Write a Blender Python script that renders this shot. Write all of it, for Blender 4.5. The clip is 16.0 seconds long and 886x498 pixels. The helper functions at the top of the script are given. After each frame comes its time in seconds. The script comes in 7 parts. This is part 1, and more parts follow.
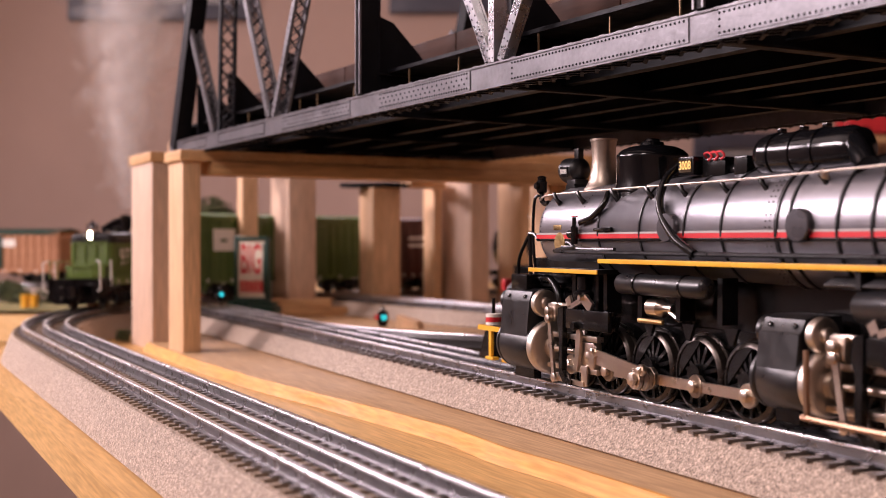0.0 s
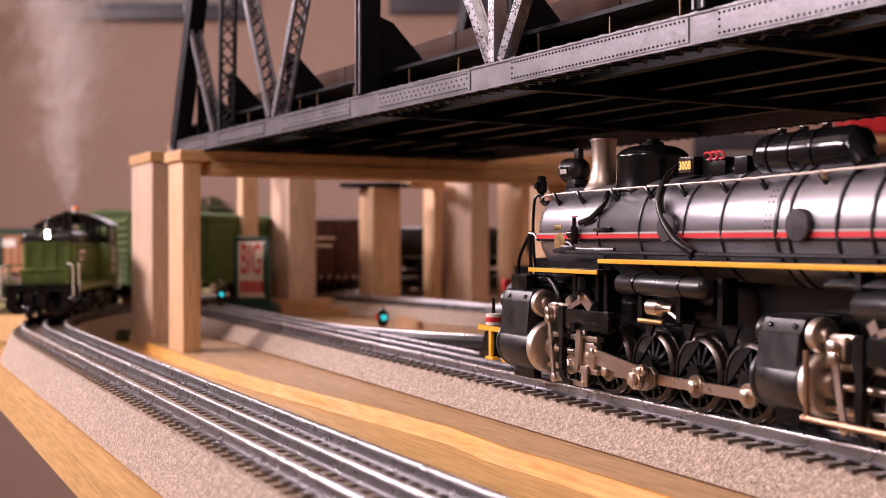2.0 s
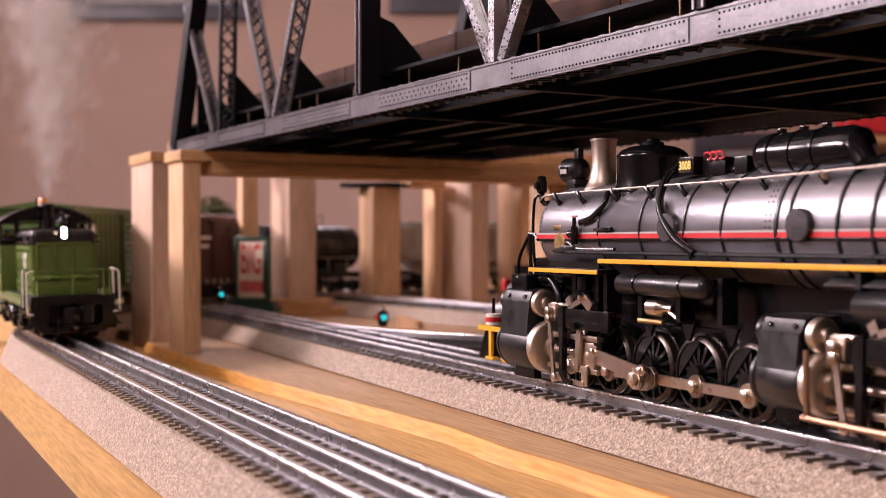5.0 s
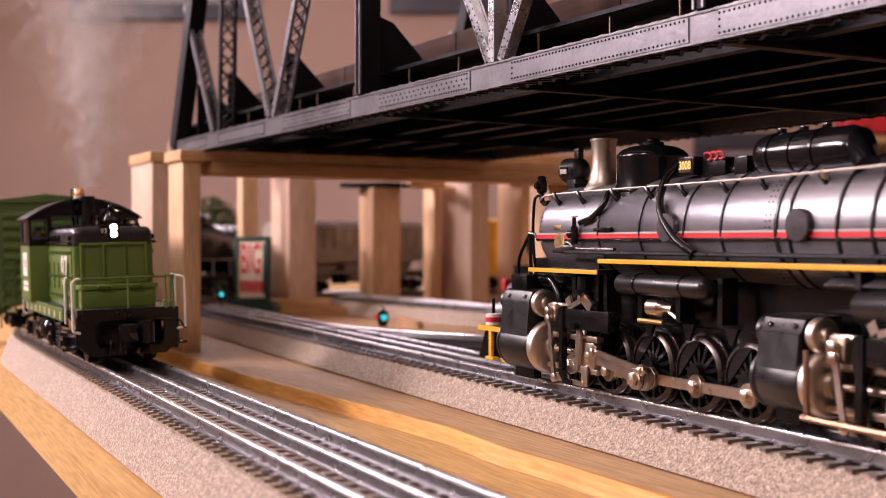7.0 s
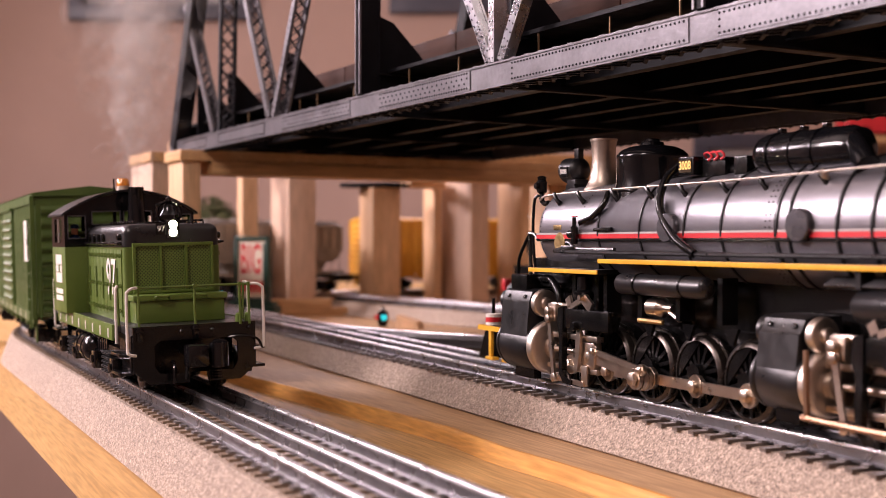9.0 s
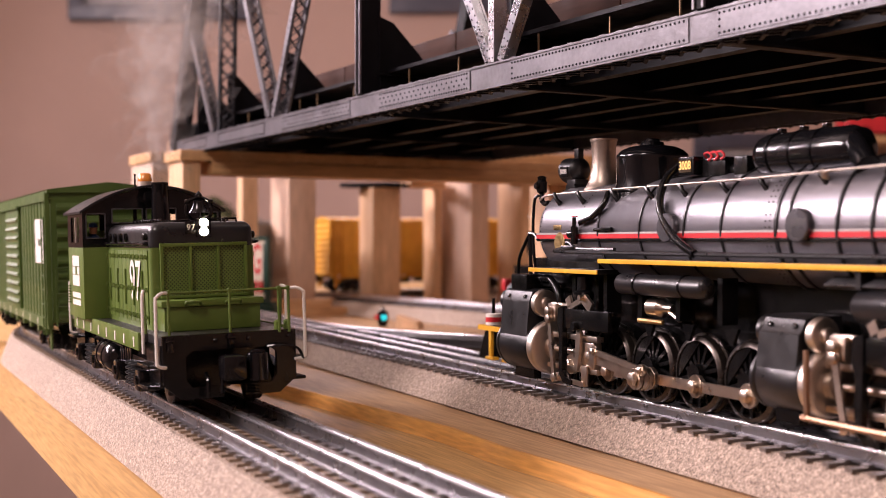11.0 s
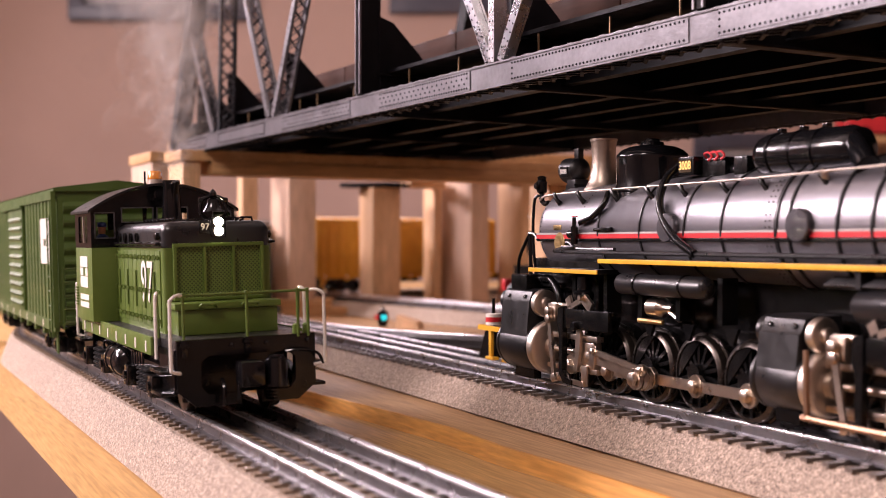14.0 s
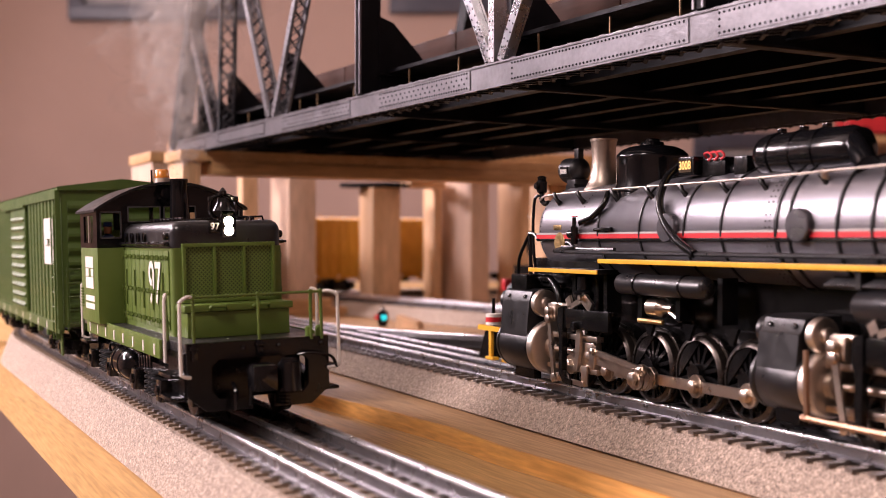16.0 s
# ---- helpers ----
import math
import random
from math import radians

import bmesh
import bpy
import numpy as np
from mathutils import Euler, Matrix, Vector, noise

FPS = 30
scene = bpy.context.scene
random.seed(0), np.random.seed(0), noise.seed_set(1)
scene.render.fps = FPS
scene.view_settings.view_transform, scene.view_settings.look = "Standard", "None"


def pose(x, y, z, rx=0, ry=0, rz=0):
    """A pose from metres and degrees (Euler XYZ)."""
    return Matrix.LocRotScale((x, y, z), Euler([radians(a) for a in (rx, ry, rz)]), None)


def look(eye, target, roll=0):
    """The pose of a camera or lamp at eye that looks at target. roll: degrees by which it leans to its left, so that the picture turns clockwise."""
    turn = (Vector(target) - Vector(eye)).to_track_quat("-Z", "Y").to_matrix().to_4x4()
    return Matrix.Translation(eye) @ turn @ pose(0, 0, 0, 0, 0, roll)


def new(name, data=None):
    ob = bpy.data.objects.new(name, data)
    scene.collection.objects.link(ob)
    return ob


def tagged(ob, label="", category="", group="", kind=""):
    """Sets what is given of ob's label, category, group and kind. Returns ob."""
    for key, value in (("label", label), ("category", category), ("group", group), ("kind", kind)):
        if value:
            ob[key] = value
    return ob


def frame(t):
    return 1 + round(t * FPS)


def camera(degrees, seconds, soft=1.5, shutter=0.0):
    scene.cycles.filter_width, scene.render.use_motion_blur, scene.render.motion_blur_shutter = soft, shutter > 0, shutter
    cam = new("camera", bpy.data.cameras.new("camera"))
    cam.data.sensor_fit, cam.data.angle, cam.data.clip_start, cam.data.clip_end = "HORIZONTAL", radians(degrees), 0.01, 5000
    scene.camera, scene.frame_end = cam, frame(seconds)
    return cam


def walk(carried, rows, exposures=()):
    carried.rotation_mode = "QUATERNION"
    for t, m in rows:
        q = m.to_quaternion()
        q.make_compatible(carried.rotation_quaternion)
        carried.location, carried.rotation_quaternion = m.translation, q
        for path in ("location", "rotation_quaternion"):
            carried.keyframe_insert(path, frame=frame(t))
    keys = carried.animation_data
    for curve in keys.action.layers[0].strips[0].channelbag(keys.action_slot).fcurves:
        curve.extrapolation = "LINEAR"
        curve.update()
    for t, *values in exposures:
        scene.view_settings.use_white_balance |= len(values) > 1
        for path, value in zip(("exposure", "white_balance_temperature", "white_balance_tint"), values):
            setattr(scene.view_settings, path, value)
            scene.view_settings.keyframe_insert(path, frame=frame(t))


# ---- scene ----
cam = camera(40.6, 16.0, soft=0.55)
EYE = (0.0, 0.0, 0.090)
walk(cam, [(0.0, look(EYE, (0.0, 1.0, 0.0839))), (16.0, look(EYE, (0.0, 1.0, 0.0839)))],
     exposures=[(0.0, 0.08), (4.0, 0.12), (8.0, 0.25), (12.0, 0.38), (16.0, 0.40)])
cam.data.dof.use_dof = True
cam.data.dof.focus_distance = 0.54
cam.data.dof.aperture_fstop = 13

# ---------------------------------------------------------------- light
world = bpy.data.worlds.new("room_air")
scene.world = world
world.use_nodes = True
world.node_tree.nodes["Background"].inputs[0].default_value = (0.9, 0.75, 0.68, 1)
world.node_tree.nodes["Background"].inputs[1].default_value = 0.05


def area_lamp(at, target, size, power, colour):
    data = bpy.data.lights.new("unseen_area_light", "AREA")
    data.shape, data.size, data.size_y, data.energy, data.color = "RECTANGLE", size[0], size[1], power, colour
    ob = new("unseen_area_light", data)
    ob.matrix_world = look(at, target)
    return ob


# added lamps, all out of view: a small one behind the camera, two bright ones along the left wall, one before the far
# wall, one under the ceiling
area_lamp((-0.45, -0.08, 0.74), (-0.12, 0.62, 0.05), (0.22, 0.20), 3.3, (1.0, 0.82, 0.79))
area_lamp((-2.2, 0.62, 1.07), (-0.1, 0.8, 0.05), (0.7, 0.36), 57, (1.0, 0.80, 0.84))
area_lamp((-2.2, 2.05, 1.16), (0.1, 0.6, 0.08), (1.35, 0.42), 47, (1.0, 0.81, 0.88))
area_lamp((-0.34, 3.5, 1.03), (-0.02, 0.4, 0.0), (0.85, 0.36), 8, (1.0, 0.84, 0.95))
area_lamp((0.9, 0.6, 1.56), (0.6, 0.8, 0.0), (0.9, 0.5), 2.0, (1.0, 0.84, 0.82))


# ---------------------------------------------------------------- materials
def material(name, base, rough=0.5, metal=0.0, spec=0.5, coat=0.0):
    m = bpy.data.materials.new(name)
    m.use_nodes = True
    b = m.node_tree.nodes["Principled BSDF"]
    b.inputs["Base Color"].default_value = (*base, 1)
    b.inputs["Roughness"].default_value = rough
    b.inputs["Metallic"].default_value = metal
    b.inputs["Specular IOR Level"].default_value = spec
    b.inputs["Coat Weight"].default_value = coat
    return m


def node(m, kind, **sets):
    n = m.node_tree.nodes.new(kind)
    for k, v in sets.items():
        if k in n.inputs:
            n.inputs[k].default_value = v
    return n


def link(m, a, i, b, j):
    m.node_tree.links.new(a.outputs[i], b.inputs[j])


def noisy(m, a, b, scale, stretch=(1, 1, 1), detail=6.0, lo=0.35, hi=0.65, fine=None, rough=None, bump=0.0, bump_scale=None, per_piece=0.0):
    """Two-colour grain at a real scale, with fine relief and uneven gloss."""
    bsdf = m.node_tree.nodes["Principled BSDF"]
    co = node(m, "ShaderNodeTexCoord")
    mp = node(m, "ShaderNodeMapping", Scale=stretch)
    link(m, co, "Object", mp, "Vector")
    src = mp
    if per_piece:
        info = node(m, "ShaderNodeObjectInfo")
        add = node(m, "ShaderNodeVectorMath")
        add.operation = "MULTIPLY_ADD"
        link(m, info, "Random", add, 0)
        add.inputs[1].default_value = (per_piece, per_piece * 0.7, per_piece * 1.3)
        m.node_tree.links.new(mp.outputs[0], add.inputs[2])
        src = add
    n1 = node(m, "ShaderNodeTexNoise", Scale=scale, Detail=detail, Roughness=0.6)
    m.node_tree.links.new(src.outputs[0], n1.inputs["Vector"])
    ramp = node(m, "ShaderNodeValToRGB")
    ramp.color_ramp.elements[0].position, ramp.color_ramp.elements[1].position = lo, hi
    ramp.color_ramp.elements[0].color, ramp.color_ramp.elements[1].color = (*a, 1), (*b, 1)
    link(m, n1, "Fac", ramp, "Fac")
    out = ramp
    if fine:
        n2 = node(m, "ShaderNodeTexNoise", Scale=fine[0], Detail=3.0)
        m.node_tree.links.new(src.outputs[0], n2.inputs["Vector"])
        r2 = node(m, "ShaderNodeValToRGB")
        r2.color_ramp.elements[0].position, r2.color_ramp.elements[1].position = 0.3, 0.7
        r2.color_ramp.elements[0].color = (*[fine[1]] * 3, 1)
        r2.color_ramp.elements[1].color = (*[fine[2]] * 3, 1)
        link(m, n2, "Fac", r2, "Fac")
        mix = node(m, "ShaderNodeMix")
        mix.data_type, mix.blend_type = "RGBA", "MULTIPLY"
        mix.inputs[0].default_value = 1.0
        m.node_tree.links.new(ramp.outputs[0], mix.inputs[6])
        m.node_tree.links.new(r2.outputs[0], mix.inputs[7])
        m.node_tree.links.new(mix.outputs[2], bsdf.inputs["Base Color"])
    else:
        link(m, ramp, "Color", bsdf, "Base Color")
    if rough:
        n3 = node(m, "ShaderNodeTexNoise", Scale=scale * 2.3, Detail=4.0)
        link(m, co, "Object", n3, "Vector")
        mr = node(m, "ShaderNodeMapRange")
        mr.inputs[1].default_value, mr.inputs[2].default_value = 0.3, 0.7
        mr.inputs[3].default_value, mr.inputs[4].default_value = rough
        link(m, n3, "Fac", mr, 0)
        link(m, mr, 0, bsdf, "Roughness")
    if bump:
        n4 = node(m, "ShaderNodeTexNoise", Scale=bump_scale or scale, Detail=4.0)
        m.node_tree.links.new(src.outputs[0], n4.inputs["Vector"])
        bp = node(m, "ShaderNodeBump", Strength=bump, Distance=0.001)
        link(m, n4, "Fac", bp, "Height")
        link(m, bp, "Normal", bsdf, "Normal")
    return m


def wood(name, a, b, axis=0, rough=(0.35, 0.55), scale=14.0, turn=0.0):
    stretch = [7.0, 7.0, 7.0]
    stretch[axis] = 0.45
    m = material(name, a, 0.45)
    noisy(m, a, b, scale, tuple(stretch), 5.0, 0.32, 0.68, fine=(90.0, 0.72, 1.10), rough=rough, bump=0.25, bump_scale=30.0, per_piece=3.0)
    if turn:
        for n in m.node_tree.nodes:
            if n.bl_idname == "ShaderNodeMapping":
                n.vector_type = "TEXTURE"
                n.inputs["Scale"].default_value = [1 / q for q in stretch]
                n.inputs["Rotation"].default_value = (0, 0, radians(turn))
    return m


PLY = wood("varnished_plywood", (0.56, 0.33, 0.125), (0.66, 0.42, 0.18), 0, (0.45, 0.65), 3.0, 116.3)
PLY.node_tree.nodes["Principled BSDF"].inputs["Specular IOR Level"].default_value = 0.15
PLY_TOP = wood("aged_plywood", (0.46, 0.275, 0.135), (0.56, 0.365, 0.20), 0, (0.5, 0.7), 3.0, 116.3)
PLY_TOP.node_tree.nodes["Principled BSDF"].inputs["Specular IOR Level"].default_value = 0.15
PLY_EDGE = wood("plywood_edge", (0.56, 0.25, 0.050), (0.76, 0.42, 0.12), 0, (0.45, 0.6), 5.0, 116.3)
PLY_EDGE.node_tree.nodes["Principled BSDF"].inputs["Specular IOR Level"].default_value = 0.2
PINE = wood("pine_post", (0.69, 0.43, 0.235), (0.80, 0.54, 0.32), 2, (0.4, 0.6), 10.0)
PINE_PALE = wood("pale_pine", (0.60, 0.42, 0.30), (0.70, 0.51, 0.38), 2, (0.45, 0.6), 10.0)
PINE_BEAM = wood("pine_beam", (0.58, 0.33, 0.15), (0.72, 0.45, 0.22), 0, (0.4, 0.6), 10.0)
FOAM = noisy(material("roadbed_foam", (0.38, 0.30, 0.24), 0.75), (0.30, 0.235, 0.185), (0.53, 0.43, 0.35), 520.0,
             fine=(1150.0, 0.36, 1.6), rough=(0.4, 0.85), bump=0.9, bump_scale=1300.0)
FOAM.node_tree.nodes["Principled BSDF"].inputs["Specular IOR Level"].default_value = 0.2
TIE = noisy(material("brown_tie_plastic", (0.05, 0.04, 0.032), 0.55), (0.15, 0.105, 0.070), (0.26, 0.19, 0.13), 300.0,
            rough=(0.42, 0.6), bump=0.4, bump_scale=700.0)
TIE_DARK = noisy(material("dark_tie_plastic", (0.03, 0.026, 0.024), 0.4), (0.10, 0.080, 0.066), (0.19, 0.155, 0.135), 300.0, rough=(0.25, 0.45), bump=0.3, bump_scale=700.0)
# pale heads, dark sides: the rails' gleaming top line is partly base colour
RAIL = noisy(material("nickel_rail", (0.72, 0.71, 0.72), 0.22, 1.0), (0.84, 0.83, 0.85), (0.92, 0.91, 0.93), 90.0, rough=(0.26, 0.32))
RAIL_SIDE = noisy(material("rail_side_steel", (0.2, 0.2, 0.21), 0.3, 0.9), (0.20, 0.195, 0.205), (0.29, 0.285, 0.30), 60.0, rough=(0.24, 0.36))
SPIKE = noisy(material("dull_spike_steel", (0.22, 0.21, 0.21), 0.4, 0.7), (0.14, 0.125, 0.12), (0.30, 0.28, 0.275), 500.0, rough=(0.34, 0.5))
RAIL_DARK = material("dark_rail", (0.10, 0.095, 0.095), 0.35, 0.8)
WALL = noisy(material("painted_wall", (0.50, 0.34, 0.30), 0.85), (0.415, 0.292, 0.240), (0.47, 0.332, 0.275), 1.4, bump=0.2, bump_scale=180.0)
CEIL = noisy(material("ceiling_paint", (0.75, 0.70, 0.65), 0.9), (0.72, 0.67, 0.62), (0.78, 0.73, 0.68), 3.0)
CARPET = noisy(material("carpet", (0.16, 0.12, 0.10), 0.95), (0.13, 0.10, 0.08), (0.20, 0.15, 0.12), 60.0, bump=0.6, bump_scale=400.0)
# bridge metal in four tones, near-black to bright, picked member by member
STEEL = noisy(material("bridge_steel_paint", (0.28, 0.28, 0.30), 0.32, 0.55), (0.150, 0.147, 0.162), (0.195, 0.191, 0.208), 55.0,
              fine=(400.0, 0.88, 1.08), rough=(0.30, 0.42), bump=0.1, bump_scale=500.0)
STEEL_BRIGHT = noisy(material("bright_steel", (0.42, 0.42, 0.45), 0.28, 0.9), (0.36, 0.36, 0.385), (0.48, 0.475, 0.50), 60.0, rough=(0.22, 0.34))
STEEL_MID = noisy(material("bridge_mid_grey", (0.09, 0.09, 0.10), 0.3, 0.6), (0.075, 0.075, 0.085), (0.125, 0.122, 0.135), 60.0, rough=(0.24, 0.36))
STEEL_DARK = noisy(material("bridge_near_black", (0.006, 0.006, 0.008), 0.55, 0.0, 0.14), (0.003, 0.003, 0.0045), (0.008, 0.008, 0.0105), 50.0, rough=(0.4, 0.6))
BRIDGE_WOOD = noisy(material("bridge_timber", (0.10, 0.04, 0.03), 0.6, 0.0, 0.06), (0.032, 0.015, 0.010), (0.058, 0.027, 0.019), 40.0, (0.3, 3, 3), rough=(0.5, 0.7))
BLACK = noisy(material("black_paint", (0.008, 0.008, 0.009), 0.3, 0.0, 0.35), (0.003, 0.003, 0.0035), (0.006, 0.0055, 0.0055), 60.0, rough=(0.16, 0.28))
DECK = noisy(material("walkway_black", (0.02, 0.019, 0.019), 0.4), (0.010, 0.0095, 0.0095), (0.022, 0.021, 0.021), 300.0, rough=(0.3, 0.45), bump=0.3, bump_scale=900.0)
LINE_GREY = material("lining_grey", (0.42, 0.38, 0.37), 0.45)
SATIN_BLACK = noisy(material("satin_black", (0.018, 0.018, 0.021), 0.38), (0.007, 0.007, 0.008), (0.012, 0.0115, 0.013), 70.0, rough=(0.26, 0.40))
BOILER = noisy(material("graphite_boiler", (0.22, 0.21, 0.22), 0.36, 0.85), (0.25, 0.242, 0.265), (0.305, 0.297, 0.322), 40.0, rough=(0.29, 0.35))
SILVER = noisy(material("brushed_nickel", (0.56, 0.52, 0.48), 0.35, 1.0), (0.55, 0.48, 0.42), (0.62, 0.55, 0.48), 120.0, rough=(0.36, 0.42))
ROD = noisy(material("rod_nickel", (0.60, 0.55, 0.50), 0.28, 1.0), (0.56, 0.47, 0.40), (0.63, 0.54, 0.46), 90.0, rough=(0.27, 0.32))
YELLOW = noisy(material("yellow_paint", (0.80, 0.46, 0.03), 0.4), (0.66, 0.34, 0.022), (0.76, 0.41, 0.035), 80.0)
RED = noisy(material("red_paint", (0.55, 0.02, 0.03), 0.4), (0.50, 0.018, 0.025), (0.60, 0.03, 0.04), 80.0)
GREEN = noisy(material("green_paint", (0.085, 0.17, 0.035), 0.42), (0.088, 0.140, 0.020), (0.108, 0.165, 0.029), 50.0, rough=(0.34, 0.5))
CAR_GREEN = noisy(material("boxcar_green", (0.06, 0.14, 0.03), 0.45), (0.055, 0.098, 0.016), (0.075, 0.125, 0.024), 50.0, rough=(0.36, 0.55))
WHITE = noisy(material("white_paint", (0.78, 0.74, 0.68), 0.45), (0.74, 0.70, 0.64), (0.82, 0.78, 0.72), 80.0)
GREY = noisy(material("grey_paint", (0.30, 0.28, 0.27), 0.5), (0.26, 0.245, 0.235), (0.34, 0.32, 0.31), 60.0)
BROWN = noisy(material("oxide_red_car", (0.075, 0.022, 0.017), 0.5), (0.06, 0.018, 0.014), (0.09, 0.028, 0.02), 50.0)
CAR_YELLOW = noisy(material("yellow_car", (0.62, 0.32, 0.03), 0.45), (0.56, 0.28, 0.025), (0.68, 0.36, 0.04), 50.0)
COPPER = noisy(material("copper_shoe", (0.45, 0.20, 0.10), 0.3, 1.0), (0.40, 0.17, 0.08), (0.5, 0.24, 0.12), 200.0)
AMBER = material("amber_lens", (0.75, 0.26, 0.03), 0.15, 0.0, 0.6, 0.6)
DARK_GREEN = noisy(material("sign_green", (0.012, 0.045, 0.032), 0.35), (0.010, 0.038, 0.027), (0.016, 0.055, 0.04), 60.0)
CREAM = noisy(material("sign_cream", (0.70, 0.62, 0.50), 0.5), (0.66, 0.58, 0.46), (0.74, 0.66, 0.54), 90.0)
GLOSS = noisy(material("gloss_black", (0.006, 0.006, 0.007), 0.12, 0.0, 0.4), (0.004, 0.004, 0.005), (0.008, 0.0075, 0.008), 40.0, rough=(0.09, 0.16))
BLUE = material("blue_paint", (0.02, 0.05, 0.16), 0.4)


def glow(name, colour, strength):
    m = material(name, colour, 0.3)
    b = m.node_tree.nodes["Principled BSDF"]
    b.inputs["Emission Color"].default_value = (*colour, 1)
    b.inputs["Emission Strength"].default_value = strength
    return m


LAMP_WHITE = glow("lit_headlamp", (1.0, 0.86, 0.60), 90.0)
LAMP_CYAN = glow("lit_signal_lens", (0.03, 0.62, 0.70), 1.1)
BOARD_LIT = glow("lit_number_board", (1.0, 0.62, 0.2), 0.5)

GLASS = bpy.data.materials.new("window_glass")
GLASS.use_nodes = True
_b = GLASS.node_tree.nodes["Principled BSDF"]
_b.inputs["Base Color"].default_value = (0.9, 0.92, 0.92, 1)
_b.inputs["Transmission Weight"].default_value = 1.0
_b.inputs["Roughness"].default_value = 0.03
_b.inputs["IOR"].default_value = 1.05


# ---------------------------------------------------------------- mesh helpers
def box(bm, x0, x1, y0, y1, z0, z1, bevel=0.0, m=None):
    r = bmesh.ops.create_cube(bm, size=1.0)
    vs = r["verts"]
    bmesh.ops.scale(bm, vec=(abs(x1 - x0), abs(y1 - y0), abs(z1 - z0)), verts=vs)
    bmesh.ops.translate(bm, vec=((x0 + x1) / 2, (y0 + y1) / 2, (z0 + z1) / 2), verts=vs)
    if m is not None:
        bmesh.ops.transform(bm, matrix=m, verts=vs)
    if bevel > 0:
        es = {e for v in vs for e in v.link_edges}
        bmesh.ops.bevel(bm, geom=list(es), offset=bevel, segments=2, affect="EDGES", profile=0.6)
    return bm


def tube(bm, pts, r, n=8, cap=True):
    """A round bar along a line of points."""
    pts = [Vector(p) for p in pts]
    rr = r if isinstance(r, (list, tuple)) else [r] * len(pts)
    rings, up = [], None
    for i, p in enumerate(pts):
        d = (pts[min(i + 1, len(pts) - 1)] - pts[max(i - 1, 0)]).normalized()
        if up is None:
            up = Vector((0, 0, 1)) if abs(d.z) < 0.9 else Vector((0, 1, 0))
        a = d.cross(up).normalized()
        b = a.cross(d).normalized()
        up = b
        rings.append([bm.verts.new(p + rr[i] * (math.cos(2 * math.pi * k / n) * a + math.sin(2 * math.pi * k / n) * b)) for k in range(n)])
    for q, s in zip(rings, rings[1:]):
        for k in range(n):
            bm.faces.new((q[k], q[(k + 1) % n], s[(k + 1) % n], s[k]))
    if cap:
        bm.faces.new(list(reversed(rings[0])))
        bm.faces.new(rings[-1])
    return bm


def lathe(bm, prof, at, axis, n=24):
    """prof: (distance along the axis, radius)."""
    at, d = Vector(at), Vector(axis).normalized()
    ref = Vector((0, 0, 1)) if abs(d.z) < 0.9 else Vector((1, 0, 0))
    a = d.cross(ref).normalized()
    b = a.cross(d).normalized()
    rings = []
    for s, r in prof:
        r = max(r, 1e-5)
        rings.append([bm.verts.new(at + d * s + r * (math.cos(2 * math.pi * k / n) * a + math.sin(2 * math.pi * k / n) * b)) for k in range(n)])
    for q, s in zip(rings, rings[1:]):
        for k in range(n):
            bm.faces.new((q[k], q[(k + 1) % n], s[(k + 1) % n], s[k]))
    bm.faces.new(list(reversed(rings[0])))
    bm.faces.new(rings[-1])
    return bm


def prism(bm, poly, lo, hi, plane="xz"):
    """A polygon pushed through from lo to hi across its plane."""
    def at(u, v, w):
        return {"xz": (u, w, v), "yz": (w, u, v), "xy": (u, v, w)}[plane]
    a = [bm.verts.new(at(u, v, lo)) for u, v in poly]
    b = [bm.verts.new(at(u, v, hi)) for u, v in poly]
    bm.faces.new(list(reversed(a)))
    bm.faces.new(b)
    k = len(poly)
    for i in range(k):
        bm.faces.new((a[i], a[(i + 1) % k], b[(i + 1) % k], b[i]))
    return bm


def bar(bm, p, q, w, h):
    """A flat bar from p to q: w across (level), h in the other way."""
    p, q = Vector(p), Vector(q)
    d = (q - p).normalized()
    ref = Vector((0, 0, 1)) if abs(d.z) < 0.95 else Vector((1, 0, 0))
    a = d.cross(ref).normalized() * (w / 2)
    b = a.cross(d).normalized() * (h / 2)
    va = [bm.verts.new(p + s * a + t * b) for s, t in ((-1, -1), (1, -1), (1, 1), (-1, 1))]
    vb = [bm.verts.new(q + s * a + t * b) for s, t in ((-1, -1), (1, -1), (1, 1), (-1, 1))]
    bm.faces.new(list(reversed(va)))
    bm.faces.new(vb)
    for i in range(4):
        bm.faces.new((va[i], va[(i + 1) % 4], vb[(i + 1) % 4], vb[i]))
    return bm


def bent(*pts, n=6):
    """A smooth line through the points."""
    P = [Vector(p) for p in pts]
    P = [2 * P[0] - P[1]] + P + [2 * P[-1] - P[-2]]
    out = []
    for a, b, c, d in zip(P, P[1:], P[2:], P[3:]):
        for k in range(n):
            u = k / n
            out.append(0.5 * ((2 * b) + (c - a) * u + (2 * a - 5 * b + 4 * c - d) * u * u + (3 * b - a - 3 * c + d) * u ** 3))
    out.append(P[-2])
    return out


def lathe_ring(bm, prof, at, axis, n):
    at, d = Vector(at), Vector(axis).normalized()
    ref = Vector((0, 0, 1))
    a = d.cross(ref).normalized()
    b = a.cross(d).normalized()
    rings = [[bm.verts.new(at + d * s + r * (math.cos(2 * math.pi * k / n) * a + math.sin(2 * math.pi * k / n) * b)) for k in range(n)] for s, r in prof[:-1]]
    rings.append(rings[0])
    for q, s in zip(rings, rings[1:]):
        for k in range(n):
            bm.faces.new((q[k], q[(k + 1) % n], s[(k + 1) % n], s[k]))
    return bm


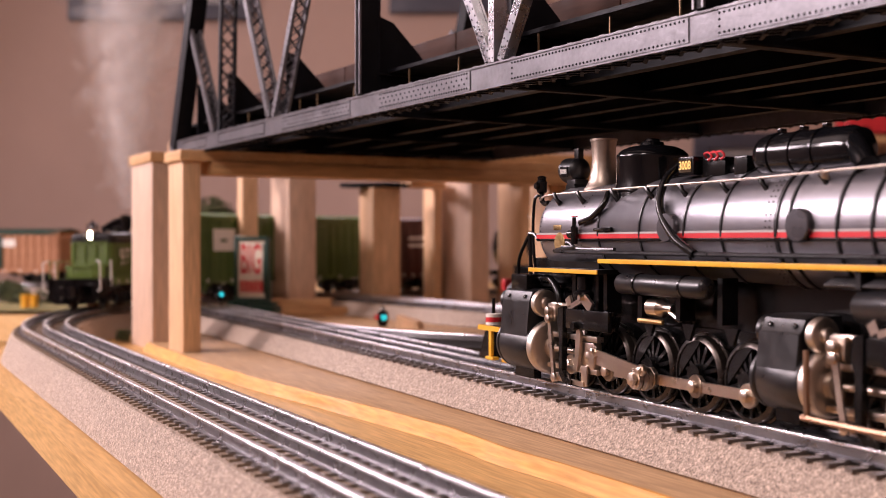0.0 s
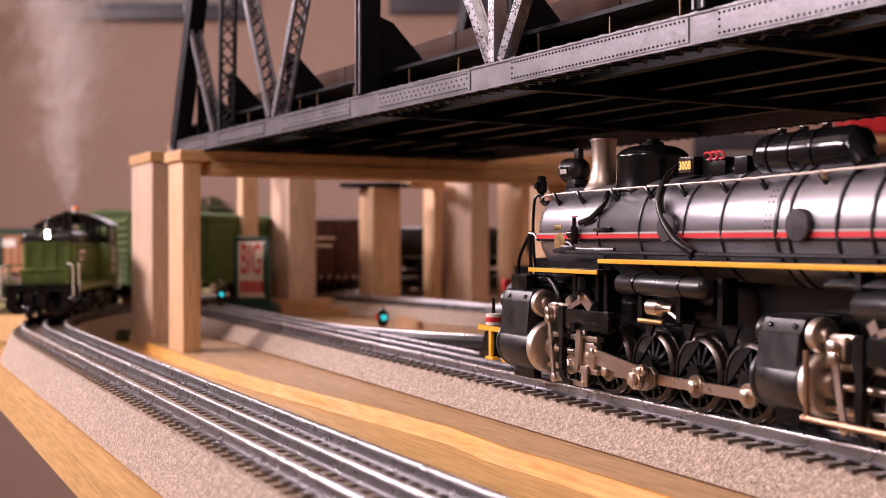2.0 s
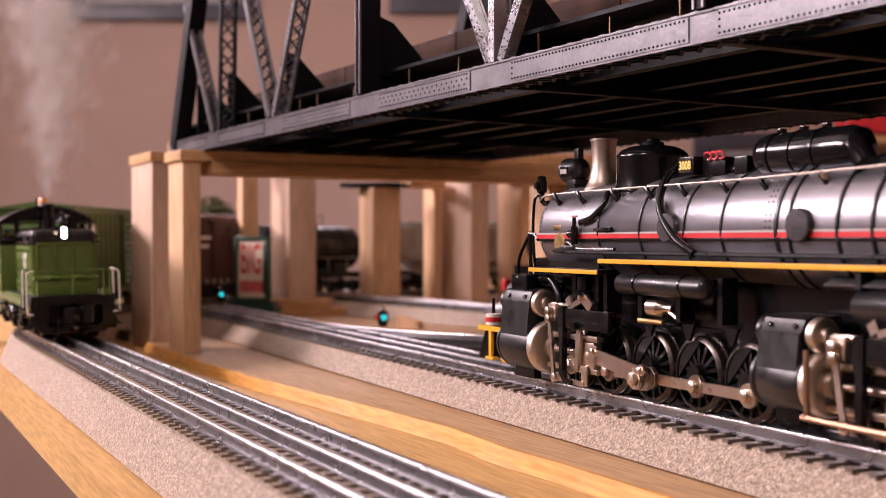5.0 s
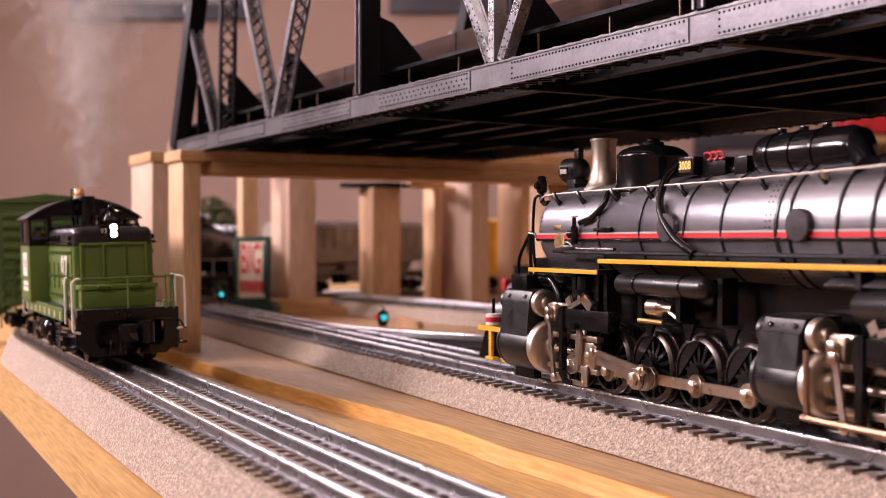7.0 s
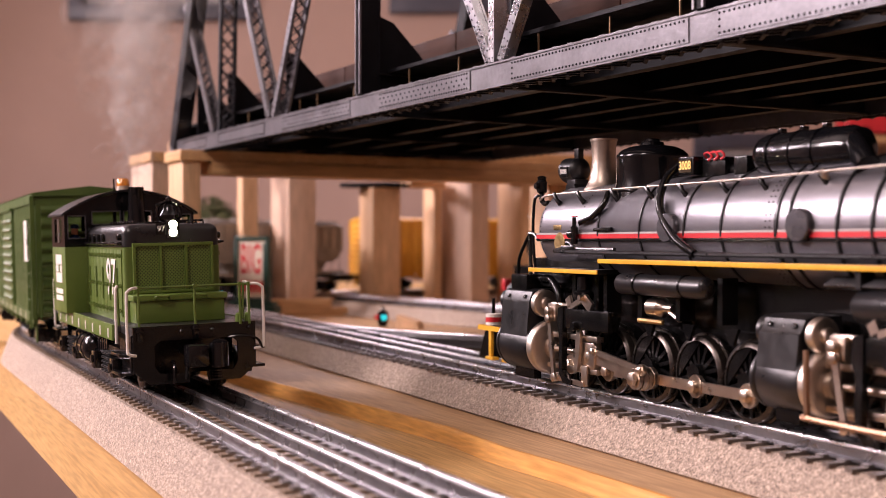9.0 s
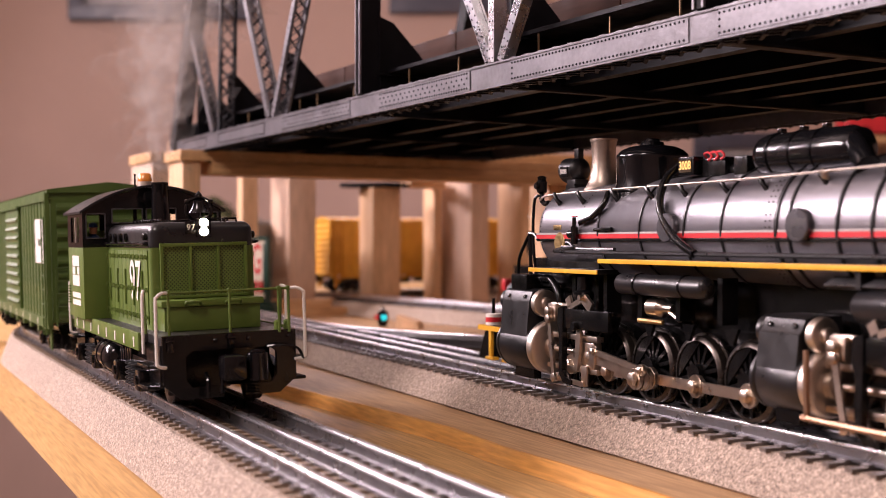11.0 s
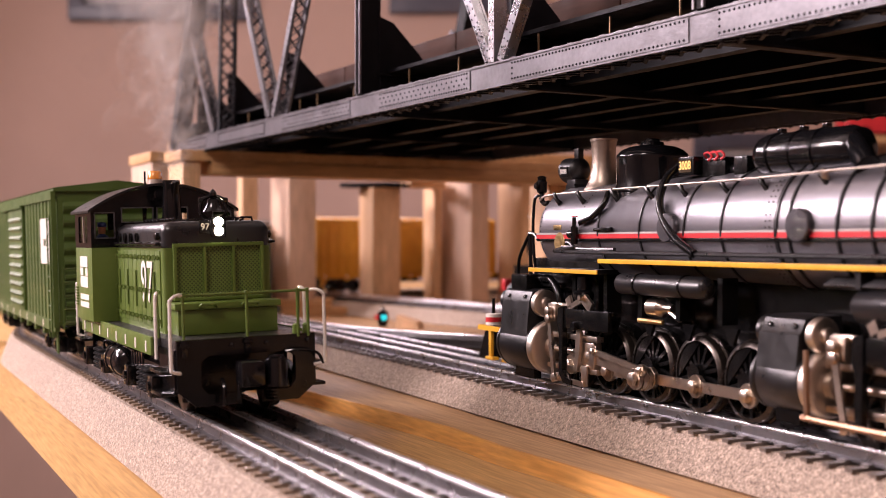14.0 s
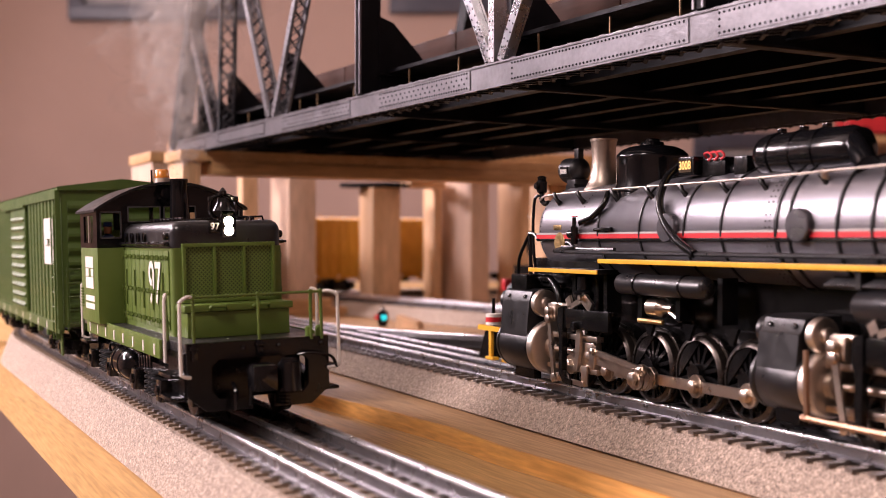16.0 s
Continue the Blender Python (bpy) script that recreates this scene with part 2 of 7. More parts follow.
def part(name, bm, mat, parent=None, label="", smooth=True):
    bmesh.ops.recalc_face_normals(bm, faces=bm.faces)
    me = bpy.data.meshes.new(name)
    bm.to_mesh(me)
    bm.free()
    if smooth:
        me.shade_smooth()
        me.set_sharp_from_angle(angle=radians(38))
    me.materials.append(mat)
    ob = new(name, me)
    if parent is not None:
        ob.parent = parent
    if label:
        ob["label"] = label
    return ob


def again(ob, m, parent=None):
    """One more piece on the same mesh."""
    o = new(ob.name.split(".")[0], ob.data)
    o.parent = parent if parent is not None else ob.parent
    o.matrix_basis = m
    for k in ("label",):
        if k in ob:
            o[k] = ob[k]
    return o


def B():
    return bmesh.new()


def thing(name, label, category, group="", kind="", m=None):
    e = new(name)
    e.empty_display_size = 0.01
    if m is not None:
        e.matrix_world = m
    return tagged(e, label, category, group, kind)


def letters(text, size, mat, parent, m, name="lettering", label="", bold=0.0):
    """Raised writing, lying on its thing."""
    cu = bpy.data.curves.new("text", "FONT")
    cu.body, cu.size, cu.align_x, cu.align_y, cu.extrude, cu.offset = text, size, "CENTER", "CENTER", 0.0001, bold
    tmp = new("text", cu)
    dg = bpy.context.evaluated_depsgraph_get()
    me = bpy.data.meshes.new_from_object(tmp.evaluated_get(dg))
    bpy.data.objects.remove(tmp)
    me.materials.clear()
    me.materials.append(mat)
    ob = new(name, me)
    ob.parent = parent
    ob.matrix_basis = m
    if label:
        ob["label"] = label
    return ob


# ---------------------------------------------------------------- the track plan
RAILTOP = 0.022
SLOPE = math.atan(0.494)                      # the near straight leans this far to the left
ARC_R = 0.58
ARC_END = 1.05                                # beyond this much of curve the line runs straight on
P1 = Vector((0.155 - 0.494 * 0.925, 0.925))      # where the curve begins
AWAY = Vector((-math.sin(SLOPE), math.cos(SLOPE)))
RIGHT = Vector((math.cos(SLOPE), math.sin(SLOPE)))
ARC_C = P1 + RIGHT * ARC_R


def main_line(s):
    """Place and heading of the train's travel; s = 0 where the curve ends, growing towards the camera."""
    if s >= 0:
        p = P1 - AWAY * s
        d = -AWAY
        return p, d
    over = max(0.0, -s - ARC_END)
    a = min(-s, ARC_END) / ARC_R
    c, n = math.cos(a), math.sin(a)
    rad = -RIGHT
    rad = Vector((rad.x * c + rad.y * n, -rad.x * n + rad.y * c))   # turns clockwise going away
    d = Vector((-rad.y, rad.x))
    p = ARC_C + rad * ARC_R - d * over
    return p, d


def on_track(s, z=RAILTOP):
    p, d = main_line(s)
    return Matrix.Translation((p.x, p.y, z)) @ Matrix.Rotation(math.atan2(d.y, d.x), 4, "Z")


# the track on which the steam engine stands
S_DIR = Vector((-0.4174, 0.9087))
S_RIGHT = Vector((0.9087, 0.4174))
S_NEAR = Vector((0.0909, 0.506)) + S_RIGHT * 0.017   # centre line beside the second driver


def sweep(bm, path, prof, closed=True):
    """A cross-section (offset to the right of travel, height) carried along a path of (point, direction)."""
    rings = []
    for p, d in path:
        r = Vector((d.y, -d.x))
        rings.append([bm.verts.new((p.x + r.x * o, p.y + r.y * o, z)) for o, z in prof])
    k = len(prof)
    for a, b in zip(rings, rings[1:]):
        for i in range(k if closed else k - 1):
            bm.faces.new((a[i], a[(i + 1) % k], b[(i + 1) % k], b[i]))
    if closed:
        bm.faces.new(rings[0])
        bm.faces.new(list(reversed(rings[-1])))
    return bm


def rail_profile(o, top, h=0.0058, w=0.0031):
    f = 0.0044
    return [(o - f / 2, top - h), (o + f / 2, top - h), (o + f / 2, top - h + 0.0008), (o + 0.0010, top - h + 0.0013),
            (o + 0.0010, top - 0.0018), (o + w / 2, top - 0.0013), (o + w / 2, top - 0.0003), (o + w / 2 - 0.0003, top),
            (o - w / 2 + 0.0003, top), (o - w / 2, top - 0.0003), (o - w / 2, top - 0.0013), (o - 0.0010, top - 0.0018),
            (o - 0.0010, top - h + 0.0013), (o - f / 2, top - h + 0.0008)]


def head_profile(o, w=0.00162):
    t = RAILTOP
    crown = [(o + w * math.cos(a), t - 0.0006 + 0.00095 * math.sin(a)) for a in [math.pi * k / 10 for k in range(11)]]
    return [(o - w, t - 0.0011)] + [(o + w, t - 0.0011)] + crown


def track(path, name_label, base_z, half=0.0345, tie_from=0, tie_step=0.0096, length=None, tie_half=0.0243, tie_limit=300, tie_mat=None, tie_h=0.0034, tie_w=0.0021):
    """Foam roadbed, ties and three rails along a path."""
    top = RAILTOP - 0.0058
    bed = thing("track", name_label, "model track", "three-rail tracks")
    bm = B()
    sweep(bm, path, [(-half + 0.0022, base_z), (-half, base_z + 0.0013), (-0.0262, top - 0.0011), (0.0262, top - 0.0011), (half, base_z + 0.0013), (half - 0.0022, base_z)])
    part("roadbed", bm, FOAM, bed, "speckled tan-grey foam roadbed", smooth=False)
    for o in (-0.0170, 0.0, 0.0170):
        rail = part("rail", sweep(B(), path, rail_profile(o, RAILTOP)), RAIL_SIDE, bed, "steel rail with a crowned head")
        part("rail_head", sweep(B(), path, head_profile(o)), RAIL, rail, "crowned rail head")
    # ties
    bm = B()
    box(bm, -tie_w, tie_w, -tie_half, tie_half, top - tie_h, top, 0.0)
    for o in (-0.0170, 0.0170):
        for q in (-0.0034, 0.0034):
            box(bm, -0.0018, 0.0018, o + q - 0.0012, o + q + 0.0012, top, top + 0.0008)
    first = None
    dist, nxt, made = 0.0, tie_from, 0
    rest = []
    for (p, d), (p2, d2) in zip(path, path[1:]):
        seg = (p2 - p).length
        while nxt <= dist + seg:
            f = (nxt - dist) / seg
            at = p.lerp(p2, f)
            dd = d.lerp(d2, f)
            m = Matrix.Translation((at.x, at.y, 0)) @ Matrix.Rotation(math.atan2(dd.y, dd.x), 4, "Z")
            if made < tie_limit:
                if first is None:
                    first = part("tie", bm, tie_mat or TIE, bed, smooth=False)
                    first.matrix_basis = m
                    first.data.materials.append(SPIKE)
                    for face in first.data.polygons[6:]:
                        face.material_index = 1      # bright spikes and plates
                else:
                    again(first, m)
                made += 1
            else:
                rest.append(m)
            nxt += tie_step
        dist += seg
    if rest:
        bm = B()
        me = first.data
        for m in rest:
            k = len(bm.verts)
            bm.from_mesh(me)
            bm.verts.ensure_lookup_table()
            bmesh.ops.transform(bm, matrix=m, verts=bm.verts[k:])
        rest_ob = tagged(part("ties", bm, TIE, bed, smooth=False), kind="stuff")
        rest_ob.data.materials.append(SPIKE)
    return bed


def straight(p, q, n=2):
    p, q = Vector(p), Vector(q)
    d = (q - p).normalized()
    return [(p.lerp(q, i / (n - 1)), d) for i in range(n)]


def arc(c, r, a0, a1, n=40):
    out = []
    s = 1 if a1 > a0 else -1
    for i in range(n + 1):
        a = a0 + (a1 - a0) * i / n
        out.append((Vector((c[0] + r * math.cos(a), c[1] + r * math.sin(a))), Vector((-math.sin(a) * s, math.cos(a) * s))))
    return out


# ---------------------------------------------------------------- room
def room():
    def slab(name, dims, mat, label, cat):
        ob = part(name, box(B(), *dims), mat, None, "", smooth=False)
        return tagged(ob, label, cat, kind="structure")
    slab("floor", (-3.0, 3.0, -2.6, 3.9, -1.0, -0.95), CARPET, "dark brown carpet floor of the train room", "floor")
    slab("ceiling", (-3.0, 3.0, -2.6, 3.9, 1.60, 1.66), CEIL, "off-white painted ceiling", "ceiling")
    slab("wall_north", (-3.0, 3.0, 3.7, 3.9, -0.95, 1.60), WALL, "pinkish beige painted wall", "wall")
    slab("wall_south", (-3.0, 3.0, -2.6, -2.4, -0.95, 1.60), WALL, "pinkish beige painted wall", "wall")
    slab("wall_west", (-3.0, -2.8, -2.4, 3.7, -0.95, 1.60), WALL, "pinkish beige painted wall", "wall")
    slab("wall_east", (2.8, 3.0, -2.4, 3.7, -0.95, 1.60), WALL, "pinkish beige painted wall", "wall")


room()


def picture(x0, x1, z0, z1):
    y = 3.7
    t = thing("picture_frame", "dark framed picture hanging on the beige wall", "picture", "framed pictures")
    w = 0.05
    for d in ((x0, x1, z0, z0 + w), (x0, x1, z1 - w, z1), (x0, x0 + w, z0 + w, z1 - w), (x1 - w, x1, z0 + w, z1 - w)):
        part("frame_rail", box(B(), d[0], d[1], y - 0.03, y, d[2], d[3], 0.004), BLUE_GREY, t)
    part("picture_sheet", box(B(), x0 + w, x1 - w, y - 0.012, y, z0 + w, z1 - w), GREY, t, "grey picture behind the frame")
    return t


BLUE_GREY = noisy(material("slate_frame", (0.05, 0.05, 0.07), 0.4), (0.04, 0.042, 0.06), (0.065, 0.065, 0.085), 12.0)


# ---------------------------------------------------------------- table
def table_edge(z):
    """The near edge of the board, running beside the near track and turning with it."""
    out = []
    for s in np.linspace(0.75, -0.47, 40):
        p, d = main_line(s)
        out.append(p + Vector((d.y, -d.x)) * 0.0480)
    return out


def board(name, poly, z0, z1, mat, label):
    bm = prism(B(), [(p[0], p[1]) for p in poly], z0, z1, "xy")
    ob = part(name, bm, mat, None, smooth=False)
    return tagged(ob, label, "table", kind="structure")


LOW = -0.007          # top of the board under the near track
near_edge = table_edge(0)
board("table_board_low", [tuple(p) for p in near_edge] + [(-0.375, 1.5), (-0.36, 2.9), (2.4, 2.9), (2.4, -0.4), (near_edge[0].x + 0.1, near_edge[0].y - 0.1)],
      LOW - 0.018, LOW, PLY, "varnished plywood board under the near track")
# the upper sheet: its worn edge runs between the two tracks
EDGE = [(-0.262, 1.06), (-0.1842, 0.9004), (-0.1242, 0.7888), (-0.0592, 0.6818), (-0.0248, 0.6259), (0.0043, 0.575), (0.0281, 0.5181), (0.049, 0.4808), (0.20, 0.17)]
board("table_board_high", EDGE + [(2.3, -0.3), (2.3, 1.55), (0.35, 1.55), (0.10, 1.66), (-0.05, 1.62), (-0.20, 1.46), (-0.285, 1.27)],
      LOW + 0.0002, 0.0, PLY_TOP, "aged brown plywood sheet with a worn edge between the tracks")


def worn_edge():
    """The sawn face of the upper sheet: sloping, a little ragged, with a glue step at its foot."""
    rng = random.Random(5)
    pts = []
    for a, b in zip(EDGE, EDGE[1:]):
        a, b = Vector(a), Vector(b)
        n = max(2, int((b - a).length / 0.006))
        pts += [(a.lerp(b, i / n), (b - a).normalized()) for i in range(n)]
    bm = B()
    rows = []
    for i, (p, d) in enumerate(pts):
        n = Vector((d.y, -d.x))
        if n.x > 0:
            n = -n
        w = 0.0032 + 0.0009 * noise.noise(Vector((i * 0.13, 2.0, 0))) + rng.uniform(-0.00025, 0.00025)
        k = 0.0012 + 0.0005 * noise.noise(Vector((i * 0.21, 7.0, 0)))
        rows.append([bm.verts.new((*(p + n * o), z)) for o, z in ((-0.001, -0.006), (-0.001, 0.0006), (0.0003, 0.0005), (k, -0.0008), (w * 0.75, -0.0040), (w, -0.0055), (w + 0.0010, LOW + 0.0002))])
    for a, b in zip(rows, rows[1:]):
        for j in range(6):
            bm.faces.new((a[j], a[j + 1], b[j + 1], b[j]))
    ob = part("sheet_edge", bm, PLY_EDGE, None)
    return tagged(ob, "worn orange varnished edge of the plywood sheet", "board edge", kind="structure")


worn_edge()



def table_leg(x, y):
    ob = part("table_leg", box(B(), x - 0.045, x + 0.045, y - 0.045, y + 0.045, -0.95, LOW - 0.018, 0.003), PINE, None)
    return tagged(ob, "square pine leg under the layout board", "table leg", "table legs")


for xy in ((0.5, 0.3), (2.2, 0.3), (0.6, 2.6), (2.2, 2.6)):
    table_leg(*xy)

# ---------------------------------------------------------------- tracks
path_main = [main_line(s) for s in np.linspace(0.93, 0.0, 4)] + [main_line(s) for s in np.linspace(-0.02, -2.6, 120)]
path_main = [(p, -d) for p, d in path_main]
track(path_main, "curved three-rail model track on tan foam roadbed", LOW, half=0.0345)

s0 = S_NEAR - S_DIR * 0.42
s1 = S_NEAR + S_DIR * 0.86
steam_path = straight(s0, s1, 4)
track(steam_path, "three-rail model track under the steam engine on foam roadbed", 0.0, half=0.038, tie_half=0.0285, tie_step=0.0106, tie_mat=TIE_DARK, tie_h=0.0013, tie_w=0.0017)


def turnout_branch():
    """The diverging rails of the turnout, swinging away behind the steam engine."""
    start = S_NEAR + S_DIR * 0.56
    c = start + S_RIGHT * 0.38
    a0 = math.atan2(start.y - c.y, start.x - c.x)
    if a0 < 0:
        a0 += 2 * math.pi
    path = arc(c, 0.38, a0, a0 + 1.12, 24)
    last, d = path[-1]
    path.append((last + d * 0.35, d))
    t = thing("track_turnout", "curved turnout rails branching from the engine track", "model track")
    bm = sweep(B(), path, [(-0.036, 0.0002), (-0.027, 0.0131), (0.027, 0.0131), (0.036, 0.0002)])
    part("roadbed", bm, FOAM, t, "tan-grey foam roadbed", smooth=False)
    for o in (-0.017, 0.0, 0.017):
        rail = part("rail", sweep(B(), path, rail_profile(o, RAILTOP - 0.0004)), RAIL_DARK, t, "steel rail with a crowned head")
        # glare put into the colour: one bright head, the other two dark
        part("rail_head", sweep(B(), path, head_profile(o, 0.0009)), RAIL if o < 0 else RAIL_DARK, rail, "crowned rail head")
    for o in (-0.0195, 0.0195):
        part("guard_rail", sweep(B(), path[6:14], rail_profile(o * 0.72, RAILTOP - 0.0006)), RAIL_DARK, t, "short guard rail")
    first = None
    for p, d in path[2:]:
        m = Matrix.Translation((p.x, p.y, 0)) @ Matrix.Rotation(math.atan2(d.y, d.x), 4, "Z")
        if first is None:
            first = part("tie", box(B(), -0.003, 0.003, -0.0243, 0.0243, 0.0126, 0.0157), TIE, t, smooth=False)
            first.matrix_basis = m
        else:
            again(first, m)
    return t


turnout_branch()
# the farther siding, on its own ramp of roadbed
f0, f1 = Vector((-0.120, 1.535)), Vector((0.40, 0.78))
far_path = straight(f0, f1, 3)
track(far_path, "straight three-rail siding on grey foam roadbed", 0.0, half=0.046)

# ---------------------------------------------------------------- bridge frame of reference
B_M = 0.56
B_DIR = Vector((B_M, -1.0)).normalized()         # along the bridge, towards the camera
B_IN = Vector((-B_DIR.y, B_DIR.x))               # across the bridge, away from the camera
B_END = Vector((0.3554 - B_M * 1.02, 1.02))       # left end of the near chord
B_Z = 0.1655
BRIDGE = Matrix(((B_DIR.x, B_IN.x, 0, B_END.x), (B_DIR.y, B_IN.y, 0, B_END.y), (0, 0, 1, B_Z), (0, 0, 0, 1)))


# ---------------------------------------------------------------- the truss bridge
BRIDGE_BRASS = noisy(material("dark_brass", (0.16, 0.11, 0.06), 0.35, 0.9), (0.12, 0.08, 0.045), (0.22, 0.155, 0.09), 200.0)
NODES = (0.078, 0.202, 0.351, 0.497, 0.650, 0.800)
B_LEN = 0.93
B_W = 0.26
T_H = 0.216          # truss height over the chord


def rivets(bm, spots, r=0.0006, h=0.0004, sgn=-1):
    """Low round rivet heads on a face that looks across the bridge."""
    for u, v, z in spots:
        ring = [bm.verts.new((u + r * math.cos(k * math.pi / 3), v, z + r * math.sin(k * math.pi / 3))) for k in range(6)]
        tip = [bm.verts.new((u + 0.55 * r * math.cos(k * math.pi / 3), v + sgn * h, z + 0.55 * r * math.sin(k * math.pi / 3))) for k in range(6)]
        bm.faces.new(tip)
        for k in range(6):
            bm.faces.new((ring[k], ring[(k + 1) % 6], tip[(k + 1) % 6], tip[k]))
    return bm


def lacing(bm, p, d, n, off, length, depth, v):
    """Crossed lacing bars across a member, on the face that looks along n."""
    step = depth * 1.05
    k = max(1, int(length / step))
    step = length / k
    for i in range(k):
        a, b = p + d * step * i + n * off, p + d * step * (i + 1) + n * off
        for s in (-1, 1):
            x = n * (0.0003 * s)
            bar(bm, (a.x + x.x, v - s * depth / 2, a.y + x.y), (b.x + x.x, v + s * depth / 2, b.y + x.y), 0.0006, 0.0009)
    return bm


def member(bridge, name, p, q, w, v, mat, depth=0.009, plate=False):
    """A built-up member: two side plates joined across by lacing, or by a solid web."""
    p, q = Vector(p), Vector(q)
    L = (q - p).length
    d = (q - p).normalized()
    n = Vector((-d.y, d.x))
    if n.x < 0:
        n = -n
    ob = None
    for e in (-1, 1):
        vv = v + e * depth / 2
        bm = bar(B(), (p.x, vv, p.y), (q.x, vv, q.y), 0.0012, w)
        fl = part("side_plate" if ob else name, bm, mat, ob or bridge)
        ob = ob or fl
        spots = []
        k = int(L / 0.0045)
        for i in range(k):
            for g in (-1, 1):
                c = p + d * (0.002 + i * 0.0045) + n * g * (w / 2 - 0.0011)
                spots.append((c.x, vv + e * 0.0006, c.y))
        tagged(part("rivets", rivets(B(), spots, 0.0005, 0.0003, e), STEEL_DARK, ob, "lines of rivet heads"), kind="stuff")
    if plate:
        for g in (-1, 1):
            a, b = p + n * g * (w / 2 - 0.0008), q + n * g * (w / 2 - 0.0008)
            part("web_plate", bar(B(), (a.x, v, a.y), (b.x, v, b.y), depth - 0.0012, 0.0010), mat, ob)
    else:
        for g in (-1, 1):
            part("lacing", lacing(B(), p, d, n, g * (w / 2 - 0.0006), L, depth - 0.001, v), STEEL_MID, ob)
            for e in (-1, 1):
                a, b = p + n * g * (w / 2 - 0.0002), q + n * g * (w / 2 - 0.0002)
                vv = v + e * (depth / 2 - 0.0008)
                part("angle", bar(B(), (a.x, vv, a.y), (b.x, vv, b.y), 0.0011, 0.0008), mat, ob)
    return ob


def truss(bridge, v, mat, sgn):
    lower = part("lower_chord", box(B(), -0.045, B_LEN, v - 0.0045, v - 0.0033, 0.0, 0.0105), STEEL, bridge, "grey riveted lower chord")
    part("chord_web", box(B(), -0.045, B_LEN, v + 0.0033, v + 0.0045, 0.0, 0.0105), STEEL, lower)
    part("chord_flange", box(B(), -0.045, B_LEN, v - 0.0052, v + 0.0052, 0.0105, 0.0114), STEEL, lower)
    part("chord_flange", box(B(), -0.045, B_LEN, v - 0.0052, v - 0.0020, -0.0008, 0.0), STEEL, lower)
    part("chord_flange", box(B(), -0.045, B_LEN, v + 0.0020, v + 0.0052, -0.0008, 0.0), STEEL, lower)
    face = v + sgn * 0.0046
    # splice plates and their rivets
    for a, b, full in ((0.225, 0.335, True), (0.375, 0.478, True), (0.516, 0.642, False), (0.658, 0.79, False), (0.0, 0.06, False), (0.09, 0.19, False)):
        part("splice_plate", box(B(), a, b, min(face, face + sgn * 0.0004), max(face, face + sgn * 0.0004), 0.0004, 0.0101), STEEL, lower)
        spots = []
        step = 0.0026
        for i in range(int((b - a) / step)):
            u = a + 0.0013 + i * step
            spots += [(u, face + sgn * 0.0004, 0.0016), (u, face + sgn * 0.0004, 0.0090)]
            if full:
                spots.append((u, face + sgn * 0.0004, 0.0040 if i % 2 else 0.0066))
            elif i in (0,):
                spots += [(u, face + sgn * 0.0004, 0.0040), (u, face + sgn * 0.0004, 0.0066)]
        tagged(part("rivets", rivets(B(), spots, sgn=sgn), STEEL_DARK, lower, "rows of dark rivet heads"), kind="stuff")
    # lacing under the chord
    bm = B()
    n = int(B_LEN / 0.011)
    for i in range(n):
        u = i * 0.011
        bar(bm, (u, v - 0.004, -0.0012), (u + 0.011, v + 0.004, -0.0012), 0.0016, 0.0007)
        bar(bm, (u, v + 0.004, -0.0018), (u + 0.011, v - 0.004, -0.0018), 0.0016, 0.0007)
    part("lacing", bm, STEEL_DARK, lower)
    top = B()
    box(top, 0.06, B_LEN, v - 0.006, v + 0.006, T_H - 0.006, T_H + 0.006)
    part("upper_chord", top, mat, bridge)
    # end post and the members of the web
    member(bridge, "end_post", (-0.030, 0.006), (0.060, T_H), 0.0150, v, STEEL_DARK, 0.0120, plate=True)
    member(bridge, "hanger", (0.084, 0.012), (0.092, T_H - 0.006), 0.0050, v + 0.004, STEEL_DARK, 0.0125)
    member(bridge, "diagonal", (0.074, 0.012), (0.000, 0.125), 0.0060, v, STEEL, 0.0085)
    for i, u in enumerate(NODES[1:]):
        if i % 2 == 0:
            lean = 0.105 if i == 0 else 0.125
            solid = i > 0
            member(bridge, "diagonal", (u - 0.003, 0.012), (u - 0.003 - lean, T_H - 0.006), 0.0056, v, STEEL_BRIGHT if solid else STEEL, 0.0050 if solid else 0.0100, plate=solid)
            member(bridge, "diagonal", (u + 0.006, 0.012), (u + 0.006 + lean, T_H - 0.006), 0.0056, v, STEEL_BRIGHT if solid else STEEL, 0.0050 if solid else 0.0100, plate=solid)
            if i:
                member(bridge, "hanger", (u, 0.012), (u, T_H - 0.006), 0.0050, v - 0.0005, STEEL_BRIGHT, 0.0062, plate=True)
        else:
            # near-black member with two lighter grey strips along its edges
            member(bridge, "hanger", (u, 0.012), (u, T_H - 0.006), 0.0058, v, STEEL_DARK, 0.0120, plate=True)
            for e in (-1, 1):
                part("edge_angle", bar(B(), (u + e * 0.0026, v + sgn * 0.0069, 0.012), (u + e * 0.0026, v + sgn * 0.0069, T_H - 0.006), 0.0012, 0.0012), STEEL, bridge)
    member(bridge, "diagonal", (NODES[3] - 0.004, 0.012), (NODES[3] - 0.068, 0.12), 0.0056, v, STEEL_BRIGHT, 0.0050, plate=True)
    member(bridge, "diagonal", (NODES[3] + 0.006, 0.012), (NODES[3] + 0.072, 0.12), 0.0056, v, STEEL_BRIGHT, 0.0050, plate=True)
    # small gusset blocks and bolts on the chord
    bm = B()
    for i in range(78):
        u = 0.01 + i * 0.0117
        box(bm, u - 0.002, u + 0.002, v - 0.002, v + 0.002, 0.0114, 0.0126)
    part("chord_clips", bm, STEEL, lower)


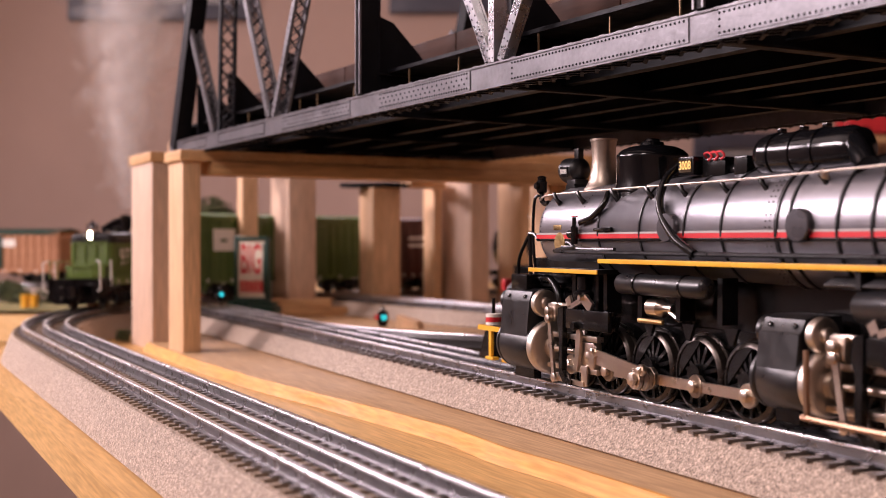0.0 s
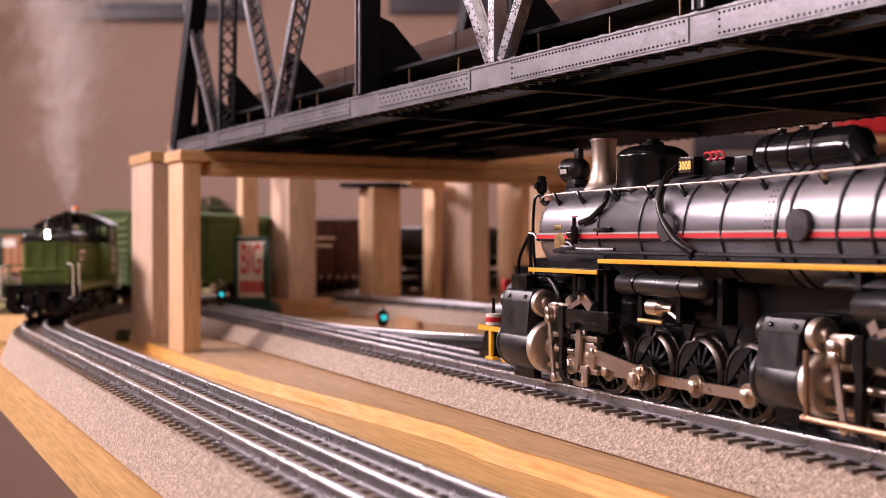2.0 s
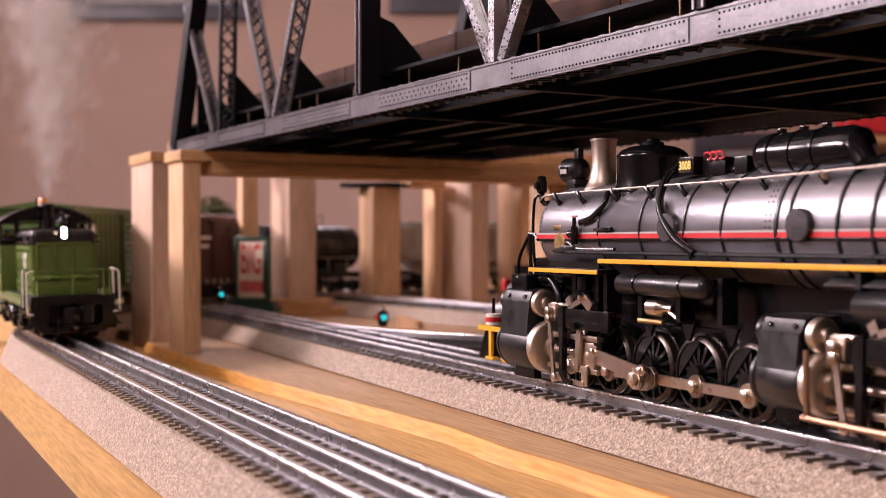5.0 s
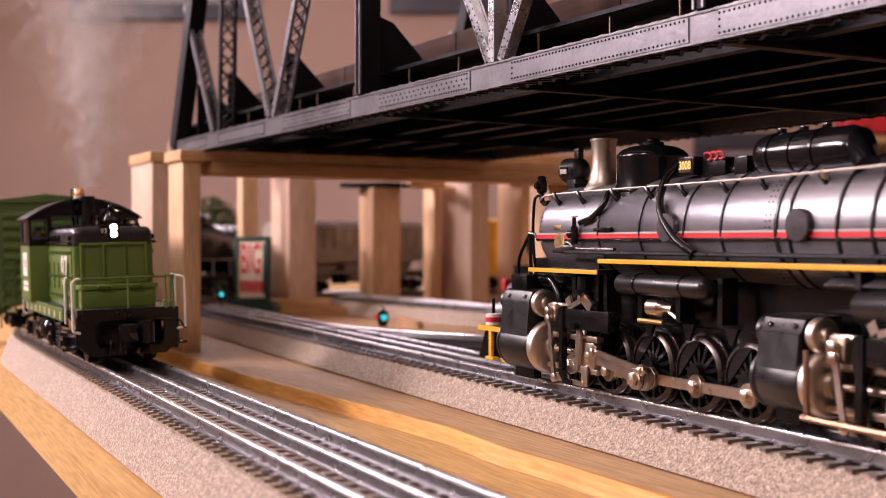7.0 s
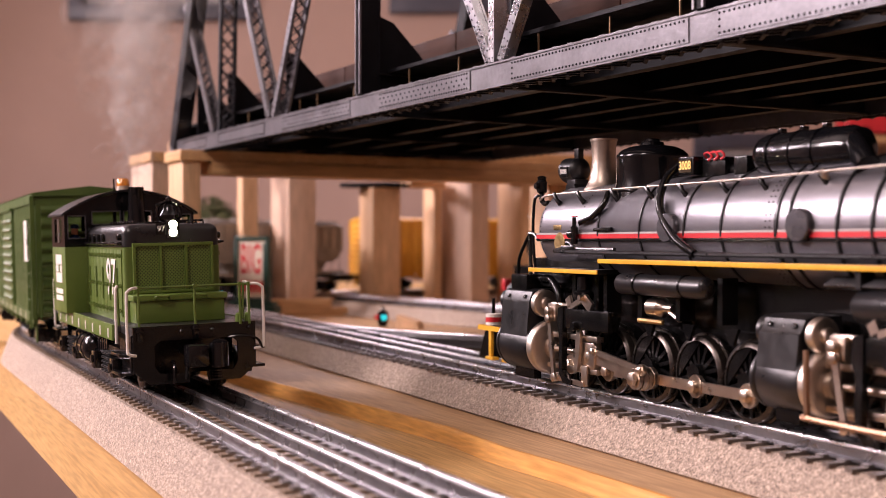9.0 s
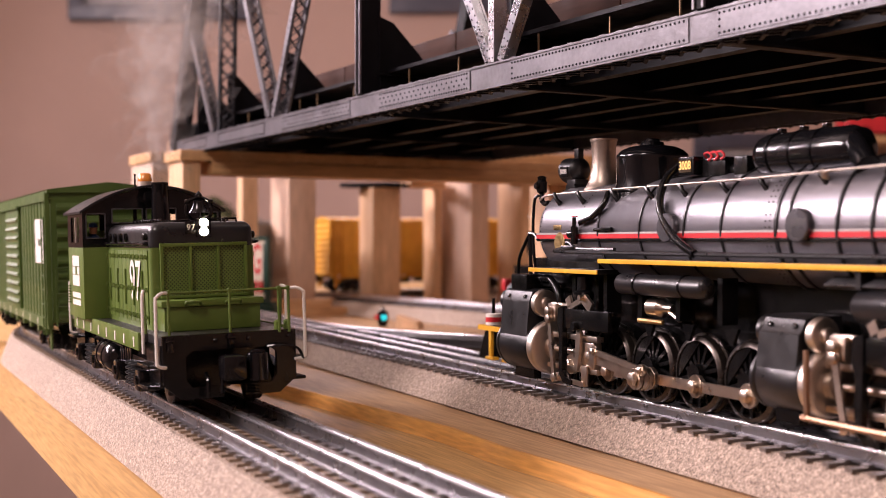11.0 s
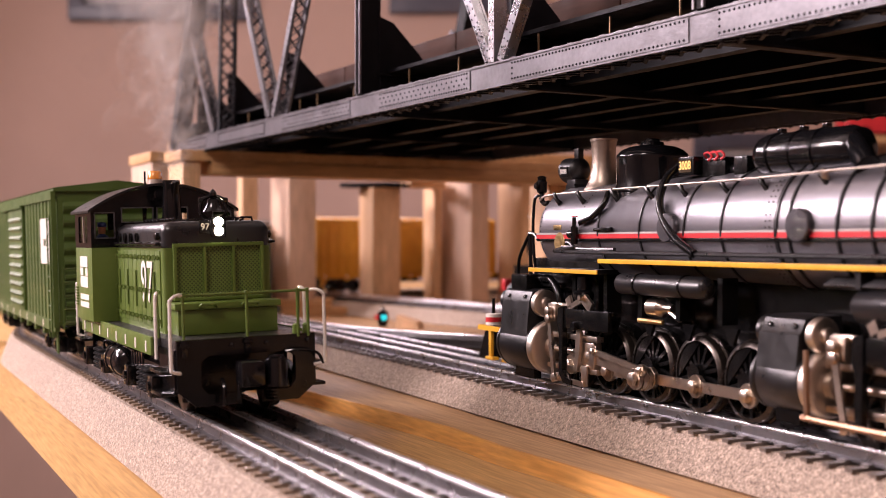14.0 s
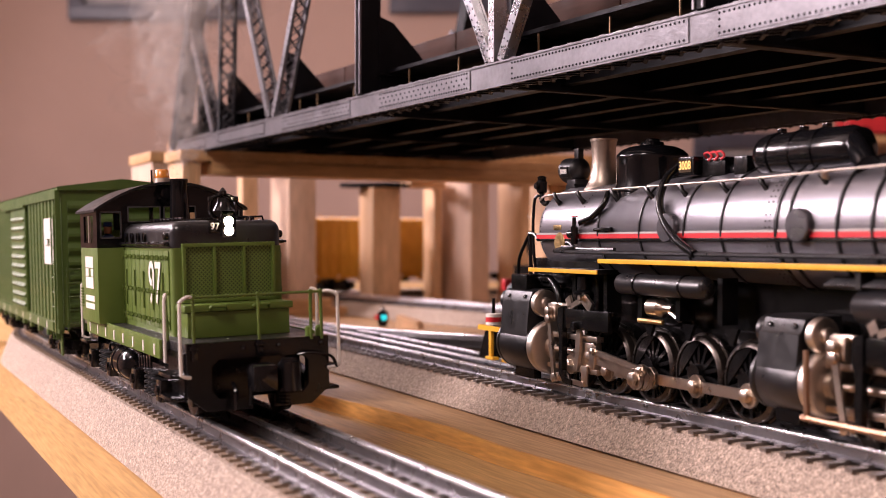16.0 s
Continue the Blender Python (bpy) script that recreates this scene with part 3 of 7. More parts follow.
def truss_bridge():
    br = thing("truss_bridge", "grey and black riveted steel truss model bridge on pine posts", "model bridge", m=BRIDGE)
    truss(br, 0.0, STEEL_DARK, -1)
    truss(br, B_W, STEEL_DARK, 1)
    # floor beams with knee plates at the nodes, near-black like the stringers and deck
    knee = B()
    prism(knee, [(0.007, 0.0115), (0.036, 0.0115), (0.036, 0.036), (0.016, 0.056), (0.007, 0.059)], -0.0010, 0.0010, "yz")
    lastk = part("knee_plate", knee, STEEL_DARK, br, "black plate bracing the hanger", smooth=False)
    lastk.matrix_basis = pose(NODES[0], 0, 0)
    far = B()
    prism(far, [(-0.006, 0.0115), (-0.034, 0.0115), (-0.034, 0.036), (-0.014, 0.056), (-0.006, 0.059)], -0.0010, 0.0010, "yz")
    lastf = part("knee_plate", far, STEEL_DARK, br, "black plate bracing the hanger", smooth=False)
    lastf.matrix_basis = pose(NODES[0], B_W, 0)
    for u in (0.000,) + NODES[1:]:
        again(lastk, pose(u, 0, 0))
        again(lastf, pose(u, B_W, 0))
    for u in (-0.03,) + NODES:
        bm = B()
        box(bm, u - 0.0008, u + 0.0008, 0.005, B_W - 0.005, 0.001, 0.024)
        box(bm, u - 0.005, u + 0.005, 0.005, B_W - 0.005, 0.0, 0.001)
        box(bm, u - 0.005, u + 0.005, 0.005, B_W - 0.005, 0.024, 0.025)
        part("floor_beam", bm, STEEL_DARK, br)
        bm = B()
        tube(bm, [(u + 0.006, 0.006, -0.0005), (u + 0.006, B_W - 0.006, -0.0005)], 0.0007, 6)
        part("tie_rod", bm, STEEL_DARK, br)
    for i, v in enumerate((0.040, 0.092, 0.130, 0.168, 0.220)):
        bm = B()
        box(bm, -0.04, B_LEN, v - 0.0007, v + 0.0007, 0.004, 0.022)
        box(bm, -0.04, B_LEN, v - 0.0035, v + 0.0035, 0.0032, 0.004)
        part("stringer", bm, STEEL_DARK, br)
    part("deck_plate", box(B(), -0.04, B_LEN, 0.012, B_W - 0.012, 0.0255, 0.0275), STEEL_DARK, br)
    # railing stanchions standing along the chord
    post_mesh = None
    for i in range(20):
        u = 0.03 + i * 0.0447 + 0.008 * math.sin(i * 2.1)
        if post_mesh is None:
            bm = B()
            tube(bm, [(0, 0, 0.0114), (0, 0, 0.0245)], 0.0006, 6)
            lathe(bm, [(0, 0.0014), (0.002, 0.0014)], (0, 0, 0.0114), (0, 0, 1), 8)
            post_mesh = part("stanchion", bm, BRIDGE_BRASS, br, "thin brass stanchion")
            post_mesh.matrix_basis = pose(u, 0.012, 0)
        else:
            again(post_mesh, pose(u, 0.012 + (0.003 if i % 3 == 0 else 0), 0))
    # brown timber guard girders beside the bridge tracks
    for v in (0.052, 0.208):
        first = None
        for i in range(12):
            m = pose(-0.03 + i * 0.08, v, 0)
            if first is None:
                first = part("guard_timber", box(B(), 0.0006, 0.0794, -0.003, 0.003, 0.0277, 0.0505, 0.0006), BRIDGE_WOOD, br, "dark red-brown guard timber")
                first.matrix_basis = m
            else:
                again(first, m)
    for v in (0.092, 0.168):
        for o in (-0.017, 0, 0.017):
            bm = B()
            box(bm, -0.04, B_LEN, v + o - 0.001, v + o + 0.001, 0.031, 0.037)
            part("rail", bm, RAIL_DARK, br)
    # cross ties that show as pale wooden ends beneath the deck
    first = None
    for i in range(70):
        m = pose(-0.03 + i * 0.0135, 0, 0)
        if first is None:
            first = part("bridge_tie", box(B(), -0.0035, 0.0035, 0.064, B_W - 0.064, 0.0277, 0.0308), BRIDGE_WOOD, br, smooth=False)
            first.matrix_basis = m
        else:
            again(first, m)
    return br


truss_bridge()


# ---------------------------------------------------------------- timber piers
def timber_post(name, label, corner, w_u, w_v, z0, z1, mat=None, turn=None):
    """A sawn post: its near corner stands at the plan point; it runs w_u away along the bridge and w_v across it."""
    ob = part(name, box(B(), -w_u, 0, 0, w_v, 0, z1 - z0, 0.0008), mat or PINE, None)
    a = math.atan2(B_DIR.y, B_DIR.x) if turn is None else turn
    ob.matrix_world = Matrix.Translation((corner[0], corner[1], z0)) @ Matrix.Rotation(a, 4, "Z")
    return tagged(ob, label, "wooden post", "bridge pier posts")


def timber_beam(label, p, q, w, z0, z1, mat=None):
    p, q = Vector(p), Vector(q)
    L = (q - p).length
    d = (q - p).normalized()
    ob = part("pier_beam", box(B(), 0, L, -w / 2, w / 2, 0, z1 - z0, 0.0008), mat or PINE_BEAM, None)
    ob.matrix_world = Matrix.Translation((p.x, p.y, z0)) @ Matrix.Rotation(math.atan2(d.y, d.x), 4, "Z")
    return tagged(ob, label, "wooden beam", "bridge pier beams")


TOPZ = B_Z - 0.001
timber_post("pier_post", "sawn pine post carrying the near bridge end", (-0.2105, 0.969), 0.040, 0.0150, 0.0, TOPZ - 0.0089)
timber_post("pier_post", "pale sawn pine post under the bridge end", (-0.2605, 1.0725), 0.070, 0.030, LOW, TOPZ - 0.0029, PINE_PALE)
timber_post("cap_board", "long pine cap board lying across the near post", (-0.2112, 0.9645), 0.047, 0.420, TOPZ - 0.0088, TOPZ, PINE_BEAM)
timber_post("cap_board", "pine cap board on the pale post", (-0.2610, 1.0690), 0.074, 0.060, TOPZ - 0.0028, TOPZ + 0.0062, PINE_BEAM)
timber_post("wood_block", "small upright pine offcut beside the bridge end", (-0.2540, 1.118), 0.010, 0.008, TOPZ + 0.0063, TOPZ + 0.019)
timber_beam("long pine beam crossing under the bridge end", (-0.196, 0.990), (0.170, 1.195), 0.034, TOPZ - 0.0195, TOPZ - 0.0089)
timber_post("pier_post", "pine post under the far end of the cross beam", (0.104, 1.165), 0.036, 0.030, 0.0, TOPZ - 0.0195)
timber_post("pier_post", "narrow pine post behind the illuminated sign", (-0.2420, 1.445), 0.018, 0.020, 0.0, 0.168)
timber_post("pier_post", "thick pine post standing on wooden blocks", (-0.188, 1.46), 0.060, 0.036, 0.020, 0.178, PINE_PALE)
timber_post("pier_post", "square pine post with a warm shaded side", (-0.090, 1.535), 0.040, 0.040, 0.0, 0.160)
timber_post("pier_post", "wide pale pine post beside the far siding", (0.036, 1.560), 0.088, 0.028, 0.0, 0.186, PINE_PALE)
timber_post("pier_post", "dark edged pine post beside the wide one", (-0.012, 1.60), 0.030, 0.012, 0.0, 0.172)
timber_post("pier_post", "brown pine post behind the steam engine", (0.105, 1.60), 0.060, 0.050, 0.0, 0.170)
timber_beam("pine beam along the rear posts", (-0.28, 1.46), (0.20, 1.60), 0.036, 0.1862, 0.204)
timber_beam("black steel plate lying on a rear post", (-0.130, 1.565), (-0.050, 1.545), 0.030, 0.1602, 0.166, STEEL_DARK)
timber_beam("black steel plate over the brown post", (0.080, 1.61), (0.145, 1.64), 0.034, 0.1702, 0.178, STEEL_DARK)
timber_beam("pine rail between two rear posts", (-0.049, 1.56), (-0.005, 1.60), 0.024, 0.1602, 0.169)
for i, (x, y, w, z) in enumerate(((-0.172, 1.475, 0.105, 0.0), (-0.180, 1.475, 0.085, 0.010))):
    ob = part("wood_block", box(B(), -w / 2, w / 2, -0.028, 0.028, z, z + 0.0098, 0.0008), PINE_BEAM, None)
    ob.matrix_world = pose(x, y, 0, 0, 0, 8 - 5 * i)
    tagged(ob, "offcut of pine used as a packing block", "wood block", "packing blocks")
ob = part("wood_block", prism(B(), [(-0.012, 0), (0.016, 0), (0.012, 0.008), (-0.012, 0.014)], -0.006, 0.006, "xz"), PINE, None)
ob.matrix_world = pose(-0.035, 1.24, 0, 0, 0, -30)
tagged(ob, "small pine wedge leaning by the roadbed", "wood block", "packing blocks")


# ---------------------------------------------------------------- lineside things
def dwarf_signal(x, y, z, s, red=True, mast=0.0):
    t = thing("dwarf_signal", "small black dwarf signal showing a cyan light", "signal", "dwarf signals", m=pose(x, y, z + mast, 0, 0, 0))
    if mast:
        part("mast", lathe(B(), [(0, 0.0035), (0.002, 0.0030), (0.003, 0.0014), (mast, 0.0014)], (0, 0, -mast), (0, 0, 1), 12), BLACK, t)
    part("base", box(B(), -0.004 * s, 0.004 * s, -0.004 * s, 0.004 * s, 0, 0.003 * s, 0.0004), BLACK, t)
    bm = B()
    box(bm, -0.0055 * s, 0.0055 * s, -0.003 * s, 0.004 * s, 0.003 * s, 0.016 * s, 0.0015 * s)
    lathe(bm, [(0, 0.003 * s), (0.003 * s, 0.002 * s), (0.004 * s, 0.0008 * s)], (0, 0, 0.0158 * s), (0, 0, 1), 12)
    part("housing", bm, BLACK, t)
    part("lens", lathe(B(), [(0, 0.0029 * s), (0.0012 * s, 0.0026 * s), (0.0018 * s, 0.001 * s)], (0.0012 * s, -0.003 * s, 0.0095 * s), (0, -1, 0), 16), LAMP_CYAN, t, "glowing cyan lens")
    part("hood", lathe(B(), [(0, 0.0042 * s), (0.004 * s, 0.0042 * s), (0.004 * s, 0.0038 * s), (0.0, 0.0038 * s)], (0.0012 * s, -0.003 * s, 0.0095 * s), (0, -1, 0.1), 16), BLACK, t)
    if red:
        part("lens", lathe(B(), [(0, 0.0027 * s), (0.001 * s, 0.0024 * s)], (-0.0060 * s, -0.0022 * s, 0.0098 * s), (-0.4, -1, 0), 12), RED, t, "unlit red lens")
    return t


dwarf_signal(-0.0636, 1.268, 0.0, 1.05)
dwarf_signal(-0.2507, 1.352, 0.0, 0.9, False, 0.022)


def sign():
    t = thing("illuminated_sign", "dark green billboard sign with red letters on a cream panel", "sign", m=pose(-0.221, 1.392, 0.0, 0, 0, -18))
    bm = B()
    box(bm, -0.031, 0.031, -0.012, 0.012, 0.0, 0.016, 0.001)
    box(bm, -0.028, 0.028, -0.009, 0.009, 0.016, 0.021, 0.001)
    part("base", bm, DARK_GREEN, t)
    w, z0, z1 = 0.0215, 0.021, 0.096
    for d in ((-w, w, z0, z0 + 0.004), (-w, w, z1 - 0.0045, z1), (-w, -w + 0.004, z0 + 0.004, z1 - 0.0045), (w - 0.004, w, z0 + 0.004, z1 - 0.0045)):
        part("frame_rail", box(B(), d[0], d[1], -0.0055, 0.0055, d[2], d[3], 0.0006), DARK_GREEN, t)
    part("panel", box(B(), -w + 0.004, w - 0.004, -0.003, 0.003, z0 + 0.004, z1 - 0.0045), CREAM, t, "cream sign panel")
    letters("BIG", 0.0250, RED, t, Matrix.Translation((-0.001, -0.0032, 0.0680)) @ Matrix.Rotation(math.pi / 2, 4, "X") @ Matrix.Diagonal((0.72, 1.95, 1, 1)), label="tall red letters", bold=0.0003)
    bm = B()
    for r, (a, b) in enumerate(((0.0315, 0.0445),)):
        for k in range(5):
            x = -0.0145 + k * 0.006
            box(bm, x, x + 0.0045, -0.0034, -0.003, a, b)
    part("lettering", bm, RED, t, "rows of small red letters")
    part("trim_stripe", box(B(), 0.0145, 0.0165, -0.0034, -0.003, 0.03, 0.088), DARK_GREEN, t)
    return t


sign()
picture(-1.15, -0.58, 0.770, 1.15)
picture(-0.165, 0.30, 0.791, 1.2)


# ---------------------------------------------------------------- rolling stock
def rbox(bm, x0, x1, y0, y1, z0, z1, r, top=True, front=True, seg=3):
    """A body shell: upright edges rounded, and the top rim too."""
    vs = bmesh.ops.create_cube(bm, size=1.0)["verts"]
    bmesh.ops.scale(bm, vec=(x1 - x0, y1 - y0, z1 - z0), verts=vs)
    bmesh.ops.translate(bm, vec=((x0 + x1) / 2, (y0 + y1) / 2, (z0 + z1) / 2), verts=vs)
    es = []
    for e in {e for v in vs for e in v.link_edges}:
        a, b = e.verts
        upright = abs(a.co.z - b.co.z) > 1e-6
        rim = min(a.co.z, b.co.z) > z1 - 1e-6
        if upright or (rim and top):
            es.append(e)
    bmesh.ops.bevel(bm, geom=es, offset=r, segments=seg, affect="EDGES", profile=0.5)
    return bm


def wheelset(parent, x, r, mat=None):
    bm = B()
    for s in (-1, 1):
        lathe(bm, [(0, r * 0.35), (0.0005, r - 0.0016), (0.0008, r), (0.0042, r), (0.0043, r + 0.0011), (0.0055, r + 0.0011), (0.0056, r * 0.4)],
              (0, s * 0.0200, 0), (0, -s, 0), 20)
    tube(bm, [(0, -0.021, 0), (0, 0.021, 0)], 0.0022, 8)
    ob = part("wheelset", bm, mat or WHEEL, parent, "dark steel wheel pair")
    ob.matrix_basis = pose(x, 0, r)
    ob["r"] = r
    return ob


WHEEL = noisy(material("wheel_steel", (0.10, 0.09, 0.085), 0.35, 0.9), (0.07, 0.062, 0.058), (0.16, 0.145, 0.135), 150.0, rough=(0.25, 0.45))
SPRING = material("spring_steel", (0.03, 0.03, 0.032), 0.35, 0.6)


def truck(parent, x, base, r, mat):
    """A two-axle truck: side frames, journals, springs, bolster, wheels."""
    t = new("truck")
    t.parent = parent
    t.matrix_basis = pose(x, 0, 0)
    for s in (-1, 1):
        bm = B()
        y0, y1 = s * 0.0235, s * 0.0275
        lo, hi = min(y0, y1), max(y0, y1)
        h = base / 2
        prism(bm, [(-h - 0.010, r - 0.002), (-h - 0.010, r + 0.004), (-h + 0.004, r + 0.0075), (-0.012, r + 0.0078), (0.012, r + 0.0078),
                   (h - 0.004, r + 0.0075), (h + 0.010, r + 0.004), (h + 0.010, r - 0.002), (h - 0.004, r - 0.001), (0.013, r - 0.0055),
                   (-0.013, r - 0.0055), (-h + 0.004, r - 0.001)], lo, hi, "xz")
        for k in (-h, h):
            box(bm, k - 0.0042, k + 0.0042, s * 0.0300 - 0.0028, s * 0.0300 + 0.0028, r - 0.0045, r + 0.0042, 0.0008)
            tube(bm, [(k, s * 0.0325, r), (k, s * 0.0338, r)], 0.0020, 10)
        sf = part("side_frame", bm, mat, t)
        for k in (-0.0062, 0, 0.0062):
            bm = B()
            for j in range(5):
                z = r - 0.0045 + j * 0.0021
                lathe(bm, [(0, 0.0018), (0.0004, 0.0026), (0.0010, 0.0026), (0.0014, 0.0018)], (k, s * 0.0292, z), (0, 0, 1), 10)
            part("spring", bm, SPRING, t)
        for k in (-h - 0.0095, h + 0.0095):
            part("brake_shoe", box(B(), k - 0.0012, k + 0.0012, s * 0.0190 - 0.003, s * 0.0190 + 0.003, r - 0.006, r + 0.006, 0.0005), mat, t)
    part("bolster", box(B(), -0.006, 0.006, -0.0235, 0.0235, r - 0.001, r + 0.0085, 0.0008), mat, t)
    part("roller", lathe(B(), [(-0.005, 0.0030), (0.005, 0.0030)], (base * 0.27, 0, 0.0032), (0, 1, 0), 12), COPPER, t, "copper pickup roller")
    for k in (-base / 2, base / 2):
        wheelset(t, k, r)
    return t


def coupler(parent, x, fwd, mat):
    bm = B()
    box(bm, 0, 0.014, -0.003, 0.003, 0.0160, 0.0215, 0.0006)
    box(bm, 0.012, 0.0215, -0.0085, 0.0010, 0.0135, 0.0235, 0.0018)
    lathe(bm, [(0, 0.0042), (0.0105, 0.0042)], (0.0180, 0.0062, 0.0133), (0, 0, 1), 14)
    box(bm, 0.011, 0.0165, 0.0, 0.0085, 0.0145, 0.0225, 0.0012)
    box(bm, 0.0095, 0.0125, 0.0055, 0.0115, 0.0125, 0.0245, 0.0008)
    tube(bm, [(0.010, -0.006, 0.0140), (0.012, -0.007, 0.0080)], 0.0009, 6)
    ob = part("coupler", bm, mat, parent, "black knuckle coupler")
    ob.matrix_basis = pose(x, 0, 0, 0, 0, 0 if fwd else 180)
    return ob


def grab(bm, pts, r=0.0007):
    return tube(bm, pts, r, 6)


MESH_GREEN = material("radiator_mesh", (0.07, 0.14, 0.03), 0.5)


def mesh_relief(m, a, b, size):
    """Woven-wire grille: two slanting waves of relief."""
    bsdf = m.node_tree.nodes["Principled BSDF"]
    co = node(m, "ShaderNodeTexCoord")
    mul = None
    for ang in (45, -45):
        mp = node(m, "ShaderNodeMapping")
        mp.inputs["Rotation"].default_value = (radians(ang), 0, 0)
        link(m, co, "Object", mp, "Vector")
        w = node(m, "ShaderNodeTexWave", Scale=size)
        w.bands_direction = "Y"
        link(m, mp, 0, w, "Vector")
        if mul is None:
            mul = w
        else:
            mx = node(m, "ShaderNodeMath")
            mx.operation = "MAXIMUM"
            m.node_tree.links.new(mul.outputs[1], mx.inputs[0])
            m.node_tree.links.new(w.outputs[1], mx.inputs[1])
            mul = mx
    ramp = node(m, "ShaderNodeValToRGB")
    ramp.color_ramp.elements[0].color, ramp.color_ramp.elements[1].color = (*a, 1), (*b, 1)
    ramp.color_ramp.elements[0].position, ramp.color_ramp.elements[1].position = 0.35, 0.8
    m.node_tree.links.new(mul.outputs[0], ramp.inputs[0])
    link(m, ramp, 0, bsdf, "Base Color")
    bp = node(m, "ShaderNodeBump", Strength=0.45, Distance=0.0003)
    m.node_tree.links.new(mul.outputs[0], bp.inputs["Height"])
    link(m, bp, 0, bsdf, "Normal")


mesh_relief(MESH_GREEN, (0.030, 0.052, 0.008), (0.115, 0.175, 0.032), 270.0)


def cab_wall(bm, x0, x1, strips, base, arch):
    """A wall across the cab made of upright strips; each may leave a window open."""
    for ya, yb, win in strips:
        za, zb = arch(ya), arch(yb)
        if win is None:
            prism(bm, [(ya, base), (yb, base), (yb, zb), (ya, za)], x0, x1, "yz")
        else:
            prism(bm, [(ya, base), (yb, base), (yb, win[0]), (ya, win[0])], x0, x1, "yz")
            prism(bm, [(ya, win[1]), (yb, win[1]), (yb, zb), (ya, za)], x0, x1, "yz")
    bmesh.ops.remove_doubles(bm, verts=bm.verts, dist=1e-6)
    return bm


def switcher():
    t = thing("diesel_switcher", "green and black diesel switcher model with lit headlamp", "model locomotive")
    HW, CW, DW, PW = 0.0230, 0.0350, 0.0318, 0.0278      # half widths: hood, cab, deck, pilot
    CF, CR, END = -0.1325, -0.1765, -0.2000              # cab front, cab rear, tail
    HF, SPLIT, HT = -0.0385, 0.0660, 0.0768              # hood front, colour line, hood top
    # frame
    part("deck", box(B(), END + 0.002, -0.026, -DW + 0.0012, DW - 0.0012, 0.0270, 0.0306, 0.0004), DECK, t, "satin black walkway deck")
    part("deck", box(B(), -0.026, -0.002, -PW, PW, 0.0270, 0.0306, 0.0004), DECK, t, "satin black walkway deck")
    for s in (-1, 1):
        y0, y1 = sorted((s * (DW - 0.0012), s * DW))
        sill = part("side_sill", box(B(), END + 0.016, -0.026, y0, y1, 0.0236, 0.0310, 0.0002), GREEN, t, "green side sill with white marks")
        for k in range(8):
            x = -0.034 - k * 0.0200
            yy0, yy1 = sorted((s * DW, s * (DW + 0.0003)))
            part("reflector", box(B(), x - 0.0009, x + 0.0009, yy0, yy1, 0.0246, 0.0288), WHITE, sill)
        part("frame_girder", box(B(), END + 0.018, -0.030, *sorted((s * 0.0225, s * 0.0250)), 0.0185, 0.0270, 0.0004), BLACK, t)
    part("underframe", box(B(), END + 0.012, -0.012, -0.012, 0.012, 0.0165, 0.0272), BLACK, t)
    part("fuel_tank", rbox(B(), -0.122, -0.076, -0.020, 0.020, 0.0065, 0.0240, 0.003), BLACK, t)
    for s in (-1, 1):
        r = 0.0071
        prof = [(0, 0.0008), (0.0008, r * 0.60), (0.0022, r * 0.88), (0.0045, r), (0.0085, r), (0.0087, r + 0.0004), (0.0098, r + 0.0004), (0.0100, r),
                (0.0210, r), (0.0212, r + 0.0004), (0.0223, r + 0.0004), (0.0225, r), (0.0295, r), (0.0318, r * 0.88), (0.0333, r * 0.60), (0.0341, 0.0008)]
        tank = part("air_tank", lathe(B(), prof, (-0.1240, s * 0.0262, 0.0146), (1, 0, 0), 32), GLOSS, t, "glossy black air reservoir with bands")
        for x in (-0.1148, -0.1023):
            part("tank_strap", box(B(), x - 0.0006, x + 0.0006, *sorted((s * 0.0225, s * 0.0270)), 0.0195, 0.0240), BLACK, tank)
        bm = B()
        for k in range(5):
            x = -0.086 + k * 0.0052
            box(bm, x, x + 0.0034, s * 0.0258 - 0.0018, s * 0.0258 + 0.0018, 0.0105 + 0.0016 * (k % 3), 0.0220, 0.0004)
        part("valve_block", bm, GLOSS, t)
        bm = B()
        tube(bm, bent((-0.072, s * 0.0285, 0.0212), (-0.100, s * 0.0290, 0.0225), (-0.140, s * 0.0285, 0.0212), (-0.146, s * 0.0275, 0.0140)), 0.0006, 6)
        tube(bm, bent((-0.070, s * 0.0280, 0.0110), (-0.088, s * 0.0290, 0.0080), (-0.128, s * 0.0285, 0.0078), (-0.140, s * 0.0280, 0.0110)), 0.0005, 6)
        part("pipework", bm, GLOSS, t, "thin black air pipes")
    # pilots: front plate, return plates, open steps
    pil = B()
    prism(pil, [(-PW, 0.0112), (-PW, 0.0310), (-0.0150, 0.0310), (-0.0150, 0.0250), (-0.0185, 0.0222), (-0.0185, 0.0130), (-0.0160, 0.0098), (-0.0030, 0.0098), (-0.0030, 0.0052), (-0.0205, 0.0052)], -0.0022, 0.0, "yz")
    prism(pil, [(PW, 0.0112), (PW, 0.0310), (0.0160, 0.0310), (0.0160, 0.0250), (0.0195, 0.0222), (0.0195, 0.0130), (0.0170, 0.0098), (0.0060, 0.0098), (0.0060, 0.0052), (0.0205, 0.0052)], -0.0022, 0.0, "yz")
    box(pil, -0.0022, 0.0, -0.0150, 0.0160, 0.0245, 0.0310)
    bmesh.ops.remove_doubles(pil, verts=pil.verts, dist=1e-6)
    p1 = part("pilot", pil, BLACK, t, "black pilot plate with coupler opening", smooth=False)
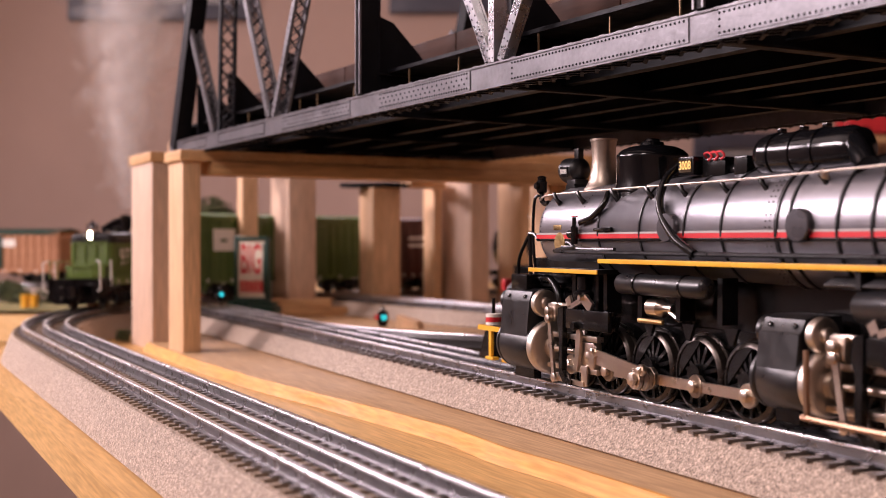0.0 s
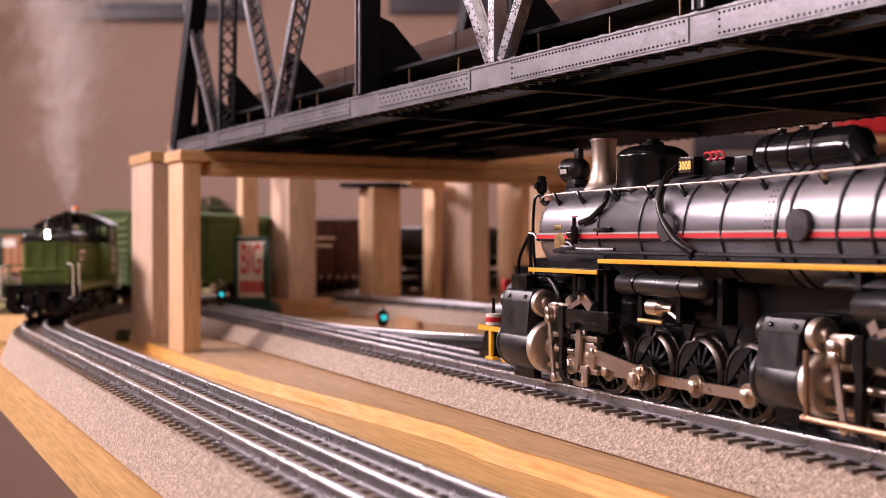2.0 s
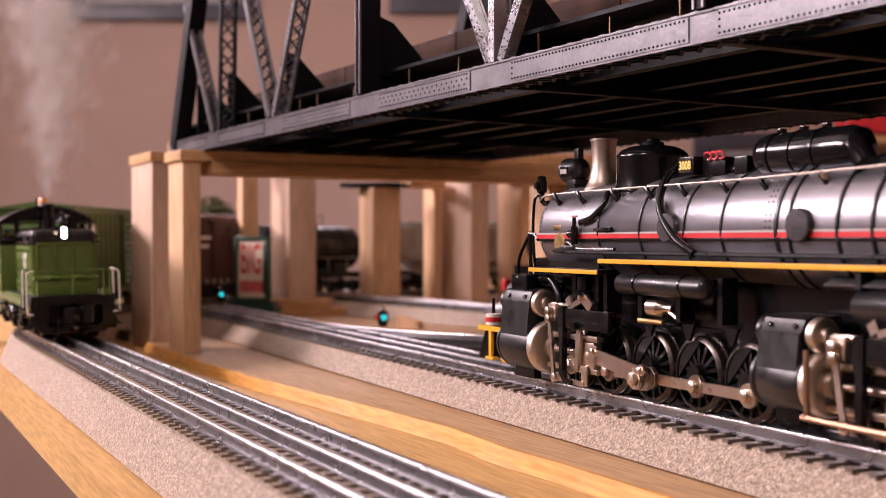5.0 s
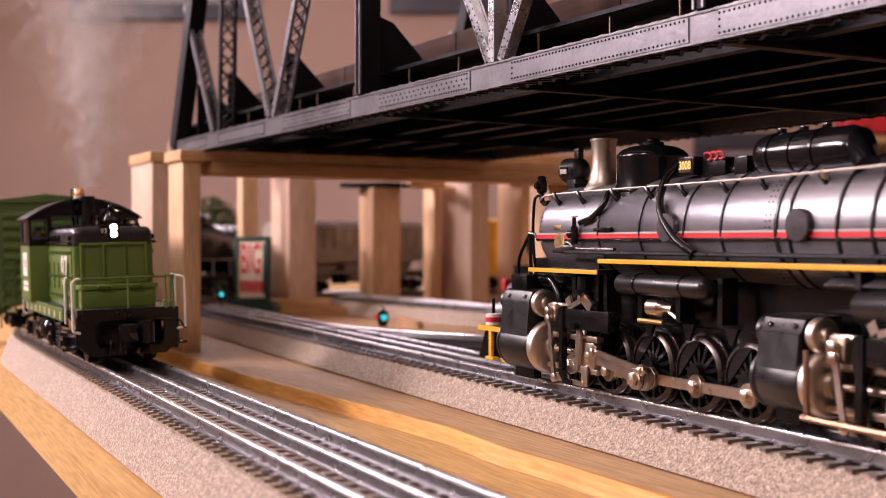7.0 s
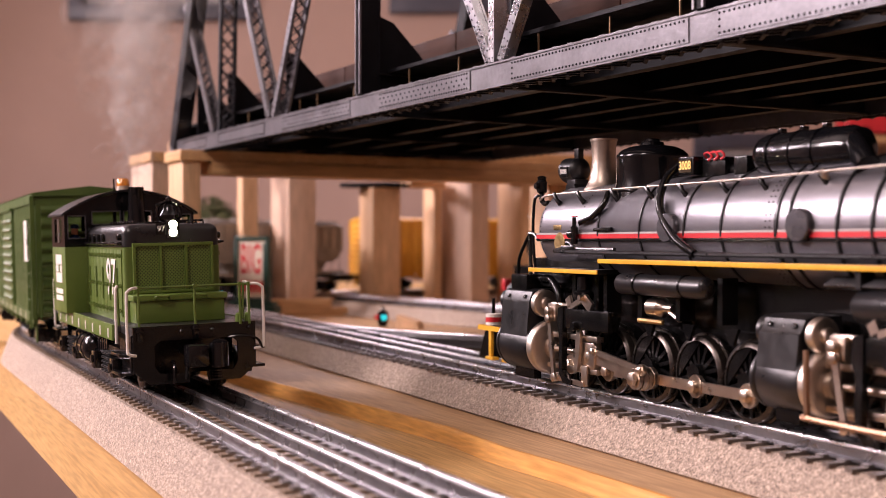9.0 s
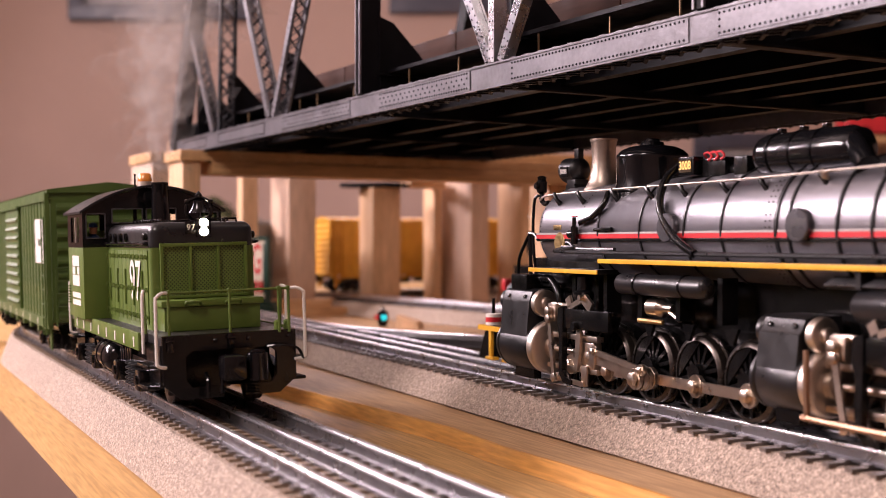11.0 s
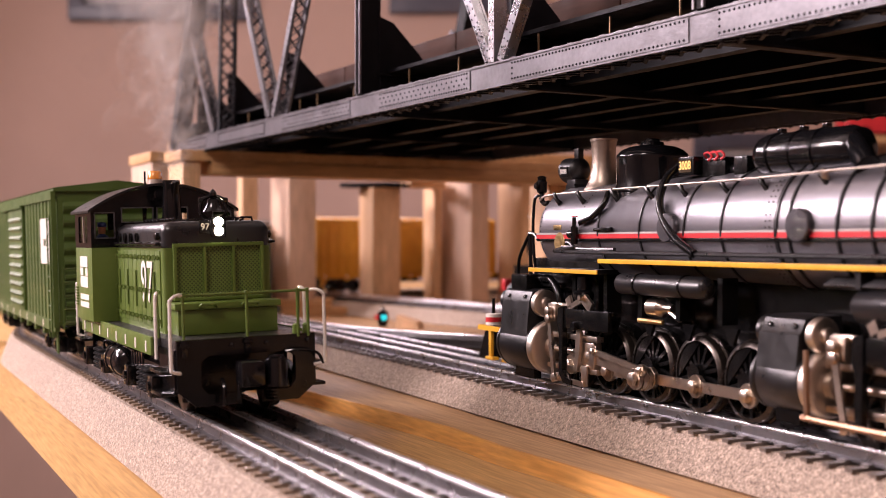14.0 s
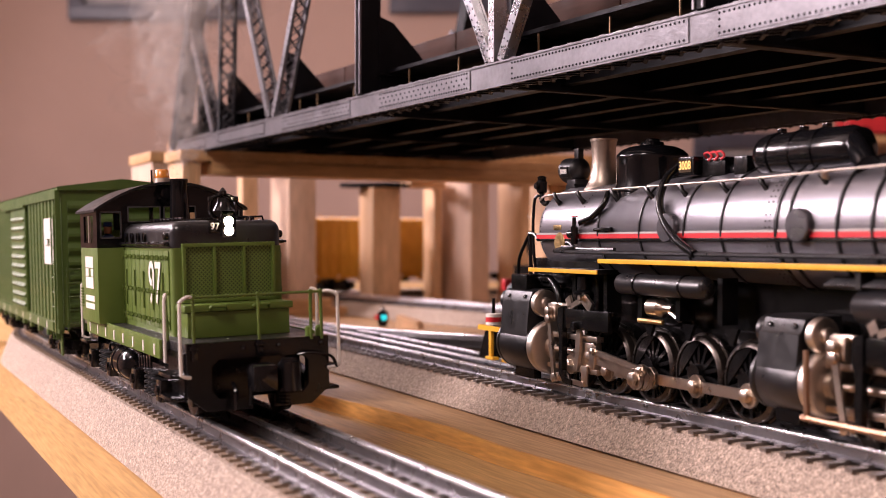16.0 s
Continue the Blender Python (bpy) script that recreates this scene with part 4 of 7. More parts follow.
    again(p1, pose(END, 0, 0, 0, 0, 180))
    for x0, d in ((0.0, 1), (END, -1)):
        for s in (-1, 1):
            part("return_plate", box(B(), *sorted((x0 - d * 0.0260, x0 - d * 0.0022)), s * PW - 0.0006, s * PW + 0.0006, 0.0100, 0.0272), BLACK, t)
            for z in (0.0095, 0.0180):
                a, b = sorted((x0 - d * 0.0035, x0 - d * 0.0225))
                part("step", box(B(), a, b, *sorted((s * PW, s * 0.0332)), z, z + 0.0013, 0.0002), BLACK, t, "black boarding step")
            bm = B()
            for yy in (s * 0.0070 + 0.0005, s * 0.0245):
                lathe(bm, [(0, 0.0009), (0.0008, 0.0009), (0.0012, 0.0004)], (x0, yy, 0.0283), (d, 0, 0), 8)
            part("bolts", bm, GLOSS, t)
    part("pocket", box(B(), -0.016, -0.0145, -0.020, 0.021, 0.008, 0.027), BLACK, t)
    bm = tube(B(), bent((0.0, -0.0105, 0.0150), (0.0040, -0.0108, 0.0125), (0.0048, -0.0112, 0.0055)), 0.0010, 8)
    part("air_hose", bm, GLOSS, t)
    sp = B()
    for k in range(7):
        lathe(sp, [(0, 0.0010), (0.0003, 0.0022), (0.0008, 0.0022), (0.0011, 0.0010)], (0.0030, 0.0085, 0.0058 + k * 0.0013), (0, 0, 1), 10)
    part("buffer_spring", sp, GLOSS, t, "coiled black hose spring")
    lev = tube(B(), bent((0.0012, 0.0150, 0.0245), (0.0035, 0.0200, 0.0250), (0.0040, 0.0270, 0.0235), (0.0030, 0.0300, 0.0190), n=4), 0.0006, 6)
    part("cut_lever", lev, GLOSS, t)
    coupler(t, -0.002, True, GLOSS)
    coupler(t, END + 0.002, False, GLOSS)
    # hood
    hood = part("hood", rbox(B(), CF - 0.001, HF, -HW, HW, 0.0306, SPLIT, 0.0022, top=False), GREEN, t, "green hood with door panels")
    part("hood_top", rbox(B(), CF - 0.001, HF, -HW - 0.0001, HW + 0.0001, SPLIT, HT, 0.0046, seg=6), SATIN_BLACK, t, "satin black upper hood")
    for s in (-1, 1):
        y = s * HW
        for k in range(5):
            x0 = CF + 0.0012 + k * 0.0178
            a, b = sorted((y, y + s * 0.0005))
            d = part("hood_door", box(B(), x0, x0 + 0.0084, a, b, 0.0330, 0.0648, 0.0002), GREEN, hood)
            part("hood_door", box(B(), x0 + 0.0088, x0 + 0.0172, a, b, 0.0330, 0.0648, 0.0002), GREEN, hood)
            for z in (0.0359, 0.0477, 0.0620):
                bm = B()
                for xx in (x0 + 0.0004, x0 + 0.0062, x0 + 0.0092, x0 + 0.0150):
                    box(bm, xx, xx + 0.0018, *sorted((y + s * 0.0004, y + s * 0.0011)), z - 0.0006, z + 0.0006, 0.0002)
                    tube(bm, [(xx + 0.0009, y + s * 0.0011, z - 0.0010), (xx + 0.0009, y + s * 0.0011, z + 0.0010)], 0.0004, 6)
                part("hinge", bm, GREEN, d)
            part("latch", tube(B(), [(x0 + 0.0086, y + s * 0.0010, 0.0400), (x0 + 0.0086, y + s * 0.0010, 0.0560)], 0.0004, 6), GREEN, d)
        bm = tube(B(), [(CF + 0.004, y + s * 0.0022, 0.0676), (HF - 0.002, y + s * 0.0022, 0.0676)], 0.0005, 8)
        for k in range(6):
            x = CF + 0.006 + k * 0.0166
            lathe(bm, [(0, 0.0010), (0.0022, 0.0008), (0.0026, 0.0004)], (x, y, 0.0676), (0, s, 0), 8)
        part("hood_rail", bm, GLOSS, t, "thin black rail along the hood")
        for k in range(4):
            x = CF + 0.010 + k * 0.0125
            ring = lathe_ring(B(), [(0, 0.0021), (0.0010, 0.0021), (0.0010, 0.0013), (0, 0.0013), (0, 0.0021)], (x, y + s * 0.0002, 0.0705), (0, s, 0), 14)
            part("lift_eye", ring, GLOSS, t)
        letters("97", 0.0250, WHITE, hood, Matrix.Translation((-0.0655, y + s * 0.0010, 0.0505)) @ Matrix.Rotation(math.pi if s > 0 else 0, 4, "Z") @ Matrix.Rotation(math.pi / 2, 4, "X") @ Matrix.Diagonal((0.92, 1.0, 1, 1)), label="white road number", bold=0.0002)
    # radiator front
    fx = HF + 0.0022
    for d in ((-0.0192, 0.0192, 0.0440, 0.0453), (-0.0192, 0.0192, 0.0662, 0.0677), (-0.0192, -0.0178, 0.0453, 0.0662), (0.0178, 0.0192, 0.0453, 0.0662), (-0.0067, -0.0055, 0.0453, 0.0662), (0.0055, 0.0067, 0.0453, 0.0662)):
        part("grille_bar", box(B(), HF - 0.0002, fx, d[0], d[1], d[2], d[3], 0.0002), GREEN, t)
    for a, b in ((-0.0178, -0.0067), (-0.0055, 0.0055), (0.0067, 0.0178)):
        part("grille_panel", box(B(), HF - 0.0002, HF + 0.0008, a, b, 0.0453, 0.0662), MESH_GREEN, t, "green woven mesh radiator panel", smooth=False)
    lamp = part("headlamp", rbox(B(), HF - 0.0002, HF + 0.0012, -0.0030, 0.0034, 0.0700, 0.0788, 0.0010), GLOSS, t, "twin-lens headlamp")
    for z in (0.0725, 0.0764):
        part("lens", lathe(B(), [(0, 0.0019), (0.0008, 0.0018), (0.0013, 0.0008)], (HF + 0.0012, 0.0002, z), (1, 0, 0), 16), LAMP_WHITE, lamp, "lit warm white lens")
    brd = part("number_board", box(B(), HF - 0.0002, HF + 0.0008, -0.0078, -0.0032, 0.0716, 0.0770, 0.0003), BLACK, t)
    letters("97", 0.0038, WHITE, brd, Matrix.Translation((HF + 0.0011, -0.0055, 0.0743)) @ Matrix.Rotation(math.pi / 2, 4, "Z") @ Matrix.Rotation(math.pi / 2, 4, "X"), label="white road number")
    for s in (-1, 1):
        part("marker_light", lathe(B(), [(0, 0.0016), (0.0016, 0.0016), (0.0020, 0.0010)], (HF - 0.006, s * HW, 0.0708), (0, s, 0), 12), GLOSS, t, "small black class light")
    # low box ahead of the radiator
    part("battery_box", box(B(), HF, -0.0250, -0.0208, 0.0208, 0.0307, 0.0408, 0.0004), GREEN, t, "low green equipment box")
    part("box_lid", box(B(), HF, -0.0240, -0.0222, 0.0222, 0.0409, 0.0437, 0.0006), GREEN, t)
    for y in (-0.0090, 0.0085):
        part("lid_handle", grab(B(), [(-0.0240, y - 0.0034, 0.0420), (-0.0222, y - 0.0028, 0.0430), (-0.0222, y + 0.0028, 0.0430), (-0.0240, y + 0.0034, 0.0420)], 0.0006), GREEN, t)
    # end rails
    for x, d in ((0.0, 1), (END, -1)):
        for s in (-1, 1):
            pts = bent((x, s * 0.0252, 0.0482), (x + d * 0.002, s * 0.0280, 0.0483), (x + d * 0.003, s * 0.0304, 0.0468), (x + d * 0.003, s * 0.0308, 0.0440), (x + d * 0.003, s * 0.0308, 0.0225), (x + d * 0.003, s * 0.0302, 0.0196), (x + d * 0.001, s * 0.0268, 0.0186), n=4)
            part("grab_rail", tube(B(), pts, 0.00066, 8), WHITE, t, "white painted grab rail")
            pts = bent((x - d * 0.0235, s * 0.0296, 0.0484), (x - d * 0.0205, s * 0.0306, 0.0478), (x - d * 0.0205, s * 0.0309, 0.0440), (x - d * 0.0205, s * 0.0309, 0.0255), (x - d * 0.0205, s * 0.0309, 0.0226), n=4)
            part("grab_rail", tube(B(), pts, 0.00066, 8), WHITE, t, "white painted grab rail")
            part("rail_post", grab(B(), [(x - d * 0.0235, s * 0.0290, 0.0306), (x - d * 0.0235, s * 0.0296, 0.0486)], 0.0006), GREEN, t)
        part("end_rail", grab(B(), [(x, -0.0254, 0.0482), (x, 0.0254, 0.0482)], 0.0006), GREEN, t, "green end handrail")
        for y in (-0.0250, 0.0, 0.0208, 0.0250):
            bm = grab(B(), [(x + d * 0.0004, y, 0.0300), (x, y, 0.0482)], 0.0006)
            lathe(bm, [(0, 0.0010), (0.0018, 0.0010)], (x - 0.0009, y, 0.0482), (1, 0, 0), 8)
            post = part("stanchion", bm, GREEN, t)
            if y > 0.01:
                part("socket", lathe(B(), [(0, 0.0016), (0.0038, 0.0014), (0.0044, 0.0008)], (x - d * 0.0026, y, 0.0306), (0, 0, 1), 10), GREEN, post)
            else:
                bm = B()
                box(bm, min(x, x + d * 0.0014), max(x, x + d * 0.0014), y - 0.0012, y + 0.0012, 0.0245, 0.0312, 0.0004)
                box(bm, min(x, x + d * 0.0020), max(x, x + d * 0.0020), y - 0.0018, y + 0.0018, 0.0285, 0.0300, 0.0004)
                part("bracket", bm, GLOSS, post, "black post bracket")
    # stack, bell, hood-top fittings
    part("exhaust_stack", lathe(B(), [(-0.001, 0.0060), (0.0010, 0.0058), (0.0014, 0.0047), (0.009, 0.0043), (0.0185, 0.0038), (0.0190, 0.0041), (0.0204, 0.0041), (0.0204, 0.0032), (0.016, 0.0030)], (-0.1165, 0, HT), (0, 0, 1), 28), GLOSS, t, "tall gloss black exhaust stack")
    bx = -0.0440
    bell = part("bell", lathe(B(), [(0, 0.0044), (0.0010, 0.0038), (0.0030, 0.0028), (0.0050, 0.0023), (0.0058, 0.0008)], (bx, 0, HT + 0.0040), (0, 0, 1), 20), GLOSS, t, "small bell in its yoke")
    yk = B()
    for s in (-1, 1):
        tube(yk, bent((bx, s * 0.0014, HT), (bx, s * 0.0050, HT + 0.0026), (bx, s * 0.0056, HT + 0.0058), (bx, s * 0.0042, HT + 0.0092), (bx, 0, HT + 0.0108), n=4), 0.0008, 6)
        lathe(yk, [(0, 0.0012), (0.0016, 0.0010)], (bx, s * 0.0046, HT + 0.0088), (0, s, 0), 8)
    lathe(yk, [(0, 0.0016), (0.0014, 0.0016), (0.0028, 0.0003)], (bx, 0, HT + 0.0106), (0, 0, 1), 10)
    box(yk, bx - 0.0022, bx + 0.0022, -0.0036, 0.0036, HT - 0.0004, HT + 0.0009, 0.0002)
    part("yoke", yk, GLOSS, bell)
    first = None
    for k in range(9):
        m = pose(-0.1080 + k * 0.0068, 0, HT)
        if first is None:
            first = part("roof_hatch", box(B(), -0.0026, 0.0026, -0.0100, 0.0100, -0.0002, 0.0011, 0.0003), GLOSS, t)
            first.matrix_basis = m
        else:
            again(first, m)
    for y in (-0.0150, 0.0150):
        bm = tube(B(), [(-0.110, y, HT + 0.0014), (-0.050, y, HT + 0.0014)], 0.0004, 6)
        for k in range(9):
            lathe(bm, [(0, 0.0007), (0.0022, 0.0005)], (-0.108 + k * 0.007, y, HT - 0.0004), (0, 0, 1), 6)
        part("roof_rail", bm, GLOSS, t)
    for y in (0.0065, 0.0135):
        part("lift_ring", grab(B(), [(-0.0420, y - 0.0026, HT - 0.0004), (-0.0420, y - 0.0024, HT + 0.0013), (-0.0420, y + 0.0024, HT + 0.0013), (-0.0420, y + 0.0026, HT - 0.0004)], 0.0005), GLOSS, t)
    # cab
    EAVE = 0.0832
    def arch(y):
        return EAVE + 0.0122 * (1 - (y / 0.0360) ** 2)
    cab = part("cab", box(B(), CR, CF, -CW, CW, 0.0305, SPLIT, 0.0004), GREEN, t, "green lower cab")
    fw = [(-CW, -0.0332, None), (-0.0332, -0.0240, (0.0705, 0.0826)), (-0.0240, -0.0205, None), (-0.0205, -0.0055, (0.0779, 0.0848)), (-0.0055, -0.0035, None), (-0.0035, 0.0115, (0.0779, 0.0848)),
          (0.0115, 0.0240, None), (0.0240, 0.0332, (0.0705, 0.0826)), (0.0332, CW, None)]
    part("cab_front", cab_wall(B(), CF - 0.0012, CF, fw, SPLIT, arch), GLOSS, t, "black cab front wall with windows", smooth=False)
    rw = [(-CW, -0.0320, None), (-0.0320, -0.0190, (0.0700, 0.0826)), (-0.0190, -0.0160, None), (-0.0160, -0.0010, (0.0720, 0.0890)), (-0.0010, 0.0010, None), (0.0010, 0.0160, (0.0720, 0.0890)), (0.0160, 0.0190, None), (0.0190, 0.0320, (0.0700, 0.0826)), (0.0320, CW, None)]
    part("cab_rear", cab_wall(B(), CR, CR + 0.0012, rw, SPLIT, arch), GLOSS, t, "black cab rear wall with windows", smooth=False)
    xa, xb = CR + 0.0095, CF - 0.0095
    for s in (-1, 1):
        a, b = sorted((s * CW, s * (CW - 0.0012)))
        bm = B()
        for x0, x1, z0, z1 in ((CR + 0.0012, xa, SPLIT, 0.0836), (xb, CF - 0.0012, SPLIT, 0.0836), (xa, xb, SPLIT, 0.0684), (xa, xb, 0.0812, 0.0836)):
            box(bm, x0, x1, a, b, z0, z1)
        part("cab_side", bm, GLOSS, t, "black cab side with sliding window", smooth=False)
        part("window_pane", box(B(), xa, xb, s * (CW - 0.0006) - 0.0002, s * (CW - 0.0006) + 0.0002, 0.0684, 0.0812), GLASS, t)
        xm = (xa + xb) / 2
        part("window_frame", box(B(), xm - 0.0009, xm + 0.0009, a, b, 0.0684, 0.0812), SILVER, t)
        # plain white emblem and word bars on the cab side
        yy = s * CW
        e0, e1 = sorted((yy, yy + s * 0.0002))
        for x0, x1, z0, z1 in ((-0.1640, -0.1440, 0.0565, 0.0618), (-0.1640, -0.1440, 0.0466, 0.0520), (-0.1640, -0.1560, 0.0524, 0.0561), (-0.1500, -0.1440, 0.0524, 0.0561), (-0.1650, -0.1420, 0.0405, 0.0432), (-0.1650, -0.1420, 0.0368, 0.0395)):
            part("emblem_bar", box(B(), x0, x1, e0, e1, z0, z1), WHITE, cab, "white emblem bar")
        bm = B()
        for k in range(7):
            box(bm, CR + 0.0015, CR + 0.0050, min(yy, yy + s * 0.0008), max(yy, yy + s * 0.0008), 0.0372 + k * 0.0014, 0.0379 + k * 0.0014)
        part("louvres", bm, GREEN, cab)
    for ya, yb, win in fw + rw:
        if win:
            front = (ya, yb, win) in fw
            x = CF - 0.0006 if front else CR + 0.0006
            part("window_pane", box(B(), x - 0.0002, x + 0.0002, ya, yb, win[0], win[1]), GLASS, t)
            if front:
                g = B()
                for d in ((ya, yb, win[0] - 0.0003, win[0] + 0.0003), (ya, yb, win[1] - 0.0003, win[1] + 0.0003), (ya - 0.0003, ya + 0.0003, win[0], win[1]), (yb - 0.0003, yb + 0.0003, win[0], win[1])):
                    box(g, CF - 0.0002, CF + 0.0005, d[0], d[1], d[2], d[3])
                part("window_gasket", g, STEEL_MID, t)
    ys = [(-0.0366 + 0.0732 * k / 24) for k in range(25)]
    up = [(y, EAVE + 0.0006 + 0.0128 * (1 - (y / 0.0366) ** 2)) for y in ys]
    dn = [(y, z - 0.0012) for y, z in reversed(up)]
    part("cab_roof", prism(B(), up + dn, CR - 0.0035, CF + 0.0028, "yz"), SATIN_BLACK, t, "arched satin black cab roof")
    rz = EAVE + 0.0134
    bc = part("beacon", lathe(B(), [(0, 0.0036), (0.0005, 0.0037), (0.0010, 0.0035), (0.0034, 0.0033), (0.0042, 0.0026), (0.0045, 0.0004)], (-0.1500, 0.0, rz + 0.0026), (0, 0, 1), 20), AMBER, t, "amber roof beacon")
    part("beacon_base", lathe(B(), [(-0.0006, 0.0040), (0.0024, 0.0037), (0.0027, 0.0034)], (-0.1500, 0.0, rz), (0, 0, 1), 20), SILVER, bc, "silver beacon base")
    part("antenna", box(B(), -0.1506, -0.1498, -0.0054, -0.0046, rz - 0.0008, rz + 0.0066), GLOSS, t)
    horn = lathe(B(), [(0, 0.0006), (0.006, 0.0010), (0.0085, 0.0026), (0.0088, 0.0026), (0.0088, 0.0014)], (CF - 0.0005, -0.0040, 0.0908), (1, 0, 0), 16)
    tube(horn, [(CF - 0.0005, -0.0064, 0.0884), (CF + 0.004, -0.0064, 0.0884), (CF + 0.004, -0.0040, 0.0908)], 0.0008, 6)
    part("horn", horn, GLOSS, t, "black air horn")
    part("cab_bulkhead", box(B(), CR + 0.003, CR + 0.005, -0.030, 0.030, SPLIT - 0.0002, 0.0745), GREEN, t)
    for x in (-0.050, -0.150):
        truck(t, x, 0.046, 0.0105, BLACK)
    return t


def doll():
    """A plain little figure sitting in the cab; it rides with the engine."""
    bm = B()
    lathe(bm, [(0, 0.0034), (0.004, 0.0036), (0.0055, 0.0026), (0.0062, 0.0013), (0.0068, 0.0018), (0.0095, 0.0020), (0.0100, 0.0026), (0.0103, 0.0022), (0.0118, 0.0020), (0.0122, 0.0004)], (-0.140, -0.0285, 0.0661), (0, 0, 1), 14)
    ob = part("doll", bm, DOLL, None)
    return tagged(ob, "small painted doll in blue sitting in the cab", "doll")


DOLL = material("doll_paint", (0.03, 0.07, 0.22), 0.5)
_g = node(DOLL, "ShaderNodeTexCoord")
_s = node(DOLL, "ShaderNodeSeparateXYZ")
link(DOLL, _g, "Generated", _s, 0)
_r = node(DOLL, "ShaderNodeValToRGB")
_r.color_ramp.interpolation = "CONSTANT"
_r.color_ramp.elements[0].color = (0.03, 0.07, 0.22, 1)
_r.color_ramp.elements[1].position = 0.52
_r.color_ramp.elements[1].color = (0.55, 0.24, 0.12, 1)
_e = _r.color_ramp.elements.new(0.80)
_e.color = (0.02, 0.05, 0.20, 1)
link(DOLL, _s, 2, _r, 0)
link(DOLL, _r, 0, DOLL.node_tree.nodes["Principled BSDF"], "Base Color")


def car_frame(t, L, mat):
    part("underframe", box(B(), -L + 0.004, -0.004, -0.012, 0.012, 0.0185, 0.0245), mat, t)
    part("brake_valve", box(B(), -L * 0.62, -L * 0.52, -0.018, -0.006, 0.012, 0.0186, 0.001), BLACK, t)
    bm = B()
    lathe(bm, [(0, 0.001), (0.001, 0.005), (0.022, 0.005), (0.023, 0.001)], (-L * 0.45, 0.012, 0.0155), (1, 0, 0), 14)
    part("brake_cylinder", bm, BLACK, t)
    truck(t, -0.042, 0.036, 0.0087, BLACK)
    truck(t, -L + 0.042, 0.036, 0.0087, BLACK)
    coupler(t, -0.001, True, BLACK)
    coupler(t, -L + 0.001, False, BLACK)


